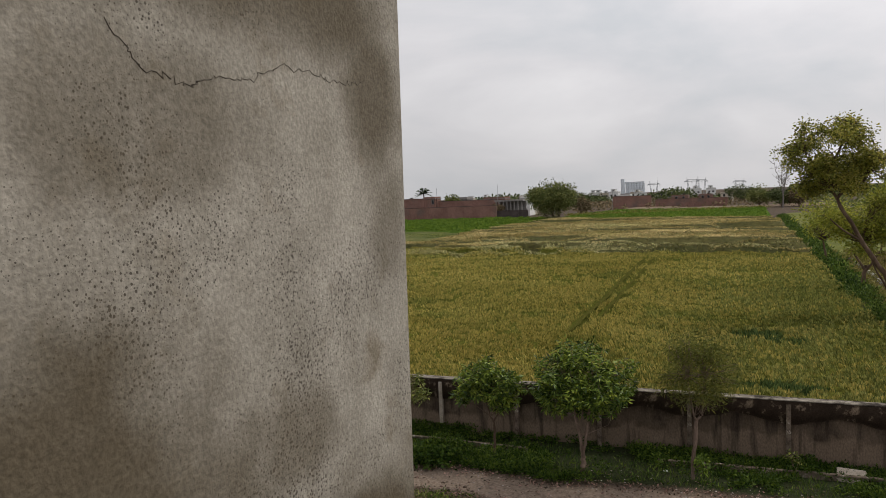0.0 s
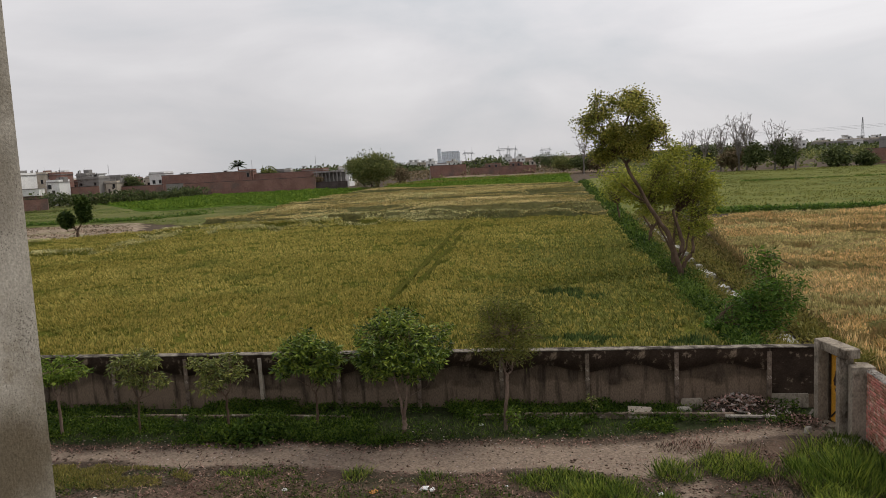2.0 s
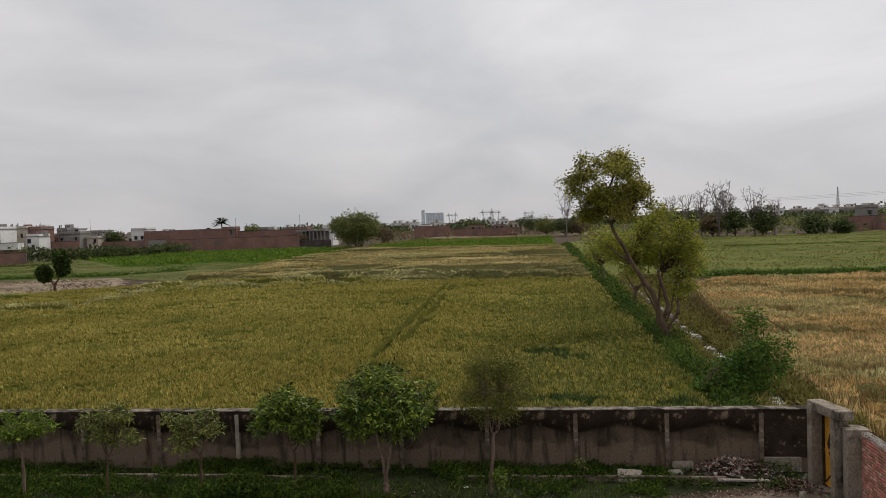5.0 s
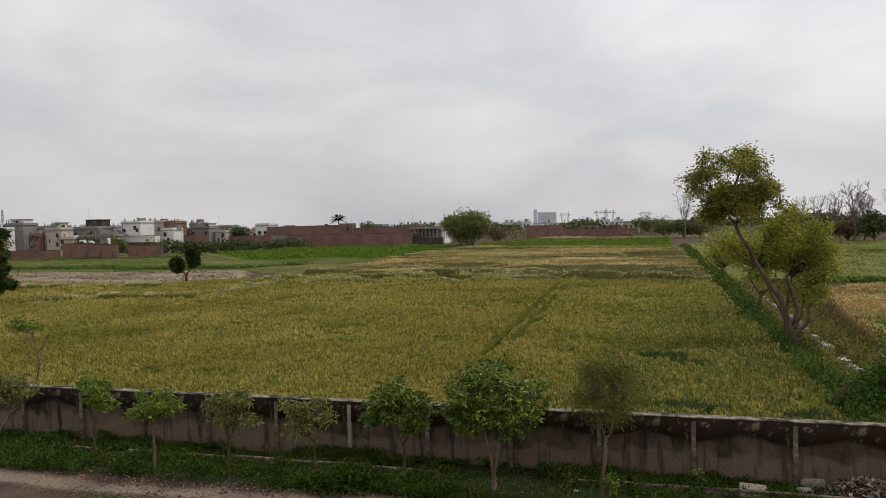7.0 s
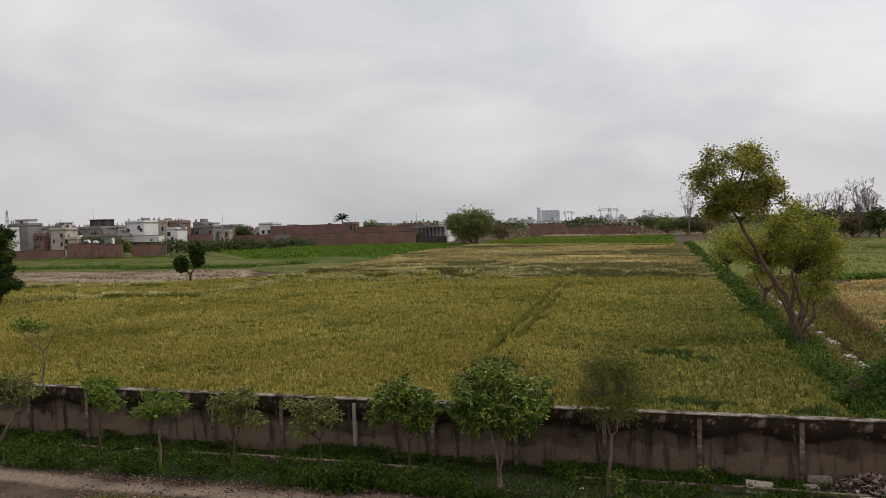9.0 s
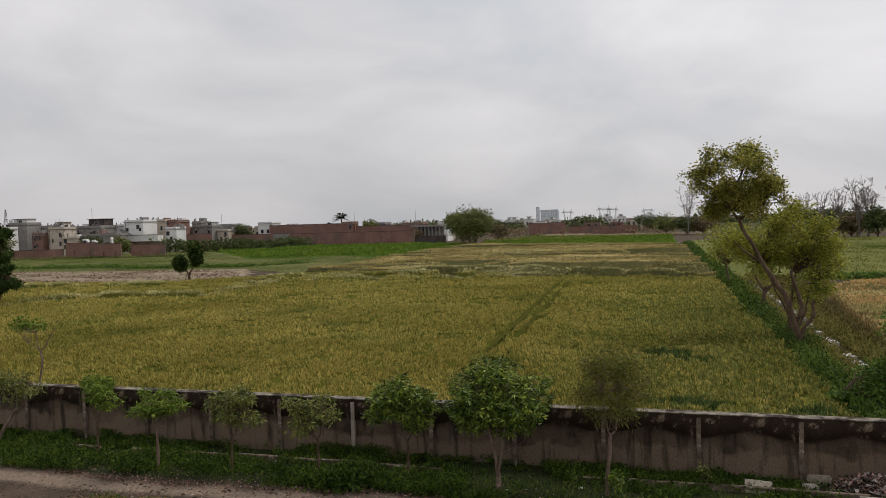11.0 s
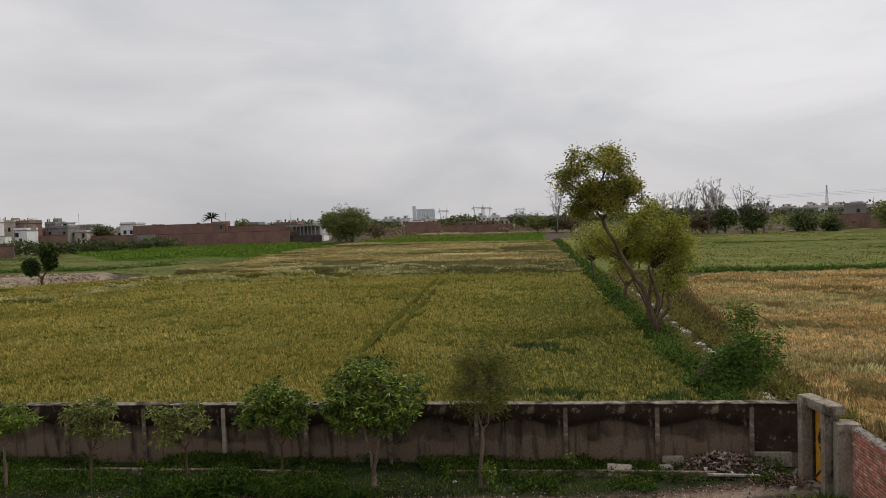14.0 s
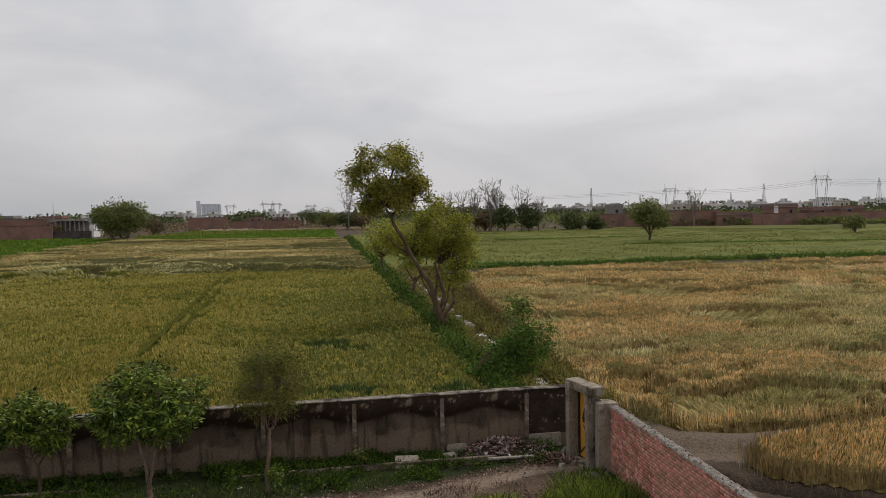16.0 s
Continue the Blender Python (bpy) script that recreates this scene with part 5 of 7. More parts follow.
part("channel_bed", box_mesh("channel_bed", M["mud_dark"], (9.6, 9.95, 27, 95, -0.1, 0.045)), drain, "dark damp mud bed")
part("bank", sheet("bank", np.arange(9.85, 11.4, 0.25), np.arange(26, 100, 0.5), lambda X, Y: 0.05 + 0.22 * soft(X, 9.85, 10.3) * (1 - soft(X, 10.9, 11.35)) + 0.12 * (value_noise(X, Y, 0.9, 92) - 0.5), M["soil"]), drain, "trodden earth bank")


# ---------------------------------------------------------------- trees and shrubs
def crown_points(blobs, shell=0.55):
    out = []
    for (cx, cy, cz), (rx, ry, rz), n in blobs:
        d = unit(rng.normal(0, 1, (n, 3)))
        r = shell + (1 - shell) * rng.uniform(0, 1, (n, 1)) ** 0.7
        r *= 0.82 + 0.36 * rng.uniform(0, 1, (n, 1))
        out.append(np.array([cx, cy, cz]) + d * r * np.array([rx, ry, rz]))
    return np.concatenate(out)


def clumps(centre, radii, n, r, clusters, flat=0.8):
    """Small uneven clumps of leaves that together fill an oval, with gaps between them."""
    d = unit(rng.normal(0, 1, (n, 3))) * rng.uniform(0.15, 1.0, (n, 1)) ** 0.45
    c = np.asarray(centre) + d * (np.asarray(radii) - 0.6 * r)
    size = r * rng.uniform(0.65, 1.3, n)
    return [(tuple(p), (q, q, q * flat), max(2, int(clusters * (q / r) ** 2))) for p, q in zip(c, size)]


def tree(name, x, y, limbs, blobs, leaf, per, material, bark, label, category="tree", group="", droop=0.3, spread=0.3, twigs=0.6, thick=0.02, shell=0.55):
    """limbs: (points, first radius, last radius); blobs: (centre, radii, clusters), all from the tree's foot."""
    ob = thing(name, x, y, label=label, category=category, group=group)
    tips = np.concatenate([np.asarray(p, float)[-2:] for p, _, _ in limbs])
    for k, (p, r0, r1) in enumerate(limbs):
        v, f = tube(bend(p, 3 * len(p), r0 * 0.25), r0, r1, 8, 0.12)
        part("trunk" if k == 0 else "limb", mesh_np("trunk" if k == 0 else "limb", v, f, bark, smooth=True), ob)
    if not blobs:
        return ob
    c = crown_points(blobs, shell)
    tw = []
    for q in c[rng.uniform(0, 1, len(c)) < twigs]:
        b = tips[np.argmin(np.linalg.norm(tips - q, axis=1) + rng.uniform(0, 0.6, len(tips)))]
        midp = (b + q) / 2 + rng.normal(0, 0.08 * np.linalg.norm(q - b) + 1e-3, 3)
        tw.append(tube([b, midp, q], thick, thick * 0.35, 4))
    if tw:
        v, f = join(tw)
        part("branchwork", mesh_np("branchwork", v, f, bark), ob)["kind"] = "stuff"
    v, f = leaves(c, leaf[0], leaf[1], droop, spread, per)
    part("crown", mesh_np("crown", v, f, material), ob)
    return ob


def sapling(x, y, height, crown_w, crown_h, clusters, material, label, lean=(0, 0), fork=0.45, r=0.05, per=14, leaf=(0.170, 0.046), droop=0.40, bark="bark_pale", shift=0.0, twigs=0.5):
    z0 = height - crown_h
    top = (lean[0], lean[1], z0 + crown_h * 0.45)
    forkp = (lean[0] * fork, lean[1] * fork, z0 * fork + 0.1)
    limbs = [([(0, 0, -0.1), (forkp[0] * 0.6, forkp[1] * 0.6, forkp[2] * 0.6), forkp], r, r * 0.8)]
    for s in (-1, 1):
        limbs.append(([forkp, (forkp[0] + s * 0.10 + lean[0] * 0.3, forkp[1] + 0.04 * s, (forkp[2] + z0) / 2 + 0.1), (top[0] + s * crown_w * 0.10, top[1] + s * 0.1, top[2])], r * 0.62, r * 0.3))
    w = crown_w / 2
    cz = z0 + crown_h * 0.5
    cx, cy = lean[0] + shift, lean[1]
    n = max(5, int(clusters / 17))
    blobs = clumps((cx, cy, cz), (w, w * 0.9, crown_h * 0.5), n, 0.30 * min(w, crown_h) + 0.06, clusters / n, 0.7)
    return tree("young_tree", x, y, limbs, blobs, leaf, per, material, M[bark], label, category="tree", group="young trees along the wall", droop=droop, spread=0.19 if leaf[1] < 0.03 else 0.10, thick=0.010, twigs=twigs)


sapling(-4.86, 22.45, 4.10, 3.4, 2.55, 620, M["leaf_mango"], "young mango tree, dense glossy dark leaves, pale forked trunk", r=0.085, fork=0.33, per=20, leaf=(0.19, 0.05))
sapling(-7.77, 22.82, 3.50, 2.45, 2.1, 380, M["leaf_mango"], "young mango tree with dark drooping leaves and thin trunk", r=0.045, fork=0.8, bark="bark", per=19, leaf=(0.19, 0.05))
sapling(-10.65, 22.5, 2.80, 2.2, 1.45, 150, M["leaf_olive"], "thin young tree with sparse yellowish leaves", r=0.045, fork=0.85, bark="bark", per=14)
sapling(-13.72, 22.4, 3.00, 2.3, 1.65, 160, M["leaf_olive"], "thin young tree with sparse hanging olive leaves", r=0.04, fork=0.8, bark="bark", per=14, lean=(0.1, 0.0), droop=0.7)
sapling(-16.35, 22.2, 3.05, 1.9, 1.45, 180, M["leaf_light"], "young tree with fresh light-green leaves, pale forked trunk", r=0.05, fork=0.75, per=15)
sapling(-19.29, 22.8, 3.1, 2.0, 1.5, 150, M["leaf_light"], "young tree with yellow-green leaves and thin trunk", r=0.04, fork=0.8, bark="bark", per=15)
sapling(-24.13, 22.85, 3.35, 2.3, 1.5, 140, M["leaf_olive"], "leaning young tree with crooked trunk and thin crown", r=0.06, fork=0.7, lean=(1.3, 0.2), per=9, bark="bark_pale")
sapling(-1.81, 22.98, 4.5, 2.4, 2.7, 500, M["leaf_feather"], "slender tree with thin feathery brownish-green foliage", twigs=0.35, r=0.06, fork=0.9, per=15, leaf=(0.19, 0.020), droop=0.5, bark="bark_pale", lean=(0.15, 0))
sapling(-1.55, 22.9, 0.85, 0.55, 0.7, 18, M["leaf_light"], "small leafy shoot at a tree's foot", r=0.012, fork=0.5, per=10, leaf=(0.14, 0.05))
sapling(0.95, 24.0, 1.0, 0.6, 0.75, 16, M["leaf_olive"], "small spindly shrub before the wall", r=0.012, fork=0.4, per=8, leaf=(0.12, 0.04))
tree("young_tree", -25.6, 26.6, [([(-0.1, 0, -0.1), (0.02, 0, 1.7), (0.2, 0, 2.6), (0.1, 0, 3.0)], 0.045, 0.035), ([(0.1, 0, 2.95), (0.45, 0, 3.3), (0.7, 0, 3.7), (0.95, 0, 4.0)], 0.032, 0.014), ([(0.1, 0, 3.0), (-0.05, 0, 3.3), (-0.1, 0, 3.75)], 0.03, 0.016), ([(0.0, 0, 3.05), (-0.3, 0, 3.2), (-0.5, 0, 3.3)], 0.015, 0.008)],
     clumps((-0.7, 0, 4.15), (0.75, 0.5, 0.32), 7, 0.22, 7) + clumps((0.1, 0, 4.05), (0.45, 0.4, 0.2), 3, 0.2, 5), (0.16, 0.075), 9, M["leaf_light"], M["bark_pale"], "sparse bright-green shoot with a pale bare stem behind the wall", group="young trees along the wall", spread=0.12, twigs=0.6, thick=0.008)

tree("tall_tree", 7.5, 47.5,
     [([(0, 0, -0.2), (-0.25, 0, 1.4), (-0.75, 0, 3.0), (-1.9, 0, 4.8), (-3.0, 0, 6.9), (-3.6, 0, 8.2), (-3.4, 0, 9.8)], 0.19, 0.05),
      ([(-0.3, 0, 1.5), (0.1, 0.2, 2.5), (-0.3, 0.2, 3.6), (-0.5, 0.1, 4.6)], 0.15, 0.08),
      ([(0.0, 0, 1.0), (0.55, -0.1, 2.0), (0.65, -0.1, 2.9)], 0.14, 0.07),
      ([(-3.3, 0, 7.5), (-2.5, 0.2, 8.3), (-1.6, 0.1, 9.0), (-0.9, 0, 9.6)], 0.10, 0.04),
      ([(-3.6, 0, 8.2), (-4.4, 0.2, 9.4), (-5.0, 0.1, 10.4)], 0.08, 0.03),
      ([(-3.4, 0, 9.5), (-2.9, -0.2, 10.8), (-2.8, 0.1, 11.8)], 0.07, 0.03),
      ([(-2.2, 0, 5.2), (-2.9, 0.1, 5.7), (-3.6, 0, 6.4)], 0.06, 0.03)],
     clumps((-3.4, 0, 10.25), (2.8, 2.4, 2.2), 50, 0.58, 16) + clumps((-2.6, 0, 8.2), (1.2, 1.0, 0.8), 7, 0.5, 13) + clumps((-1.5, 0, 9.2), (1.5, 1.2, 1.1), 14, 0.5, 13) + clumps((-4.5, 0, 8.1), (1.15, 1.1, 0.8), 9, 0.5, 14) + clumps((-3.3, 0, 9.0), (1.5, 1.2, 0.8), 9, 0.5, 14),
     (0.155, 0.10), 16, M["leaf_poplar"], M["bark"], "tall leaning tree, dark crooked trunk, loose yellow-green crown", droop=0.3, spread=0.32, twigs=0.5, thick=0.03, shell=0.3)
tree("bushy_tree", 7.6, 51.0,
     [([(0, 0, -0.2), (-0.2, 0, 1.2), (-0.1, 0, 2.6), (0.2, 0, 4.2)], 0.14, 0.06), ([(0.1, 0, 0.2), (0.7, 0, 1.8), (1.0, 0, 3.6)], 0.09, 0.04),
      ([(-0.2, 0, 1.5), (-1.0, 0, 3.2), (-1.6, 0, 4.8)], 0.07, 0.03)],
     clumps((0.3, 0, 6.3), (2.6, 2.1, 2.5), 40, 0.72, 19) + clumps((-0.1, 0, 8.1), (1.6, 1.2, 0.8), 8, 0.55, 14) + clumps((2.0, 0, 5.3), (1.25, 1.2, 1.7), 14, 0.6, 16) + clumps((-2.7, 0, 5.9), (1.8, 1.2, 1.1), 13, 0.6, 16) + clumps((1.0, 0, 3.6), (1.9, 1.2, 1.3), 15, 0.5, 11) + clumps((-1.7, 0, 4.4), (1.1, 1.0, 0.8), 6, 0.5, 12),
     (0.26, 0.075), 11, M["leaf_willow"], M["bark"], "rounded bushy tree with soft lime-green foliage", droop=0.1, spread=0.34, twigs=0.25, shell=0.25)
tree("forked_tree", 7.7, 64.8,
     [([(0, 0, -0.2), (0.0, 0, 1.2), (0.15, 0, 2.0)], 0.17, 0.13), ([(0.1, 0, 1.6), (-0.6, 0, 2.8), (-0.9, 0, 4.4)], 0.10, 0.05), ([(0.1, 0, 1.6), (1.0, 0, 2.9), (1.4, 0, 4.4)], 0.10, 0.05)],
     [((-0.6, 0, 5.4), (1.9, 1.6, 1.6), 150), ((1.0, 0, 5.0), (1.6, 1.4, 1.3), 90)],
     (0.26, 0.10), 9, M["leaf_willow"], M["bark"], "small forked tree on the ditch bank", spread=0.34, shell=0.3)
tree("bushy_tree", 6.6, 84.0, [([(0, 0, -0.2), (0.1, 0, 1.5), (-0.1, 0, 2.6)], 0.12, 0.07)], [((0, 0, 5.0), (2.6, 2.2, 2.2), 170)],
     (0.36, 0.16), 9, M["leaf_willow"], M["bark"], "small round tree with lime-green leaves", spread=0.4, shell=0.3)
tree("shrub", 7.75, 33.0, [([(0, 0, -0.1), (0.1, 0, 0.8), (0.2, 0, 1.5)], 0.06, 0.03), ([(0, 0, 0.1), (0.6, 0, 1.2), (1.1, 0, 2.6), (1.2, 0, 3.6)], 0.03, 0.012), ([(0, 0, 0.1), (-0.6, 0, 0.9), (-0.9, 0, 1.4)], 0.03, 0.015)],
     clumps((0.0, 0, 1.3), (1.45, 1.3, 1.3), 22, 0.48, 18) + clumps((1.2, 0, 2.1), (1.2, 1.0, 1.0), 11, 0.42, 12) + clumps((0.5, 0, 3.3), (0.7, 0.5, 1.2), 8, 0.32, 7) + clumps((2.0, 0, 2.5), (0.7, 0.5, 0.7), 5, 0.32, 6) + clumps((-1.0, 0, 0.9), (0.8, 0.7, 0.8), 7, 0.4, 12),
     (0.20, 0.07), 10, M["leaf_bush"], M["bark"], "dense dark green thicket shrub by the ditch", category="shrub", droop=0.1, spread=0.26, twigs=0.3, shell=0.35)
tree("shrub", 10.0, 40.5, [([(0, 0, -0.1), (0.2, 0, 0.8), (0.3, 0, 1.6)], 0.04, 0.02)], [((0.2, 0, 1.3), (0.7, 0.7, 0.9), 45)],
     (0.18, 0.06), 8, M["leaf_mid"], M["bark"], "thin straggly shrub on the bank", category="shrub", spread=0.25)


def far_tree(x, y, w, h, material, label, trunk=0.25, lobes=5, leaf=0.7, clusters=170, tr=0.28):
    z0 = h * trunk
    limbs = [([(0, 0, -0.3), (0.1, 0, z0 * 0.6), (0, 0, z0 + (h - z0) * 0.4)], tr, tr * 0.5)]
    for s in (-1, 1):
        limbs.append(([(0, 0, z0 * 0.7), (s * w * 0.12, 0, z0 + 0.1 * h), (s * w * 0.24, 0, z0 + (h - z0) * 0.45)], tr * 0.6, tr * 0.25))
    blobs = [((0, 0, (h + z0) / 2), (w * 0.34, w * 0.32, (h - z0) * 0.5), clusters // 3)]
    for k in range(lobes):
        a = 2 * math.pi * k / lobes + rng.uniform(-0.3, 0.3)
        blobs.append(((math.cos(a) * w * 0.28, math.sin(a) * w * 0.28, z0 + (h - z0) * rng.uniform(0.3, 0.66)),
                      (w * rng.uniform(0.18, 0.26), w * 0.22, (h - z0) * rng.uniform(0.2, 0.32)), clusters // lobes))
    return tree("tree", x, y, limbs, blobs, (leaf, leaf * 0.55), 7, material, M["bark"], label, spread=leaf * 0.9, twigs=0.15, thick=0.05, shell=0.35)


far_tree(-57.6, 226, 17, 13.2, M["leaf_mid"], "broad leafy tree standing at the field's far edge", trunk=0.03, leaf=0.6, clusters=1900, lobes=8)
far_tree(69.4, 149.8, 9.8, 10.0, M["leaf_mid"], "round dense olive tree on a short trunk", trunk=0.22, leaf=0.42, clusters=900, lobes=7)
far_tree(124.3, 157, 5.6, 5.2, M["leaf_mid"], "small bushy tree in the green field", trunk=0.2, leaf=0.5)
tree("dark_tree", -69.4, 64.4, [([(0, 0, -0.2), (0.05, 0, 1.6), (0.2, 0, 3.4), (0.3, 0, 6.6)], 0.22, 0.08), ([(0.1, 0, 1.2), (-0.8, 0, 2.0), (-1.5, 0, 3.0)], 0.08, 0.03), ([(0.1, 0, 1.4), (1.0, 0, 2.2), (1.7, 0, 3.0)], 0.08, 0.03)],
     clumps((0.5, 0, 7.9), (1.15, 1.1, 1.3), 12, 0.55, 26) + clumps((0.3, 0, 5.7), (1.4, 1.3, 1.3), 16, 0.55, 26) + clumps((1.0, 0, 4.3), (1.0, 1.0, 0.8), 8, 0.5, 24) + clumps((-1.4, 0, 3.0), (1.1, 1.0, 0.9), 9, 0.5, 24) + clumps((1.7, 0, 2.9), (1.1, 1.0, 0.8), 8, 0.5, 24) + clumps((0.1, 0, 2.3), (1.3, 1.2, 0.9), 10, 0.5, 24),
     (0.32, 0.17), 8, M["hedge_dark"], M["bark"], "dark ragged tree standing in the wheat", spread=0.22, shell=0.2, thick=0.03)
tree("small_tree", -68.7, 97.4, [([(0, 0, -0.2), (0, 0, 0.9), (0.1, 0, 1.6)], 0.22, 0.16), ([(0, 0, 1.2), (-1.0, 0, 2.2), (-1.4, 0, 3.2)], 0.13, 0.05), ([(0.1, 0, 1.2), (0.9, 0, 2.4), (1.3, 0, 4.4)], 0.14, 0.05)],
     [((-1.55, 0, 3.0), (0.95, 0.9, 1.15), 420), ((1.3, 0, 4.4), (0.9, 0.9, 1.8), 640), ((1.2, 0, 3.0), (0.5, 0.5, 0.5), 50)],
     (0.42, 0.27), 9, M["hedge_dark"], M["bark"], "small dark tree forked in two round tufts", spread=0.16, shell=0.2)
far_tree(-195, 180, 9, 8.4, M["leaf_mid"], "light green spreading tree before the houses", trunk=0.3, leaf=0.7, clusters=130)
for x, y, w, h, key, words in ((-166, 270, 10, 10.6, "leaf_dark", "dark round tree among the houses"), (-122, 302, 8, 11.2, "leaf_mid", "slim green tree behind the brick wall"),
                               (-5, 420, 18, 10.5, "leaf_dark", "dark clump of trees far behind the walls"), (3, 335, 12, 9.0, "leaf_mid", "grey-green tree at the ditch's end"),
                               (11, 322, 12, 8.5, "leaf_dark", "dark tree at the ditch's end"), (17, 318, 9, 7.5, "leaf_brown", "brownish half-bare tree at the ditch"),
                               (48, 252, 8.5, 9.2, "leaf_dark", "dark round tree under the bare trees"), (57.8, 230, 6.5, 10.0, "leaf_dark", "dark upright tree under the bare trees"),
                               (65, 228, 7.5, 10.2, "leaf_dark", "dark spreading tree under the bare trees"), (81, 231, 8.5, 6.4, "leaf_dark", "dark bush at the field's edge"),
                               (88, 229, 5.0, 5.0, "leaf_dark", "low dark bush at the field's edge"), (-64, 300, 8, 8.0, "leaf_brown", "brown half-bare tree by the sheds"),
                               (76, 262, 9, 7.5, "leaf_mid", "green tree before the town"), (-184, 205, 9, 7.0, "leaf_dark", "dark green tree between the houses"), (-172, 205, 7, 6.6, "leaf_mid", "green tree behind a garden wall"),
                               (-92, 272, 7, 5.5, "leaf_brown", "brown scrubby tree at the wall's end"), (53.5, 240, 9, 8.0, "leaf_brown", "grey-brown leafless thicket of trees")):
    far_tree(x, y, w, h, M[key], words, trunk=0.12, leaf=0.9, clusters=210)


def bare_tree(x, y, h, w, label, dense=1):
    """A leafless tree whose limbs fork again and again."""
    ob = thing("bare_tree", x, y, label=label, category="tree", group="bare trees beyond the field")
    v, f = tube([(0, 0, -0.3), (0.12, 0, h * 0.2), (0, 0, h * 0.36)], 0.30, 0.22, 6)
    part("trunk", mesh_np("trunk", v, f, M["bark_far"], smooth=True), ob)
    pieces = []
    for k in range(6 + dense):
        a = 2.4 * k + rng.uniform(-0.4, 0.4)
        out = w / 2 * rng.uniform(0.35, 1.0)
        z0, z1 = h * rng.uniform(0.24, 0.36), h * rng.uniform(0.80, 1.0)
        p = np.array([[0, 0, z0], [out * 0.45 * math.cos(a), out * 0.45 * math.sin(a), z0 + (z1 - z0) * 0.4], [out * math.cos(a), out * math.sin(a), z1]])
        way = bend(p, 9, 0.012 * h)
        pieces.append(tube(way, 0.14, 0.05, 4))
        for _ in range(12 + 3 * dense):
            q = way[int(rng.integers(3, 9))]
            d = unit(np.array([rng.normal(0, 0.6), rng.normal(0, 0.6), rng.uniform(0.4, 1.1)]))
            e = q + d * h * rng.uniform(0.07, 0.15)
            pieces.append(tube([q, (q + e) / 2 + rng.normal(0, 0.01 * h, 3), e], 0.055, 0.03, 3))
            for _ in range(3):
                g = (q + e) / 2 + (e - q) * rng.uniform(0, 0.5)
                d2 = unit(d + rng.normal(0, 0.6, 3))
                pieces.append(tube([g, g + d2 * h * rng.uniform(0.03, 0.07)], 0.035, 0.025, 3))
    v, f = join(pieces)
    part("bough_crown", mesh_np("bough_crown", v, f, M["bark_far"]), ob)
    return ob


for x, y, h, w, dn in ((42.5, 250, 13.8, 5, 0), (46.5, 246, 13.5, 5, 0), (51.3, 245, 14.6, 6, 1), (54.6, 236, 15.6, 8, 3), (62.8, 228, 14.4, 6, 0), (68.4, 228, 10.6, 4, 0), (10.7, 300, 18.0, 7, 1), (126, 236, 13.0, 7, 1), (57.5, 238, 13.5, 5, 2)):
    bare_tree(x, y, h, w, "tall leafless grey tree with crooked boughs" if dn < 2 else "leafless grey tree with a dense twiggy crown", dn)

palm = thing("palm_tree", -134.6, 300, label="date palm with a feathery dark head", category="palm")
v, f = tube([(0, 0, -0.3), (0.2, 0, 6), (0, 0, 11.2)], 0.35, 0.25, 7)
part("trunk", mesh_np("trunk", v, f, M["bark"]), palm)
for k in range(40):
    a, el = 2 * math.pi * k / 40 + rng.uniform(-0.1, 0.1), rng.uniform(-0.1, 1.45)
    d = np.array([math.cos(a), math.sin(a), 0])
    s = np.linspace(0, 1, 12)[:, None]
    L = 3.9
    mid_rib = np.array([0, 0, 11.2]) + d * L * s * math.cos(el) + np.array([0, 0, 1.0]) * (L * s * math.sin(el) - 1.4 * s ** 2)
    side = np.array([-math.sin(a), math.cos(a), 0])
    p0 = mid_rib[:-1]
    quads = []
    for sg in (-1, 1):
        tipp = p0 + sg * side * 1.0 * (1 - 0.6 * s[:-1]) + d * 0.5 - np.array([0, 0, 0.2])
        quads.append(np.stack([p0, p0 + d * 0.5, tipp + d * 0.2, tipp - d * 0.15], 1))
    v = np.concatenate(quads).reshape(-1, 3)
    part("frond", mesh_np("frond", v, np.arange(len(v)).reshape(-1, 4), M["palm_leaf"]), palm)

# ---------------------------------------------------------------- yard plants
strip = thing("strip_weeds", 0, 0, label="dense low green weeds and grass along the wall's foot", category="weeds", kind="stuff")
x = rng.uniform(-34, 7.2, 30000)
y = rng.uniform(21.3, 25.0, 30000)
edge = np.interp(x, [p[0] for p in PATH_N], [p[1] for p in PATH_N]) + 0.5 * (value_noise(x, y, 0.9, 101) - 0.5)
dens = (1 - 0.85 * np.exp(-((y - 23.66) / 0.14) ** 2)) * soft(y, edge, edge + 0.4) * (0.03 + 0.97 * soft(0.65 * value_noise(x, y, 1.5, 102) + 0.35 * value_noise(x, y, 0.45, 106), 0.37, 0.57)) * np.where((x > 3.6) & (y > 23.6), 0.25, 1)
k = rng.uniform(0, 1, len(x)) < dens
x, y = x[k], y[k]
zh = 0.02 + 0.34 * value_noise(x, y, 0.7, 103) ** 1.5 * rng.uniform(0.2, 1, len(x))
v, f = leaves(np.stack([x, y, zh], -1), 0.105, 0.042, -0.45, 0.10, 8)
part("foliage", mesh_np("foliage", v, f, M["weed"]), strip)["kind"] = "stuff"
x, y = rng.uniform(-34, 7, 16000), rng.uniform(21.4, 24.4, 16000)
edge = np.interp(x, [p[0] for p in PATH_N], [p[1] for p in PATH_N])
k = (y > edge + 0.1 + 0.5 * value_noise(x, y, 0.8, 104)) & (value_noise(x, y, 0.7, 107) > 0.35)
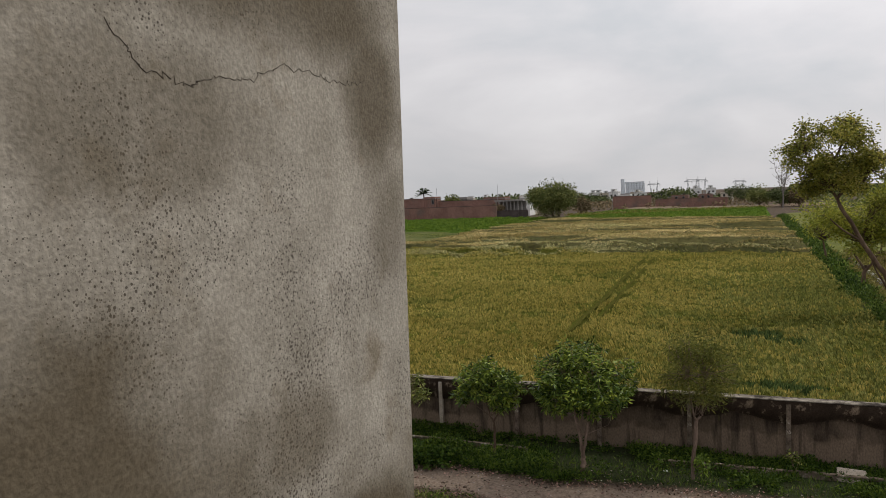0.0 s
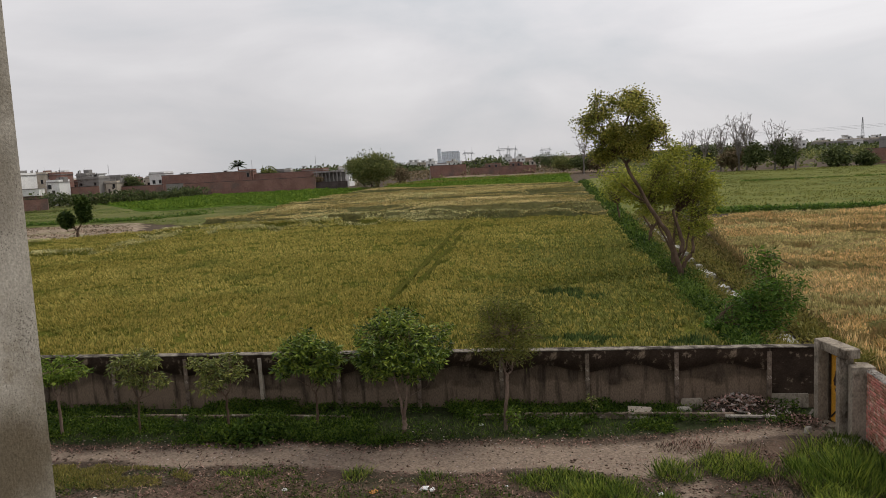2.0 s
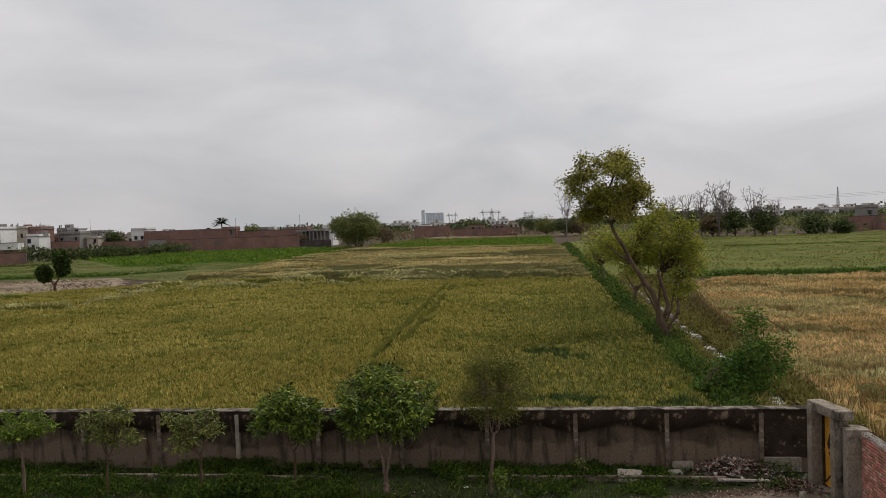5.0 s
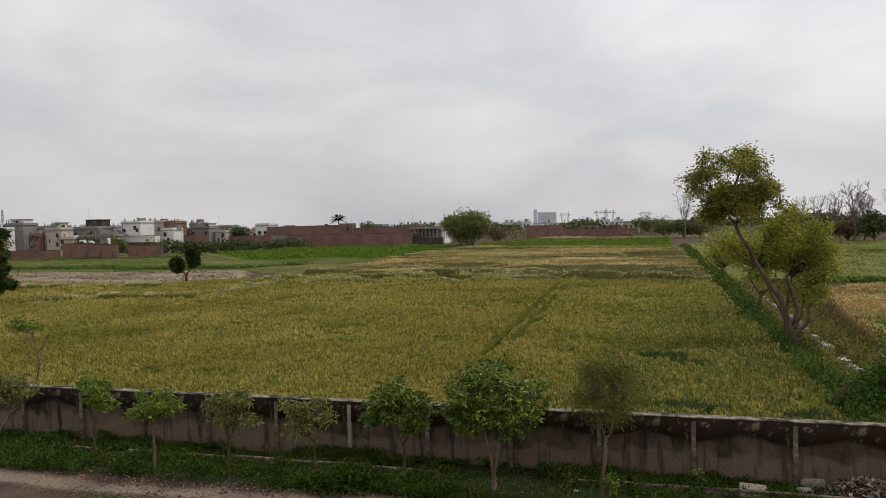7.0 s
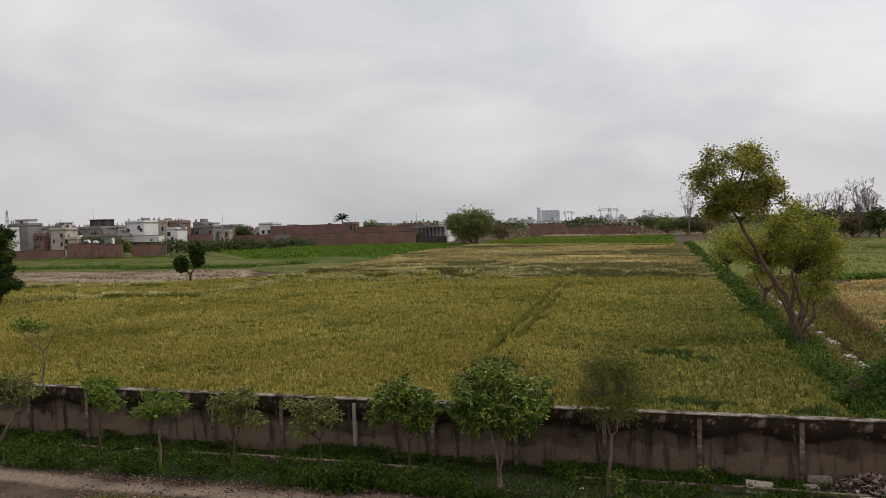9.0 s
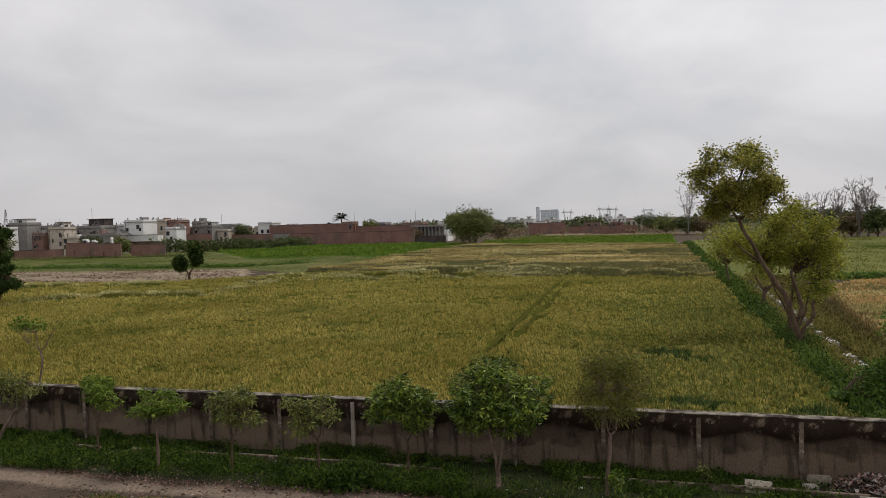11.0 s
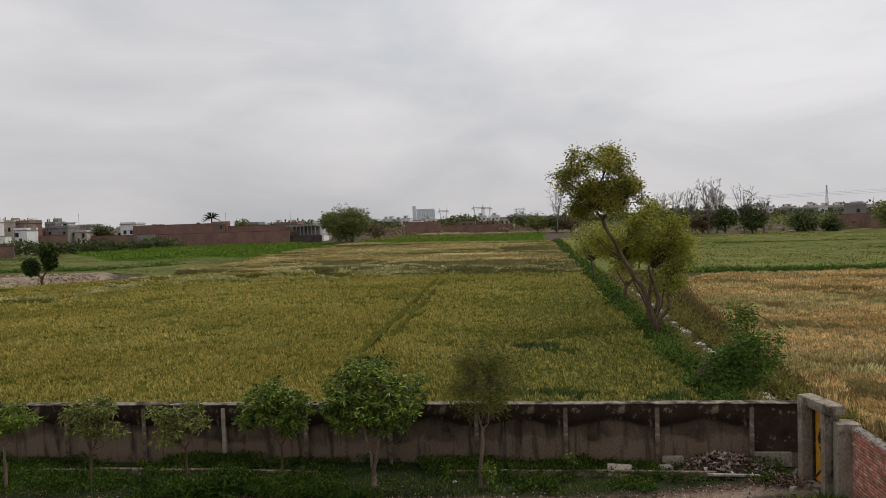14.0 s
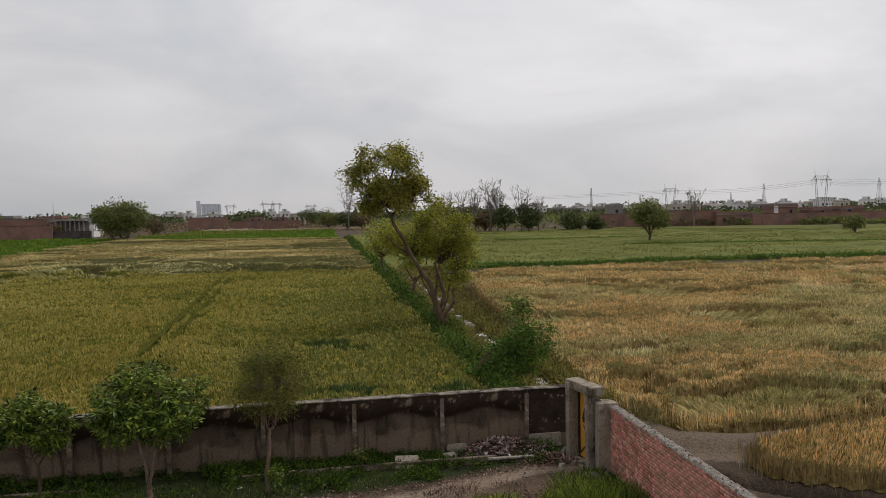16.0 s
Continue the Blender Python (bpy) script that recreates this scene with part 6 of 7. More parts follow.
v, f = blades(x[k], y[k], 0 * x[k], 0.16, 0.022, 0.45)
part("grass", mesh_np("grass", v, f, M["grass_strip"]), strip)["kind"] = "stuff"
v, f = leaves(np.stack([rng.normal(-9.9, 0.55, 420), rng.normal(22.0, 0.28, 420), rng.uniform(0.02, 0.35, 420)], -1), 0.16, 0.07, -0.2, 0.12, 5)
part("creeper", mesh_np("creeper", v, f, M["weed"]), strip, "spreading leafy creeper by the path")["kind"] = "stuff"


def grass_clump(cx, cy, rx, ry, n, h, material, label, lean=0.50, wd=0.019):
    ob = thing("grass_clump", 0, 0, label=label, category="grass", kind="stuff", group="grass clumps in the yard")
    n = int(n * 0.95)
    a, r = rng.uniform(0, 2 * np.pi, n), np.sqrt(rng.uniform(0, 1, n))
    x, y = cx + rx * r * np.cos(a), cy + ry * r * np.sin(a)
    k = (value_noise(x, y, 0.55, int(abs(cx * 7 + cy))) > 0.32) & (x < 8.2)
    x, y, r = x[k], y[k], r[k]
    hh = h * (1.1 - 0.5 * r) * (0.6 + 0.8 * value_noise(x, y, 0.7, 111))
    v, f = blades(x, y, ground_z(x, y) - 0.01, hh, wd, lean)
    ob_part = part("blades", mesh_np("blades", v, f, material), ob)
    ob_part["kind"] = "stuff"
    return ob


grass_clump(1.15, 17.85, 1.45, 1.0, 3800, 0.52, M["grass"], "tall green grass clump on bare soil")
grass_clump(-0.2, 19.15, 1.3, 0.55, 1500, 0.32, M["grass"], "low green grass patch beside the path")
grass_clump(2.8, 19.75, 0.65, 0.5, 700, 0.42, M["grass"], "tufted green grass clump")
grass_clump(4.7, 20.3, 1.25, 0.9, 2300, 0.5, M["grass"], "tall green grass clump near the path")
grass_clump(6.9, 19.6, 1.4, 1.9, 4600, 0.6, M["grass"], "tall rank grass along the brick wall")
grass_clump(6.2, 17.0, 1.6, 1.4, 3400, 0.52, M["grass"], "rank green grass in the yard's corner")
grass_clump(6.3, 14.8, 1.9, 1.3, 2600, 0.5, M["grass"], "rank green grass in the yard's corner")
grass_clump(7.6, 21.6, 0.6, 0.7, 600, 0.35, M["weed"], "leafy weeds at the gate's foot")
grass_clump(3.3, 16.9, 0.6, 0.45, 520, 0.36, M["grass"], "small tufted grass clump")
grass_clump(-13.8, 19.15, 3.6, 0.85, 11000, 0.16, M["grass_dry"], "yellow-green short grass beside the path", 0.5)
grass_clump(-5.0, 16.7, 2.2, 1.3, 1500, 0.26, M["track_grass"], "straggly dry grass and weeds", 0.5)
grass_clump(-3.8, 19.25, 1.0, 0.32, 520, 0.20, M["grass"], "low green grass by the path")
grass_clump(-5.4, 19.35, 0.55, 0.35, 420, 0.26, M["grass"], "low green grass by the path")
grass_clump(-8.8, 19.5, 0.85, 0.22, 380, 0.14, M["grass"], "low green grass by the path")
grass_clump(-1.95, 17.2, 0.55, 0.42, 420, 0.24, M["grass"], "small green grass tuft")
grass_clump(-6.6, 17.7, 0.7, 0.45, 420, 0.2, M["weed"], "small leafy weeds")
grass_clump(-10.9, 17.3, 0.35, 0.3, 220, 0.28, M["weed"], "small dark green weed")
grass_clump(-3.2, 17.3, 1.5, 0.9, 1500, 0.2, M["grass_strip"], "low dark green grass round a fence post", 0.6)
grass_clump(-3.9, 15.6, 1.9, 1.3, 2600, 0.24, M["grass_strip"], "low dark green weedy grass", 0.6)
grass_clump(4.9, 17.9, 0.7, 0.6, 420, 0.34, M["straw"], "dead brown grass tuft", 0.5)
grass_clump(5.4, 19.4, 0.55, 0.45, 420, 0.32, M["straw"], "dead brown weeds in the grass", 0.5)
grass_clump(4.0, 21.6, 1.5, 0.5, 700, 0.2, M["straw"], "dry stalks beside the path", 0.6)
for gxx, gyy in ((9.2, 16.5), (9.3, 20.0), (9.0, 22.8)):
    grass_clump(gxx, gyy, 0.3, 0.8, 160, 0.2, M["grass_dry"], "thin dry grass behind the brick wall", 0.6)

debris = thing("ground_litter", 0, 0, label="dry leaves, straw and small stones strewn over the soil", category="litter", kind="stuff")
x, y = rng.uniform(-18, 8, 30000), rng.uniform(12.5, 21.2, 30000)
wgt = 0.14 + 0.25 * value_noise(x, y, 1.1, 105) + 0.75 * patches(x, y, STRAW) - 0.22 * path_mask(x, y)
k = rng.uniform(0, 1, len(x)) < wgt
x, y = x[k], y[k]
v, f = leaves(np.stack([x, y, ground_z(x, y) + 0.02], -1), 0.12, 0.026, -0.02, 0.05, 3)
part("straw", mesh_np("straw", v, f, M["straw"]), debris)["kind"] = "stuff"
x, y = rng.uniform(-20, 8, 3000), rng.uniform(12.5, 23.2, 3000)
v, f = leaves(np.stack([x, y, ground_z(x, y) + 0.01], -1), 0.05, 0.045, -0.3, 0.02, 2)
part("pebbles", mesh_np("pebbles", v, f, M["rubble"]), debris)["kind"] = "stuff"
x = rng.uniform(-20, 7, 1300)
y = np.interp(x, [p[0] for p in PATH_N], [p[1] for p in PATH_N]) + rng.normal(0.0, 0.22, len(x))
v, f = leaves(np.stack([x, y, 0.03 + 0 * x], -1), 0.09, 0.04, -0.1, 0.03, 2)
part("dead_leaves", mesh_np("dead_leaves", v, f, M["straw"]), debris)["kind"] = "stuff"

octa = np.array([(1, 0, 0), (-1, 0, 0), (0, 1, 0), (0, -1, 0), (0, 0, 1), (0, 0, -1)], float)
octa_f = np.array([(0, 2, 4), (2, 1, 4), (1, 3, 4), (3, 0, 4), (2, 0, 5), (1, 2, 5), (3, 1, 5), (0, 3, 5)])


def lumps(x, y, size, flat=0.55):
    """Small uneven clods, half sunk in the soil: vertices and triangles."""
    n = len(x)
    r = size * rng.uniform(0.35, 1.0, (n, 1, 1)) ** 2
    v = octa[None] * rng.uniform(0.55, 1.15, (n, 6, 3)) * r * np.array([1, 1, flat])
    a = rng.uniform(0, 6.28, n)
    ca, sa = np.cos(a)[:, None], np.sin(a)[:, None]
    vx, vy = v[..., 0] * ca - v[..., 1] * sa, v[..., 0] * sa + v[..., 1] * ca
    v = np.stack([vx + x[:, None], vy + y[:, None], v[..., 2] + (ground_z(x, y) + 0.004)[:, None]], -1)
    return v.reshape(-1, 3), (octa_f[None] + 6 * np.arange(n)[:, None, None]).reshape(-1, 3)


x, y = rng.uniform(-18, 8, 11000), rng.uniform(12.5, 21.5, 11000)
k = rng.uniform(0, 1, len(x)) < 0.25 + 0.75 * soft(value_noise(x, y, 1.4, 108), 0.4, 0.7) - 0.6 * path_mask(x, y)
v, f = lumps(x[k], y[k], 0.085)
part("clods", mesh_np("clods", v, f, M["clod"]), debris, "clods of dry earth")["kind"] = "stuff"
x, y = rng.uniform(-18, 8, 2600), rng.uniform(12.5, 23, 2600)
v, f = lumps(x, y, 0.05)
part("chips", mesh_np("chips", v, f, M["shard"]), debris, "pale chips of brick and plaster")["kind"] = "stuff"
sprigs = thing("yard_weeds", 0, 0, label="scattered small green weeds sprouting from bare soil", category="weeds", kind="stuff")
x, y = rng.uniform(-18, 8, 9000), rng.uniform(12.5, 20.2, 9000)
k = (soft(value_noise(x, y, 1.2, 109), 0.50, 0.72) > rng.uniform(0.1, 1, len(x))) & (path_mask(x, y) < 0.2) & (patches(x, y, BARE) < 0.4)
x, y = x[k], y[k]
v, f = leaves(np.stack([x, y, ground_z(x, y) + 0.03], -1), 0.10, 0.03, -0.5, 0.07, 6)
part("foliage", mesh_np("foliage", v, f, M["grass_strip"]), sprigs)["kind"] = "stuff"

# ---------------------------------------------------------------- rubble, stones, litter
heap = thing("rubble_heap", 5.5, 24.4, label="heap of broken stones and dark rubbish against the wall", category="rubble")
hx, hy = np.linspace(-1.5, 1.5, 30), np.linspace(-0.75, 0.6, 16)
heap_z = lambda X, Y: 0.42 * np.exp(-(X / 0.95) ** 2) * np.exp(-((Y - 0.25) / 0.42) ** 2) + 0.09 * (value_noise(X, Y, 0.16, 121) - 0.5) + 0.03
part("mound", sheet("mound", hx, hy, heap_z, M["rubble_dirt"], smooth=False), heap, "dark dirt mound")
px, py = rng.normal(0, 0.62, 520), rng.normal(0.15, 0.24, 520)
v, f = leaves(np.stack([px, py, heap_z(px, py) + 0.02], -1), 0.11, 0.06, -0.1, 0.05, 3)
tagged(part("rubble_cover", mesh_np("rubble_cover", v, f, M["rubble"]), heap, "pale broken fragments"), kind="stuff")
bm = bmesh.new()
for _ in range(90):
    qx, qy = rng.normal(0, 0.75), min(0.5, rng.normal(0.1, 0.25))
    a, b, c = rng.uniform(0.08, 0.26), rng.uniform(0.05, 0.14), rng.uniform(0.015, 0.05)
    box(bm, -a / 2, a / 2, -b / 2, b / 2, -c / 2, c / 2, m=pose(qx, qy, float(heap_z(np.array([qx]), np.array([qy]))[0]) + 0.03, rng.uniform(-50, 50), rng.uniform(-50, 50), rng.uniform(0, 360)))
tagged(part("shard_cover", mesh_bm("shard_cover", bm, M["shard"]), heap, "pale plaster and tile shards"), kind="stuff")
heap2 = thing("rubble_heap", 6.95, 23.55, label="small scatter of pale rubbish at the gate", category="rubble")
px, py = rng.normal(0, 0.42, 260), rng.normal(0, 0.24, 260)
v, f = leaves(np.stack([px, py, 0.04 + 0.14 * np.exp(-(px ** 2 + py ** 2) / 0.12)], -1), 0.08, 0.05, -0.2, 0.04, 3)
tagged(part("rubble_cover", mesh_np("rubble_cover", v, f, M["rubble"]), heap2), kind="stuff")


def slab(name, x, y, w, d, h, turn, material, label, tilt=(0, 0), z=0.0):
    bm = bmesh.new()
    box(bm, -w / 2, w / 2, -d / 2, d / 2, 0, h, bevel=min(w, d, h) * 0.2)
    for vv in bm.verts:
        vv.co += Vector(rng.normal(0, min(w, d) * 0.05, 3)) * Vector((1, 1, 0.4))
    ob = new(name, mesh_bm(name, bm, material))
    ob.matrix_basis = pose(x, y, z, tilt[0], tilt[1], turn)
    return tagged(ob, label, "stone" if name.startswith("stone") or material is M["stone"] or material is M["pale_concrete"] or material is M["concrete"] else "litter")


slab("stone_slab", 2.35, 24.1, 0.74, 0.50, 0.13, -6, M["whitewash"], "flat pale stone slab on the grass", (24, 3), 0.06)
slab("stone_block", 4.05, 24.75, 0.66, 0.22, 0.36, 2, M["concrete"], "pale concrete lump against the wall's foot")
slab("stone_block", 3.75, 24.35, 0.42, 0.28, 0.2, 20, M["stone"], "pale broken stone beside the rubble")
slab("plank", 5.6, 23.8, 1.5, 0.1, 0.07, 4, M["stone"], "pale board lying before the rubble", (0, 2), 0.08)
slab("concrete_patch", 7.0, 24.9, 1.2, 0.08, 0.46, 0, M["concrete"], "paler patched plaster at the wall's foot")
slab("stone_slab", 7.7, 21.9, 0.75, 0.35, 0.12, 10, M["stone"], "pale stone slab among weeds at the gate", (3, 5))
slab("stone_block", 6.9, 22.7, 0.2, 0.15, 0.2, 30, M["stone"], "pale upright stone near the gate")


def crumpled(x, y, w, material, label, flat=0.5, name="plastic_bag"):
    """A crumpled scrap: a ball of facets, squashed on the ground."""
    bm = bmesh.new()
    w *= 0.72
    bmesh.ops.create_icosphere(bm, subdivisions=2, radius=w / 2)
    for vv in bm.verts:
        vv.co *= rng.uniform(0.65, 1.2)
        vv.co.z = max(vv.co.z * flat, -w * 0.1)
    ob = new(name, mesh_bm(name, bm, material))
    ob.matrix_basis = pose(x, y, float(ground_z(np.array([x]), np.array([y]))[0]) + w * 0.08, 0, 0, rng.uniform(0, 360))
    return tagged(ob, label, "litter", "litter in the yard")


for x, y, w in ((4.05, 18.0, 0.24), (4.3, 17.9, 0.22), (-0.3, 18.3, 0.17), (-3.6, 18.8, 0.36), (-3.4, 18.75, 0.25), (-7.3, 18.6, 0.22), (-2.0, 17.6, 0.2), (-8.3, 16.6, 0.24), (-8.0, 16.55, 0.3),
                (-4.9, 16.0, 0.2), (0.9, 16.0, 0.16), (1.25, 15.7, 0.28), (-12.3, 17.9, 0.14), (2.25, 18.6, 0.2), (-1.5, 19.0, 0.12), (-1.6, 17.1, 0.14), (0.5, 17.4, 0.14), (-2.6, 23.4, 0.2), (5.9, 18.3, 0.16), (-5.9, 16.6, 0.15)):
    crumpled(x, y, w, M["litter_white"], "crumpled white plastic scrap on the soil")
crumpled(-4.9, 18.6, 0.3, M["litter_orange"], "faded orange plastic scrap in the grass", 0.35)
crumpled(-0.85, 17.0, 0.5, M["ash"], "small black burnt patch of ash", 0.12, "ash_patch")
crumpled(-8.6, 16.3, 0.2, M["litter_white"], "crumpled bluish plastic scrap", 0.5)

# fence post with barbed wire
post = thing("fence_post", -3.2, 15.0, label="dark rusty steel fence post with barbed wire", category="post")
bm = bmesh.new()
box(bm, -0.105, 0.105, -0.012, 0.012, -0.3, 1.55, bevel=0.004)
box(bm, -0.105, -0.081, -0.012, 0.15, -0.3, 1.55, bevel=0.004)
part("shaft", mesh_bm("shaft", bm, M["rust_dark"]), post, "dark rusty angle iron")
for pts in ([(-0.06, -0.03, 1.66), (-0.08, -0.02, 1.52), (-0.10, -0.2, 1.36), (-0.28, -1.2, 1.1), (-0.62, -3.2, 0.9), (-0.9, -5.0, 0.95)],
            [(0.11, 0.0, 1.28), (0.08, -0.06, 1.16), (0.0, -0.5, 1.02), (-0.16, -1.6, 0.7), (-0.4, -4.0, 0.5)]):
    way = bend(pts, 40, 0.012)
    bits = [tube(way, 0.005, 0.005, 5)]
    for q in way[3::4]:
        for _ in range(2):
            d = rng.normal(0, 0.035, 3)
            bits.append(tube([q - d, q, q + d], 0.004, 0.003, 4))
    v, f = join(bits)
    part("barbed_wire", mesh_np("barbed_wire", v, f, M["wire"]), post, "loose barbed wire strand")


# ---------------------------------------------------------------- far houses and walls
def window(parent, x, z, w, h, y=0.0, frame_mat="far_grey"):
    fr = bmesh.new()
    t = 0.10
    for d in ((x - w / 2 - t, x + w / 2 + t, z - t, z), (x - w / 2 - t, x + w / 2 + t, z + h, z + h + t), (x - w / 2 - t, x - w / 2, z, z + h), (x + w / 2, x + w / 2 + t, z, z + h)):
        box(fr, d[0], d[1], y - 0.12, y - 0.003, d[2], d[3])
    wn = part("window", mesh_bm("window", fr, M[frame_mat]), parent)
    pane = bmesh.new()
    box(pane, x - w / 2, x + w / 2, y - 0.03, y - 0.004, z, z + h)
    part("pane", mesh_bm("pane", pane, M["glass_dark"]), wn)


def house(x, y, w, d, h, wall, label, windows=(), parapet=0.7, slab_mat="far_grey", door=None, upper=None, turn=0.0, sunshade=True, tank=None):
    """A flat-roofed house; its front stands on the line y, facing the field. windows: (x, z, width, height) from the front's left foot."""
    ob = thing("house", x, y, label=label, category="house", turn=turn)
    part("wall", box_mesh("wall", M[wall], (0, w, 0, d, -0.3, h - parapet - 0.2)), ob)
    part("roof", box_mesh("roof", M[slab_mat], (-0.3, w + 0.3, -0.35, d + 0.2, h - parapet - 0.2, h - parapet)), ob, "flat concrete roof slab")
    part("parapet", box_mesh("parapet", M[wall], (0, w, 0.0, 0.22, h - parapet, h), (0, w, d - 0.22, d, h - parapet, h), (0, 0.22, 0.22, d - 0.22, h - parapet, h), (w - 0.22, w, 0.22, d - 0.22, h - parapet, h)), ob)
    for wx, wz, ww, wh in windows:
        window(ob, wx, wz, ww, wh)
        if sunshade:
            part("sunshade", box_mesh("sunshade", M[slab_mat], (wx - ww / 2 - 0.3, wx + ww / 2 + 0.3, -0.6, -0.002, wz + wh + 0.12, wz + wh + 0.22)), ob)
    if door:
        part("door", box_mesh("door", M["far_dark"], (door - 0.55, door + 0.55, -0.06, -0.003, 0, 2.1)), ob)
    if upper:
        ux, uw, uh, um = upper
        room = part("roof_room", box_mesh("roof_room", M[um], (ux, ux + uw, d * 0.25, d * 0.85, h - parapet, h + uh)), ob)
        part("room_roof", box_mesh("room_roof", M[slab_mat], (ux - 0.4, ux + uw + 0.4, d * 0.25 - 0.5, d * 0.85 + 0.3, h + uh, h + uh + 0.18)), room)
        window(room, ux + uw * 0.5, h - parapet + (uh + parapet) * 0.35, min(1.3, uw * 0.4), (uh + parapet) * 0.4, y=d * 0.25)
    if tank:
        bm = bmesh.new()
        bmesh.ops.create_cone(bm, cap_ends=True, segments=14, radius1=0.7, radius2=0.62, depth=1.5, matrix=Matrix.Translation((tank, d * 0.5, h - parapet + 0.75)))
        part("water_tank", mesh_bm("water_tank", bm, M["far_dark"]), ob, "black plastic roof tank")
    return ob


def stairs(parent, x0, z0, x1, z1, y, material):
    """An outside flight with its solid balustrade, along the front."""
    n = 12
    flight = None
    for k in range(n):
        xa, xb = x0 + (x1 - x0) * k / n, x0 + (x1 - x0) * (k + 1) / n
        zt = z0 + (z1 - z0) * (k + 1) / n
        me = box_mesh("step", M[material], (min(xa, xb), max(xa, xb), y - 1.2, y - 0.01, zt - 0.7, zt))
        if flight is None:
            flight = part("outside_stair", me, parent, "solid concrete outside stair")
        else:
            part("step", me, flight)


def clutter(ob, w, d, h, seed):
    """What stands on a roof: pillars left for the next storey, a dish, pipes and a small stair head."""
    r = np.random.default_rng(seed)
    for k in range(int(r.integers(2, 5))):
        px, ph = r.uniform(0.3, w - 0.3), r.uniform(0.5, 1.3)
        part("pillar", box_mesh("pillar", M["far_grey"], (px - 0.14, px + 0.14, 0.25, 0.53, h - 0.68, h + ph)), ob)
    px = r.uniform(0.5, w - 1.5)
    part("stair_head", box_mesh("stair_head", M[("far_grey", "far_brick", "far_white")[int(r.integers(0, 3))]], (px, px + r.uniform(1.2, 2.4), d * 0.4, d * 0.8, h - 0.7, h + r.uniform(0.5, 1.3))), ob)
    v, f = tube([(w * 0.9, 0.4, h - 0.7), (w * 0.9, 0.4, h + r.uniform(1.2, 2.6))], 0.05, 0.04, 5)
    part("pipe", mesh_np("pipe", v, f, M["steel"]), ob)
    part("drainpipe", box_mesh("drainpipe", M["far_dark"], (w * 0.06, w * 0.06 + 0.12, -0.10, -0.004, 0, h - 1.0)), ob)
    # flat dark panels on the front, coloured as the shade inside openings
    for k in range(int(r.integers(1, 4))):
        px, pz = r.uniform(0.6, w - 1.2), r.uniform(0.3, 0.75) * h
        part("opening", box_mesh("opening", M["far_dark"], (px, px + r.uniform(0.6, 1.4), -0.05, -0.004, pz, pz + r.uniform(0.9, 1.8))), ob, "dark panel standing for the shade in an unglazed opening")


row = ((-239.9, 225, 8.9, 7, 12.6, "far_grey", "grey cement house with a shaded roof room", (1.0, 6.5, 1.3, "far_white")), (-235.5, 214, 5.6, 6, 11.0, "far_white", "whitewashed house beside grey ones", None),
       (-231.0, 232, 7.5, 7, 11.2, "far_brick", "dull brick house with unfinished roof", None), (-224.6, 226, 8.6, 7, 11.2, "far_grey", "dark grey weathered house with roof clutter", (5.2, 2.8, 1.0, "far_cream")),
       (-221.5, 218, 5.0, 5, 8.4, "far_brick", "low brick house with a flat roof", None), (-216.0, 220, 7.2, 6, 10.4, "far_cream", "cream house front with tall dark windows", None),
       (-215.0, 229, 14.6, 8, 10.6, "far_grey", "wide grey unfinished house with roof room and stair", (7.4, 7.0, 2.4, "far_dark")), (-209.0, 219, 6.6, 5, 6.8, "far_cream", "low cream outbuilding before the houses", None),
       )
row += ((-202.0, 221, 15.4, 6, 7.6, "far_grey", "long low grey house with a flat roof", None), (-202.9, 237, 7.6, 7, 10.8, "far_white", "white lower wing of a house", None),
       (-195.0, 235, 8.6, 8, 12.3, "far_white", "white two-storey house with an outside stair", None), (-192.4, 246, 7.6, 7, 12.4, "far_cream", "cream house with a white parapet", None),
       (-185.0, 247, 5.4, 7, 12.0, "far_brick", "bare brick upper storey of a house", None), (-180.6, 240, 5.0, 6, 9.3, "far_white", "small white house block", None),
       (-190.0, 261, 7.4, 6, 9.0, "far_brick", "brick house with pale bands", None), (-184.8, 263, 4.2, 6, 11.4, "far_grey", "narrow grey house with roof posts", None),
       (-181.6, 259, 8.8, 7, 9.8, "far_grey", "grey cement house behind others", (5.0, 3.0, 0.9, "far_white")), (-172.5, 262, 5.2, 6, 7.8, "far_cream", "small cream house behind a hedge", None))
for k, (x, y, w, d, h, wl, lab, up) in enumerate(row):
    n = max(2, int(w / 2.8))
    bay = w / n
    ob = house(x, y, w, d, h, wl, lab, [((i + 0.5) * bay, zf * h, 0.9 + 0.35 * ((i + k) % 2), 1.0 + 0.4 * ((i * 2 + k) % 2)) for i in range(n) for zf in (0.66, 0.34) if (i + k + int(zf * 3)) % 3], upper=up, tank=w * 0.75 if k % 4 == 1 else None, sunshade=k % 2 == 0, door=w * 0.4)
    clutter(ob, w, d, h, 900 + k)
    if lab.startswith("wide grey"):
        stairs(ob, 14.4, 10.8, 19.4, 7.8, 0.0, "far_grey")
    if lab.startswith("white two"):
        stairs(ob, -1.0, 9.2, 4.4, 6.4, -0.2, "far_grey")
terrace = thing("terrace", -192.5, 230, label="white terrace wall before the house", category="wall")
part("wall", box_mesh("wall", M["far_white"], (0, 16.3, 0, 3.0, 4.2, 6.5)), terrace)
part("under_wall", box_mesh("under_wall", M["far_brick"], (0, 16.3, 0.6, 3.0, -0.3, 4.19)), terrace, "dim brick lower wall")
part("coping", box_mesh("coping", M["far_grey"], (-0.2, 16.5, -0.2, 3.1, 6.504, 6.7)), terrace)
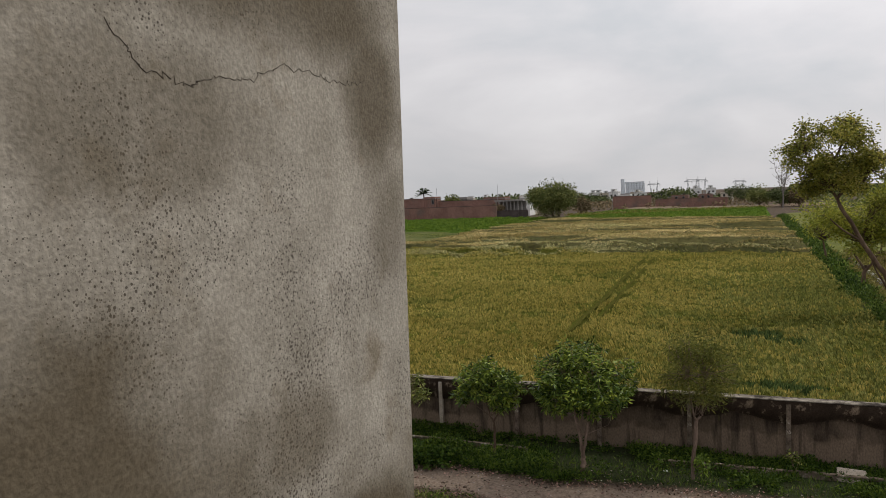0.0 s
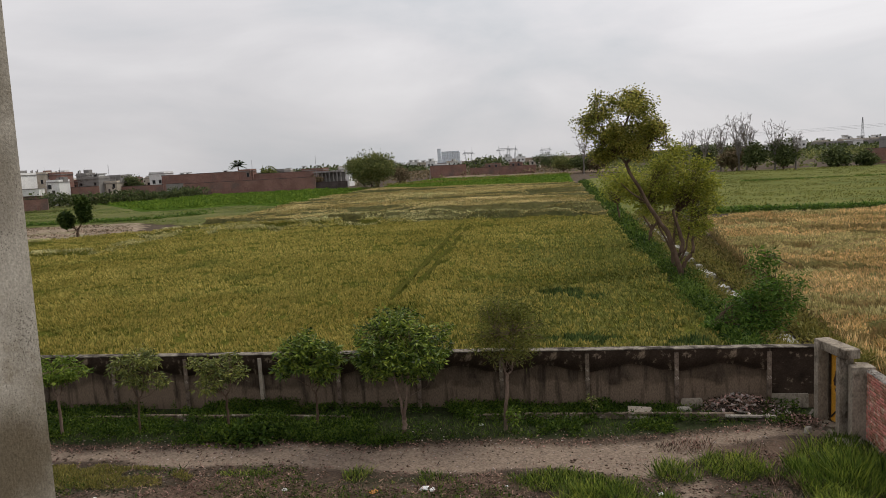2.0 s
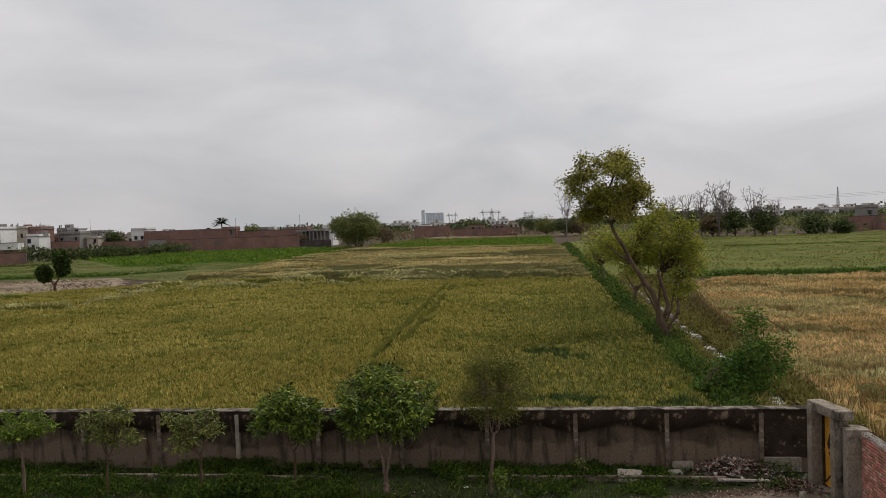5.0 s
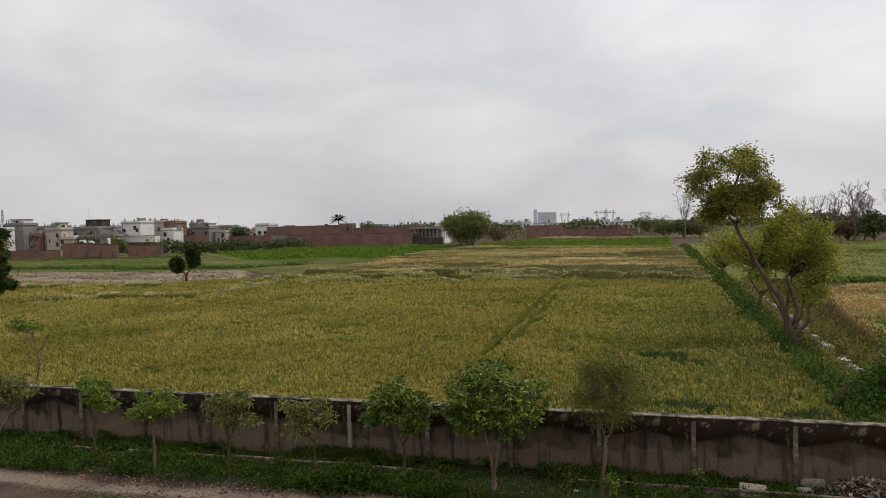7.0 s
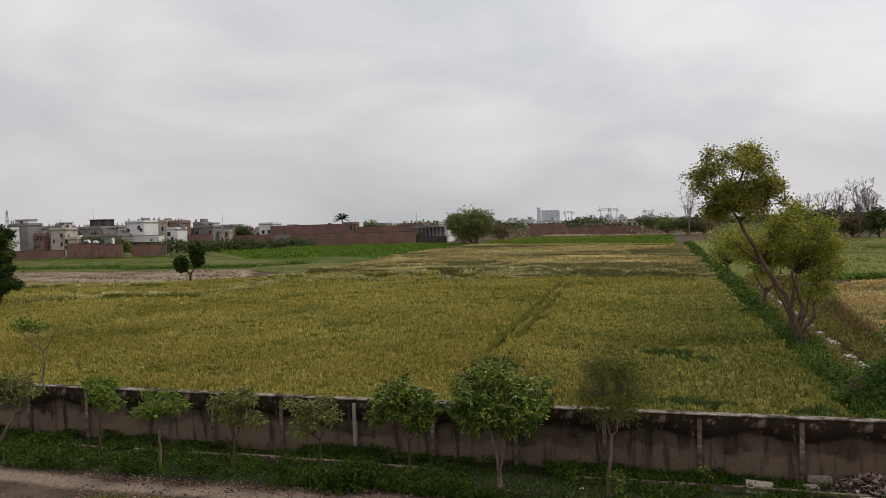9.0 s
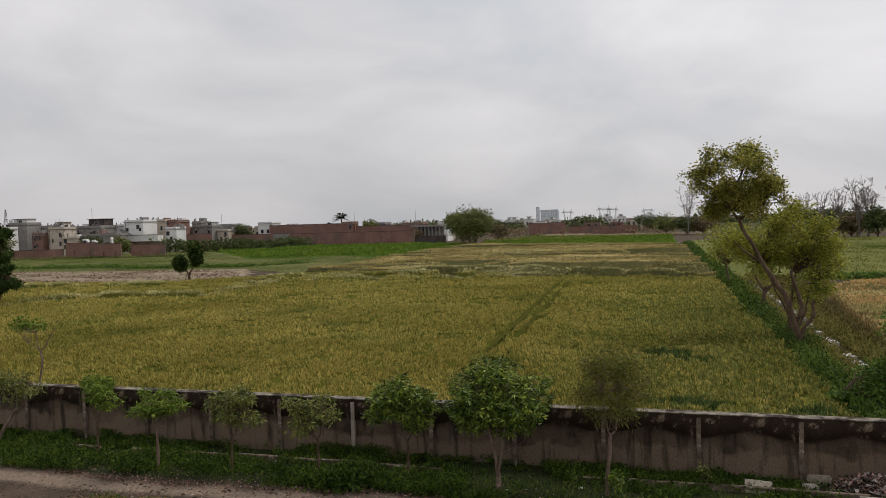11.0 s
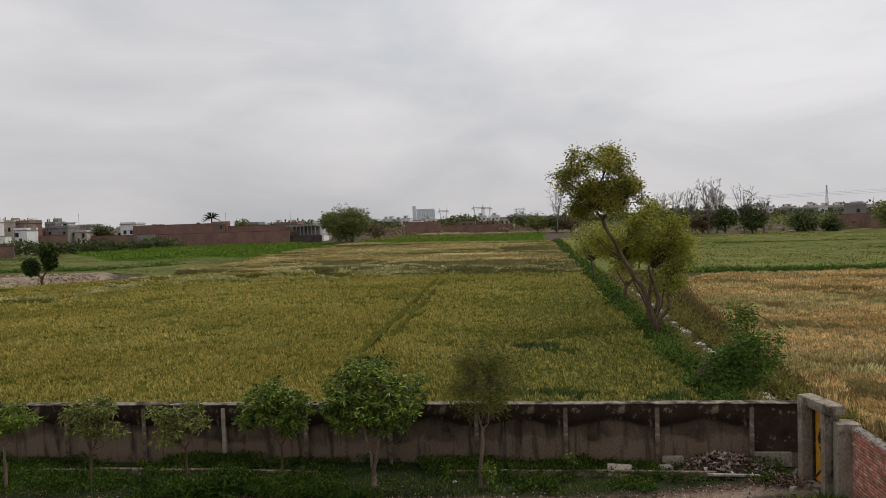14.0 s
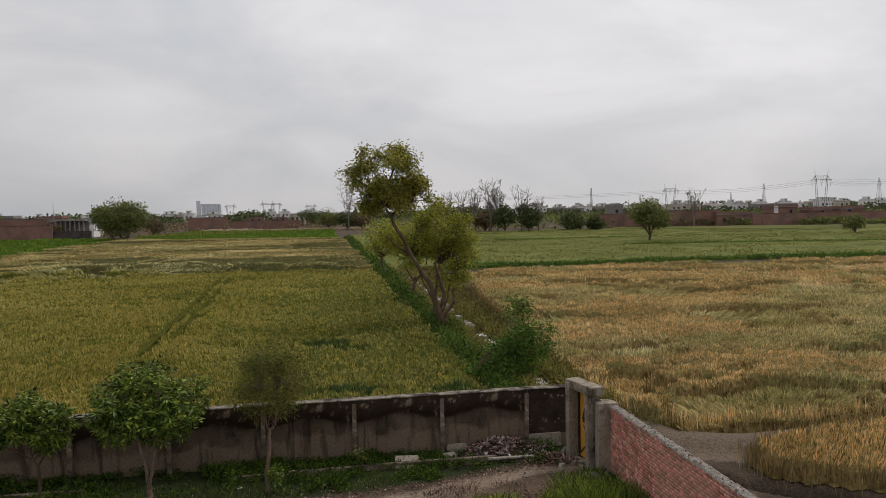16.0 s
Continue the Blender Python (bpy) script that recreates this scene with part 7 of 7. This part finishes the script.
for x, y, w, h in ((-170.0, 188, 2.2, 6.0), (-167.2, 188.5, 1.7, 5.7), (-160.5, 188, 0.8, 6.4)):
    heap = thing("laundry_stack", x, y, label="pale bundles stacked behind the brick wall", category="bundle")
    bm = bmesh.new()
    for k in range(5):
        box(bm, rng.uniform(-w / 2, 0), rng.uniform(0.1, w / 2), -0.5, 0.5, 4.0 - 0.2 * k if k else -0.3, h - 0.35 * k, bevel=0.12)
    part("bundle", mesh_bm("bundle", bm, M["far_white"]), heap)
for x, y, w, h, wl, win in ((-222, 300, 8, 10.4, "far_cream", 2), (-213, 304, 7, 9.6, "far_grey", 2), (-206, 298, 6, 8.6, "far_white", 2), (-200, 306, 8, 10.9, "far_grey", 3), (-191, 303, 6.5, 9.4, "far_brick", 2),
                            (-176, 300, 8.6, 11.2, "far_white", 2), (-184, 310, 7, 9.2, "far_cream", 2), (-165, 296, 7, 8.0, "far_brick", 2), (-150, 305, 9, 9.2, "far_cream", 2), (-110, 310, 12, 8.8, "far_brick", 3),
                            (-128, 315, 10, 9.4, "far_grey", 2), (-96, 318, 8, 9.0, "far_cream", 2), (-90, 300, 5.0, 8.6, "far_white", 1), 
                            (-83, 500, 11, 6.8, "far_white", 2), (-70, 480, 9, 5.6, "far_brick", 2), (-45, 470, 12, 5.4, "far_brick", 2), (-30, 480, 10, 5.4, "far_brick", 2), (-18, 500, 9, 5.8, "far_cream", 2)):
    w, h = w * 0.82, h * 0.94
    house(x, y, w, 8, h, wl, {"far_cream": "plain cream house far beyond the fields", "far_grey": "grey cement house far beyond the fields", "far_white": "small white house far beyond the fields", "far_brick": "bare brick house far beyond the fields"}[wl],
          [(w * (k + 0.7) / (win + 0.4), h * 0.52, 1.2, 1.4) for k in range(win)] + [(w * (k + 0.7) / (win + 0.4), h * 0.18, 1.2, 1.4) for k in range(win)], tank=w * 0.7 if int(x) % 3 == 0 else None)


def yard_wall(name, x0, y0, x1, y1, h, material, label, piers=True, cap=True):
    """A long free-standing wall with piers and a capping."""
    L, turn = math.hypot(x1 - x0, y1 - y0), math.degrees(math.atan2(y1 - y0, x1 - x0))
    ob = thing(name, x0, y0, label=label, category="wall", turn=turn)
    part("wall", box_mesh("wall", M[material], (0, L, 0, 0.35, -0.4, h)), ob)
    if cap:
        part("capping", box_mesh("capping", M["far_dark"], (0, L, -0.06, 0.41, h + 0.004, h + 0.14)), ob)
    if piers:
        n = max(2, int(L / 7))
        me = box_mesh("pier", M[material], (-0.3, 0.3, -0.28, -0.003, -0.4, h * 0.55))
        for k in range(n):
            part("pier", me, ob, "", pose(L * (k + 0.5) / n, 0, 0))
    return ob


yard_wall("brick_wall", -139.6, 262, -87.9, 262, 5.1, "far_brick", "long red-brown brick compound wall")
yard_wall("brick_wall", -147.2, 262.4, -140.2, 262, 5.4, "far_grey", "grey plastered corner of the compound wall", piers=False)
yard_wall("brick_wall", -156, 275, -117.4, 275, 8.7, "far_brick", "tall upper brick wall of the compound", piers=False)
yard_wall("brick_wall", -117.4, 276, -92.2, 276, 7.3, "far_brick", "upper brick wall of the compound", piers=False)
house(-123, 274, 5.0, 6, 9.4, "far_brick", "brick gate house on the compound wall", [(4.0, 6.4, 0.9, 1.6)])
yard_wall("brick_wall", -171, 265, -148.8, 263, 5.3, "far_brick", "brick wall joining the compound")
yard_wall("brick_wall", -176.0, 186, -163.0, 184.5, 4.9, "far_brick", "red brick garden wall before the houses")
yard_wall("brick_wall", -162.9, 184.5, -154.0, 184, 4.5, "far_brick", "red brick garden wall with a stepped top")
yard_wall("brick_wall", -153.6, 188, -143.0, 190, 3.9, "far_brick", "dim brick wall half hidden by weeds")
yard_wall("brick_wall", -212, 176, -176.3, 185, 3.0, "far_brick", "low brick wall at the plot's edge")
yard_wall("brick_wall", -183, 246, -165, 247, 6.2, "far_brick", "dim brick wall beside the white house")
yard_wall("brick_wall", -60, 350, -42.5, 350, 6.2, "far_brick", "square red brick enclosure wall")
yard_wall("brick_wall", -42, 362, -10, 362, 4.0, "far_brick", "low red brick enclosure wall")
yard_wall("brick_wall", 97.5, 255, 110.5, 255, 4.7, "far_brick", "red brick compound wall beyond the field")
yard_wall("brick_wall", 104, 241, 137, 238, 5.6, "far_brick", "long red brick compound wall beyond the field")
yard_wall("brick_wall", 141.7, 226, 215, 222, 4.1, "far_brick", "long low brick wall beyond the field")
yard_wall("brick_wall", -93.5, 268, -77.5, 268, 2.9, "far_dark", "low dark wall beside the hall")
hall = thing("hall", -92.7, 275, label="grey open hall with a row of columns", category="building")
part("roof", box_mesh("roof", M["far_grey"], (-0.3, 11.3, -0.5, 8, 6.4, 7.0)), hall)
part("back_wall", box_mesh("back_wall", M["far_grey"], (0, 11, 5.0, 5.4, -0.3, 6.4)), hall)
col_me = box_mesh("column", M["far_grey"], (-0.2, 0.2, 0, 0.4, -0.3, 6.4))
for k in range(8):
    part("column", col_me, hall, "", pose(0.3 + 1.48 * k, 0, 0))
house(134.5, 236, 14.5, 7, 4.8, "far_brick", "low brick sheds with dark doorways", [(3, 1.4, 1.4, 1.3), (8.5, 1.4, 1.4, 1.3)], door=11.5, sunshade=False)
house(157.5, 238, 9.2, 7, 7.0, "far_brick", "brick house with one white side", [(6.5, 4.0, 1.2, 1.2)])
part("white_side", box_mesh("white_side", M["far_white"], (-0.05, 1.6, -0.06, -0.004, 4.0, 6.6)), bpy.data.objects["house.%03d" % (len([o for o in bpy.data.objects if o.name.startswith("house")]) - 1)], "whitewashed strip")
house(171, 236, 7.5, 7, 5.8, "far_brick", "brick house with a pale ledge", [(4, 3.4, 1.2, 1.2)])
house(181, 234, 9, 7, 6.0, "far_brick", "rough brick house behind the wall", [(3, 3.6, 1.2, 1.2)])
house(104, 256, 5, 5, 8.4, "far_grey", "narrow grey house behind the wall", [(2.5, 5.2, 1.0, 1.2)])

sandy = thing("sand_heaps", 0, 0, label="low pale heaps of sandy earth", category="earth", kind="stuff",
              me=field_sheet("sand_heaps", [(-62, 330), (-58, 346), (4, 358), (30, 340), (6, 318), (-40, 330)], 2.5, lambda x, y: 0.2 + 0.8 * soft(value_noise(x, y, 11.0, 131), 0.35, 0.8), M["mud"]))

# the far town: small houses, alike in kind
town = [house(0, 4000 + 20 * k, w, 9, h, wl, lab, [(w * 0.3, h * 0.5, 1.6, 1.5), (w * 0.7, h * 0.5, 1.6, 1.5)], upper=up, sunshade=False)
        for k, (w, h, wl, lab, up) in enumerate(((11, 7.2, "far_white", "pale town house on the horizon", None), (9, 9.0, "far_white", "white town house on the horizon", (2, 4, 2.0, "far_white")),
                                                 (13, 6.6, "far_grey", "grey town house on the horizon", None), (10, 8.0, "far_cream", "cream town house on the horizon", (4, 4, 1.8, "far_white"))))]
for k in range(100):
    x = 165 + 4.7 * k + rng.uniform(-2, 2)
    y = rng.uniform(560, 690)
    tagged(copy_thing(town[int(rng.integers(0, 4))], pose(x, y, 0, 0, 0, rng.uniform(-12, 12))), group="houses of the far town")
for k in range(40):
    x = -330 + 7.6 * k + rng.uniform(-3, 3)
    tagged(copy_thing(town[int(rng.integers(0, 4))], pose(1.25 * x, rng.uniform(680, 820), 0, 0, 0, rng.uniform(-12, 12))), group="houses of the far town")
for ob in town:
    for o in (*ob.children_recursive, ob):
        bpy.data.objects.remove(o)
far_wood = thing("far_woods", 0, 0, label="dim line of trees along the horizon", category="trees", kind="stuff")
x = rng.uniform(-420, 620, 5200)
lump = value_noise(x, 0 * x, 26.0, 141)
c = np.stack([x, rng.uniform(660, 760, len(x)), 8.5 * soft(lump, 0.25, 0.8) * rng.uniform(0.1, 1, len(x))], -1)
v, f = leaves(c, 3.0, 2.0, 0.0, 2.0, 4)
part("foliage", mesh_np("foliage", v, f, M["leaf_dark"]), far_wood)["kind"] = "stuff"
x = rng.uniform(170, 480, 2200)
lump = value_noise(x, 0 * x, 15.0, 142)
c = np.stack([x, rng.uniform(500, 560, len(x)), 4.5 * soft(lump, 0.35, 0.8) * rng.uniform(0.1, 1, len(x))], -1)
v, f = leaves(c, 2.2, 1.5, 0.0, 1.5, 4)
part("foliage", mesh_np("foliage", v, f, M["leaf_dark"]), far_wood)["kind"] = "stuff"

silo = thing("grain_silo", -192.5, 1200, label="hazy grey grain silo block on the horizon", category="silo")
part("head_house", box_mesh("head_house", M["haze_grey"], (0, 5.6, 0, 8, 0, 28.5)), silo)
bm = bmesh.new()
bmesh.ops.create_cone(bm, cap_ends=True, segments=16, radius1=2.15, radius2=2.15, depth=21.5, matrix=Matrix.Translation((0, 4, 10.75)))
bin_me = mesh_bm("cylinder", bm, M["haze_grey"], smooth=False)
for k in range(7):
    part("cylinder", bin_me, silo, "", pose(9.0 + 4.34 * k, 0, 0))
part("gallery", box_mesh("gallery", M["haze_grey"], (5.6, 36, 2.5, 5.5, 21.5, 23.6)), silo)


def lattice(name, x, y, h, base, arms, label, thick=0.12, turn=0.0, category="pylon", group="power pylons"):
    """A steel lattice mast: legs, crossed bracing and arms."""
    ob = thing(name, x, y, label=label, category=category, group=group, turn=turn)
    legs, brace = [], []
    top = base * 0.16
    for sx in (-1, 1):
        for sy in (-1, 1):
            legs.append(tube([(sx * base / 2, sy * base / 2, 0), (sx * top / 2, sy * top / 2, h)], thick, thick * 0.8, 4))
    n = 9
    for k in range(n):
        z0, z1 = h * k / n, h * (k + 1) / n
        w0, w1 = base + (top - base) * k / n, base + (top - base) * (k + 1) / n
        for s in (-1, 1):
            brace.append(tube([(-w0 / 2, s * w0 / 2, z0), (w1 / 2, s * w1 / 2, z1)], thick * 0.5, thick * 0.5, 4))
            brace.append(tube([(w0 / 2, s * w0 / 2, z0), (-w1 / 2, s * w1 / 2, z1)], thick * 0.5, thick * 0.5, 4))
    v, f = join(legs)
    part("leg_frame", mesh_np("leg_frame", v, f, M["steel"]), ob)
    v, f = join(brace)
    part("bracing", mesh_np("bracing", v, f, M["steel"]), ob)
    for z, half in arms:
        bits = [tube([(-half, 0, z), (half, 0, z)], thick, thick, 4), tube([(-half, 0, z), (0, 0, z + half * 0.28)], thick * 0.7, thick * 0.7, 4), tube([(half, 0, z), (0, 0, z + half * 0.28)], thick * 0.7, thick * 0.7, 4)]
        v, f = join(bits)
        part("arm", mesh_np("arm", v, f, M["steel"]), ob)
    return ob


def portal_pylon(x, y, h, half, label, thick=0.14, turn=0.0):
    """A pylon of two leaning legs that carry one cross-beam with horns."""
    ob = thing("pylon", x, y, label=label, category="pylon", group="power pylons", turn=turn)
    for s in (-1, 1):
        bits = []
        for o in (-0.7, 0.7):
            bits.append(tube([(s * half * 0.30 + o, 0, 0), (s * half * 0.62 + o * 0.6, 0, h * 0.82)], thick, thick, 4))
        for k in range(8):
            za, zb = h * 0.82 * k / 8, h * 0.82 * (k + 1) / 8
            xa, xb = s * half * (0.30 + 0.32 * k / 8), s * half * (0.30 + 0.32 * (k + 1) / 8)
            e = 0.6 if k % 2 else -0.6
            bits.append(tube([(xa - e, 0, za), (xb + e, 0, zb)], thick * 0.5, thick * 0.5, 4))
        bits.append(tube([(s * half * 0.62, 0, h * 0.82), (s * half * 0.70, 0, h)], thick, thick * 0.6, 4))
        v, f = join(bits)
        part("leg", mesh_np("leg", v, f, M["steel"]), ob)
    bits = [tube([(-half, 0, h * 0.78), (half, 0, h * 0.78)], thick, thick, 4), tube([(-half, 0, h * 0.78), (-half * 0.6, 0, h * 0.86), (half * 0.6, 0, h * 0.86), (half, 0, h * 0.78)], thick, thick, 4)]
    for k in range(10):
        xa = -half * 0.8 + 1.6 * half * k / 10
        bits.append(tube([(xa, 0, h * 0.78), (xa + 0.08 * half, 0, h * 0.86)], thick * 0.5, thick * 0.5, 4))
    for q in (-half * 0.95, 0, half * 0.95):
        bits.append(tube([(q - 0.1 * half, 0, h * 0.78), (q, 0, h * 0.64), (q + 0.1 * half, 0, h * 0.78)], thick * 0.6, thick * 0.6, 4))
    v, f = join(bits)
    part("crossbeam", mesh_np("crossbeam", v, f, M["steel"]), ob)
    return ob


portal_pylon(259.4, 350, 24.6, 5.6, "tall grey lattice power pylon with two horns", thick=0.13)
portal_pylon(249.8, 500, 22.4, 6.2, "distant grey lattice power pylon", thick=0.15)
portal_pylon(-56, 800, 21.0, 7.5, "distant pair-legged power pylon", thick=0.2)
portal_pylon(-50, 860, 21.5, 6.0, "distant pair-legged power pylon", thick=0.2)
portal_pylon(-106, 900, 20.0, 7.0, "faint power pylon on the horizon", thick=0.2)
portal_pylon(-12, 900, 18.5, 7.0, "faint power pylon on the horizon", thick=0.2)
lattice("mast", 304, 800, 28.5, 3.4, [], "thin lattice radio mast", 0.16, category="mast")
lattice("mast", 588.5, 700, 31.5, 5.0, [(24, 3.2), (28, 2.6)], "grey lattice pylon tower", 0.16, category="mast")
lattice("mast", 454, 700, 27.5, 3.4, [(22, 2.6)], "thin lattice mast over the town", 0.14, category="mast")
lattice("mast", 417, 700, 18.5, 2.0, [], "thin lattice mast over the town", 0.14, category="mast")
lattice("mast", -321.6, 300, 21.2, 2.2, [(16, 1.2), (19, 1.0)], "red and white phone mast over the roofs", 0.13, category="mast")
for x, y, h in ((-214, 240, 17.5), (-124, 290, 13.0), (-100, 300, 13.5), (-195, 300, 15.0), (-60, 350, 9.5), (112, 258, 10.0), (-72, 420, 10.0), (-130, 1150, 28)):
    pole = thing("pole", x, y, label="thin grey pole above the roofs", category="pole")
    v, f = tube([(0, 0, 0), (0, 0, h)], 0.09, 0.06, 6)
    part("shaft", mesh_np("shaft", v, f, M["steel"]), pole)
cables = thing("power_lines", 0, 0, label="faint sagging power lines between the pylons", category="cable", kind="stuff")
bits = []
for z in (17.6, 18.6, 19.6):
    for (x0, y0), (x1, y1), za, zb in (((588, 700), (259.4, 350), z + 8, z), ((259.4, 350), (249.8, 500), z, z - 1.5), ((249.8, 500), (60, 720), z - 1.5, z), ((259.4, 350), (420, 330), z, z + 2)):
        s = np.linspace(0, 1, 16)
        bits.append(tube(np.stack([x0 + (x1 - x0) * s, y0 + (y1 - y0) * s, za + (zb - za) * s - 9 * s * (1 - s)], -1), 0.05, 0.05, 3))
v, f = join(bits)
part("wire_run", mesh_np("wire_run", v, f, M["steel"]), cables)["kind"] = "stuff"

# ---------------------------------------------------------------- bricks of the yard wall
BL, BH, BJ = 0.228, 0.074, 0.011
bm = bmesh.new()
box(bm, -0.012, 0.0, 0, BL, 0, BH, bevel=0.004)
brick_me = mesh_bm("brick", bm, M["brick"])
bm = bmesh.new()
box(bm, -0.012, 0.0, 0, BL / 2 - BJ / 2, 0, BH, bevel=0.004)
half_me = mesh_bm("brick", bm, M["brick"])
tv = np.array([(x, y, z) for x in (-0.011, 0.0) for y in (0, BL) for z in (0, BH)], float)
tf = np.array([(0, 1, 3, 2), (4, 6, 7, 5), (0, 4, 5, 1), (2, 3, 7, 6), (0, 2, 6, 4), (1, 5, 7, 3)])
rest = []
count = 0
rows = int(BTOP / (BH + BJ))
for r in range(rows):
    y = B1 - BL - 0.004 - (BL / 2 + BJ / 2 if r % 2 else 0)
    z = BTOP - (r + 1) * (BH + BJ) + 0.004
    if r % 2:
        part("brick", half_me, brick_wall, "", pose(BX + 0.0115 + rng.uniform(-0.003, 0.004), B1 - BL / 2 + BJ / 2 - 0.004, z))
    y -= rng.uniform(0, 0.05)
    while y > 12.0:
        dx = rng.uniform(-0.003, 0.004)
        if 16.2 < y < 19.3 and count < 290:
            part("brick", brick_me, brick_wall, "", pose(BX + 0.0115 + dx, y, z + rng.uniform(-0.002, 0.002)))
            count += 1
        else:
            rest.append((tv + np.array([BX + 0.0115 + dx, y, z + rng.uniform(-0.002, 0.002)]), tf))
        y -= BL + BJ
v, f = join(rest)
tagged(part("bricks", mesh_np("bricks", v, f, M["brick_rest"]), brick_wall), kind="stuff")
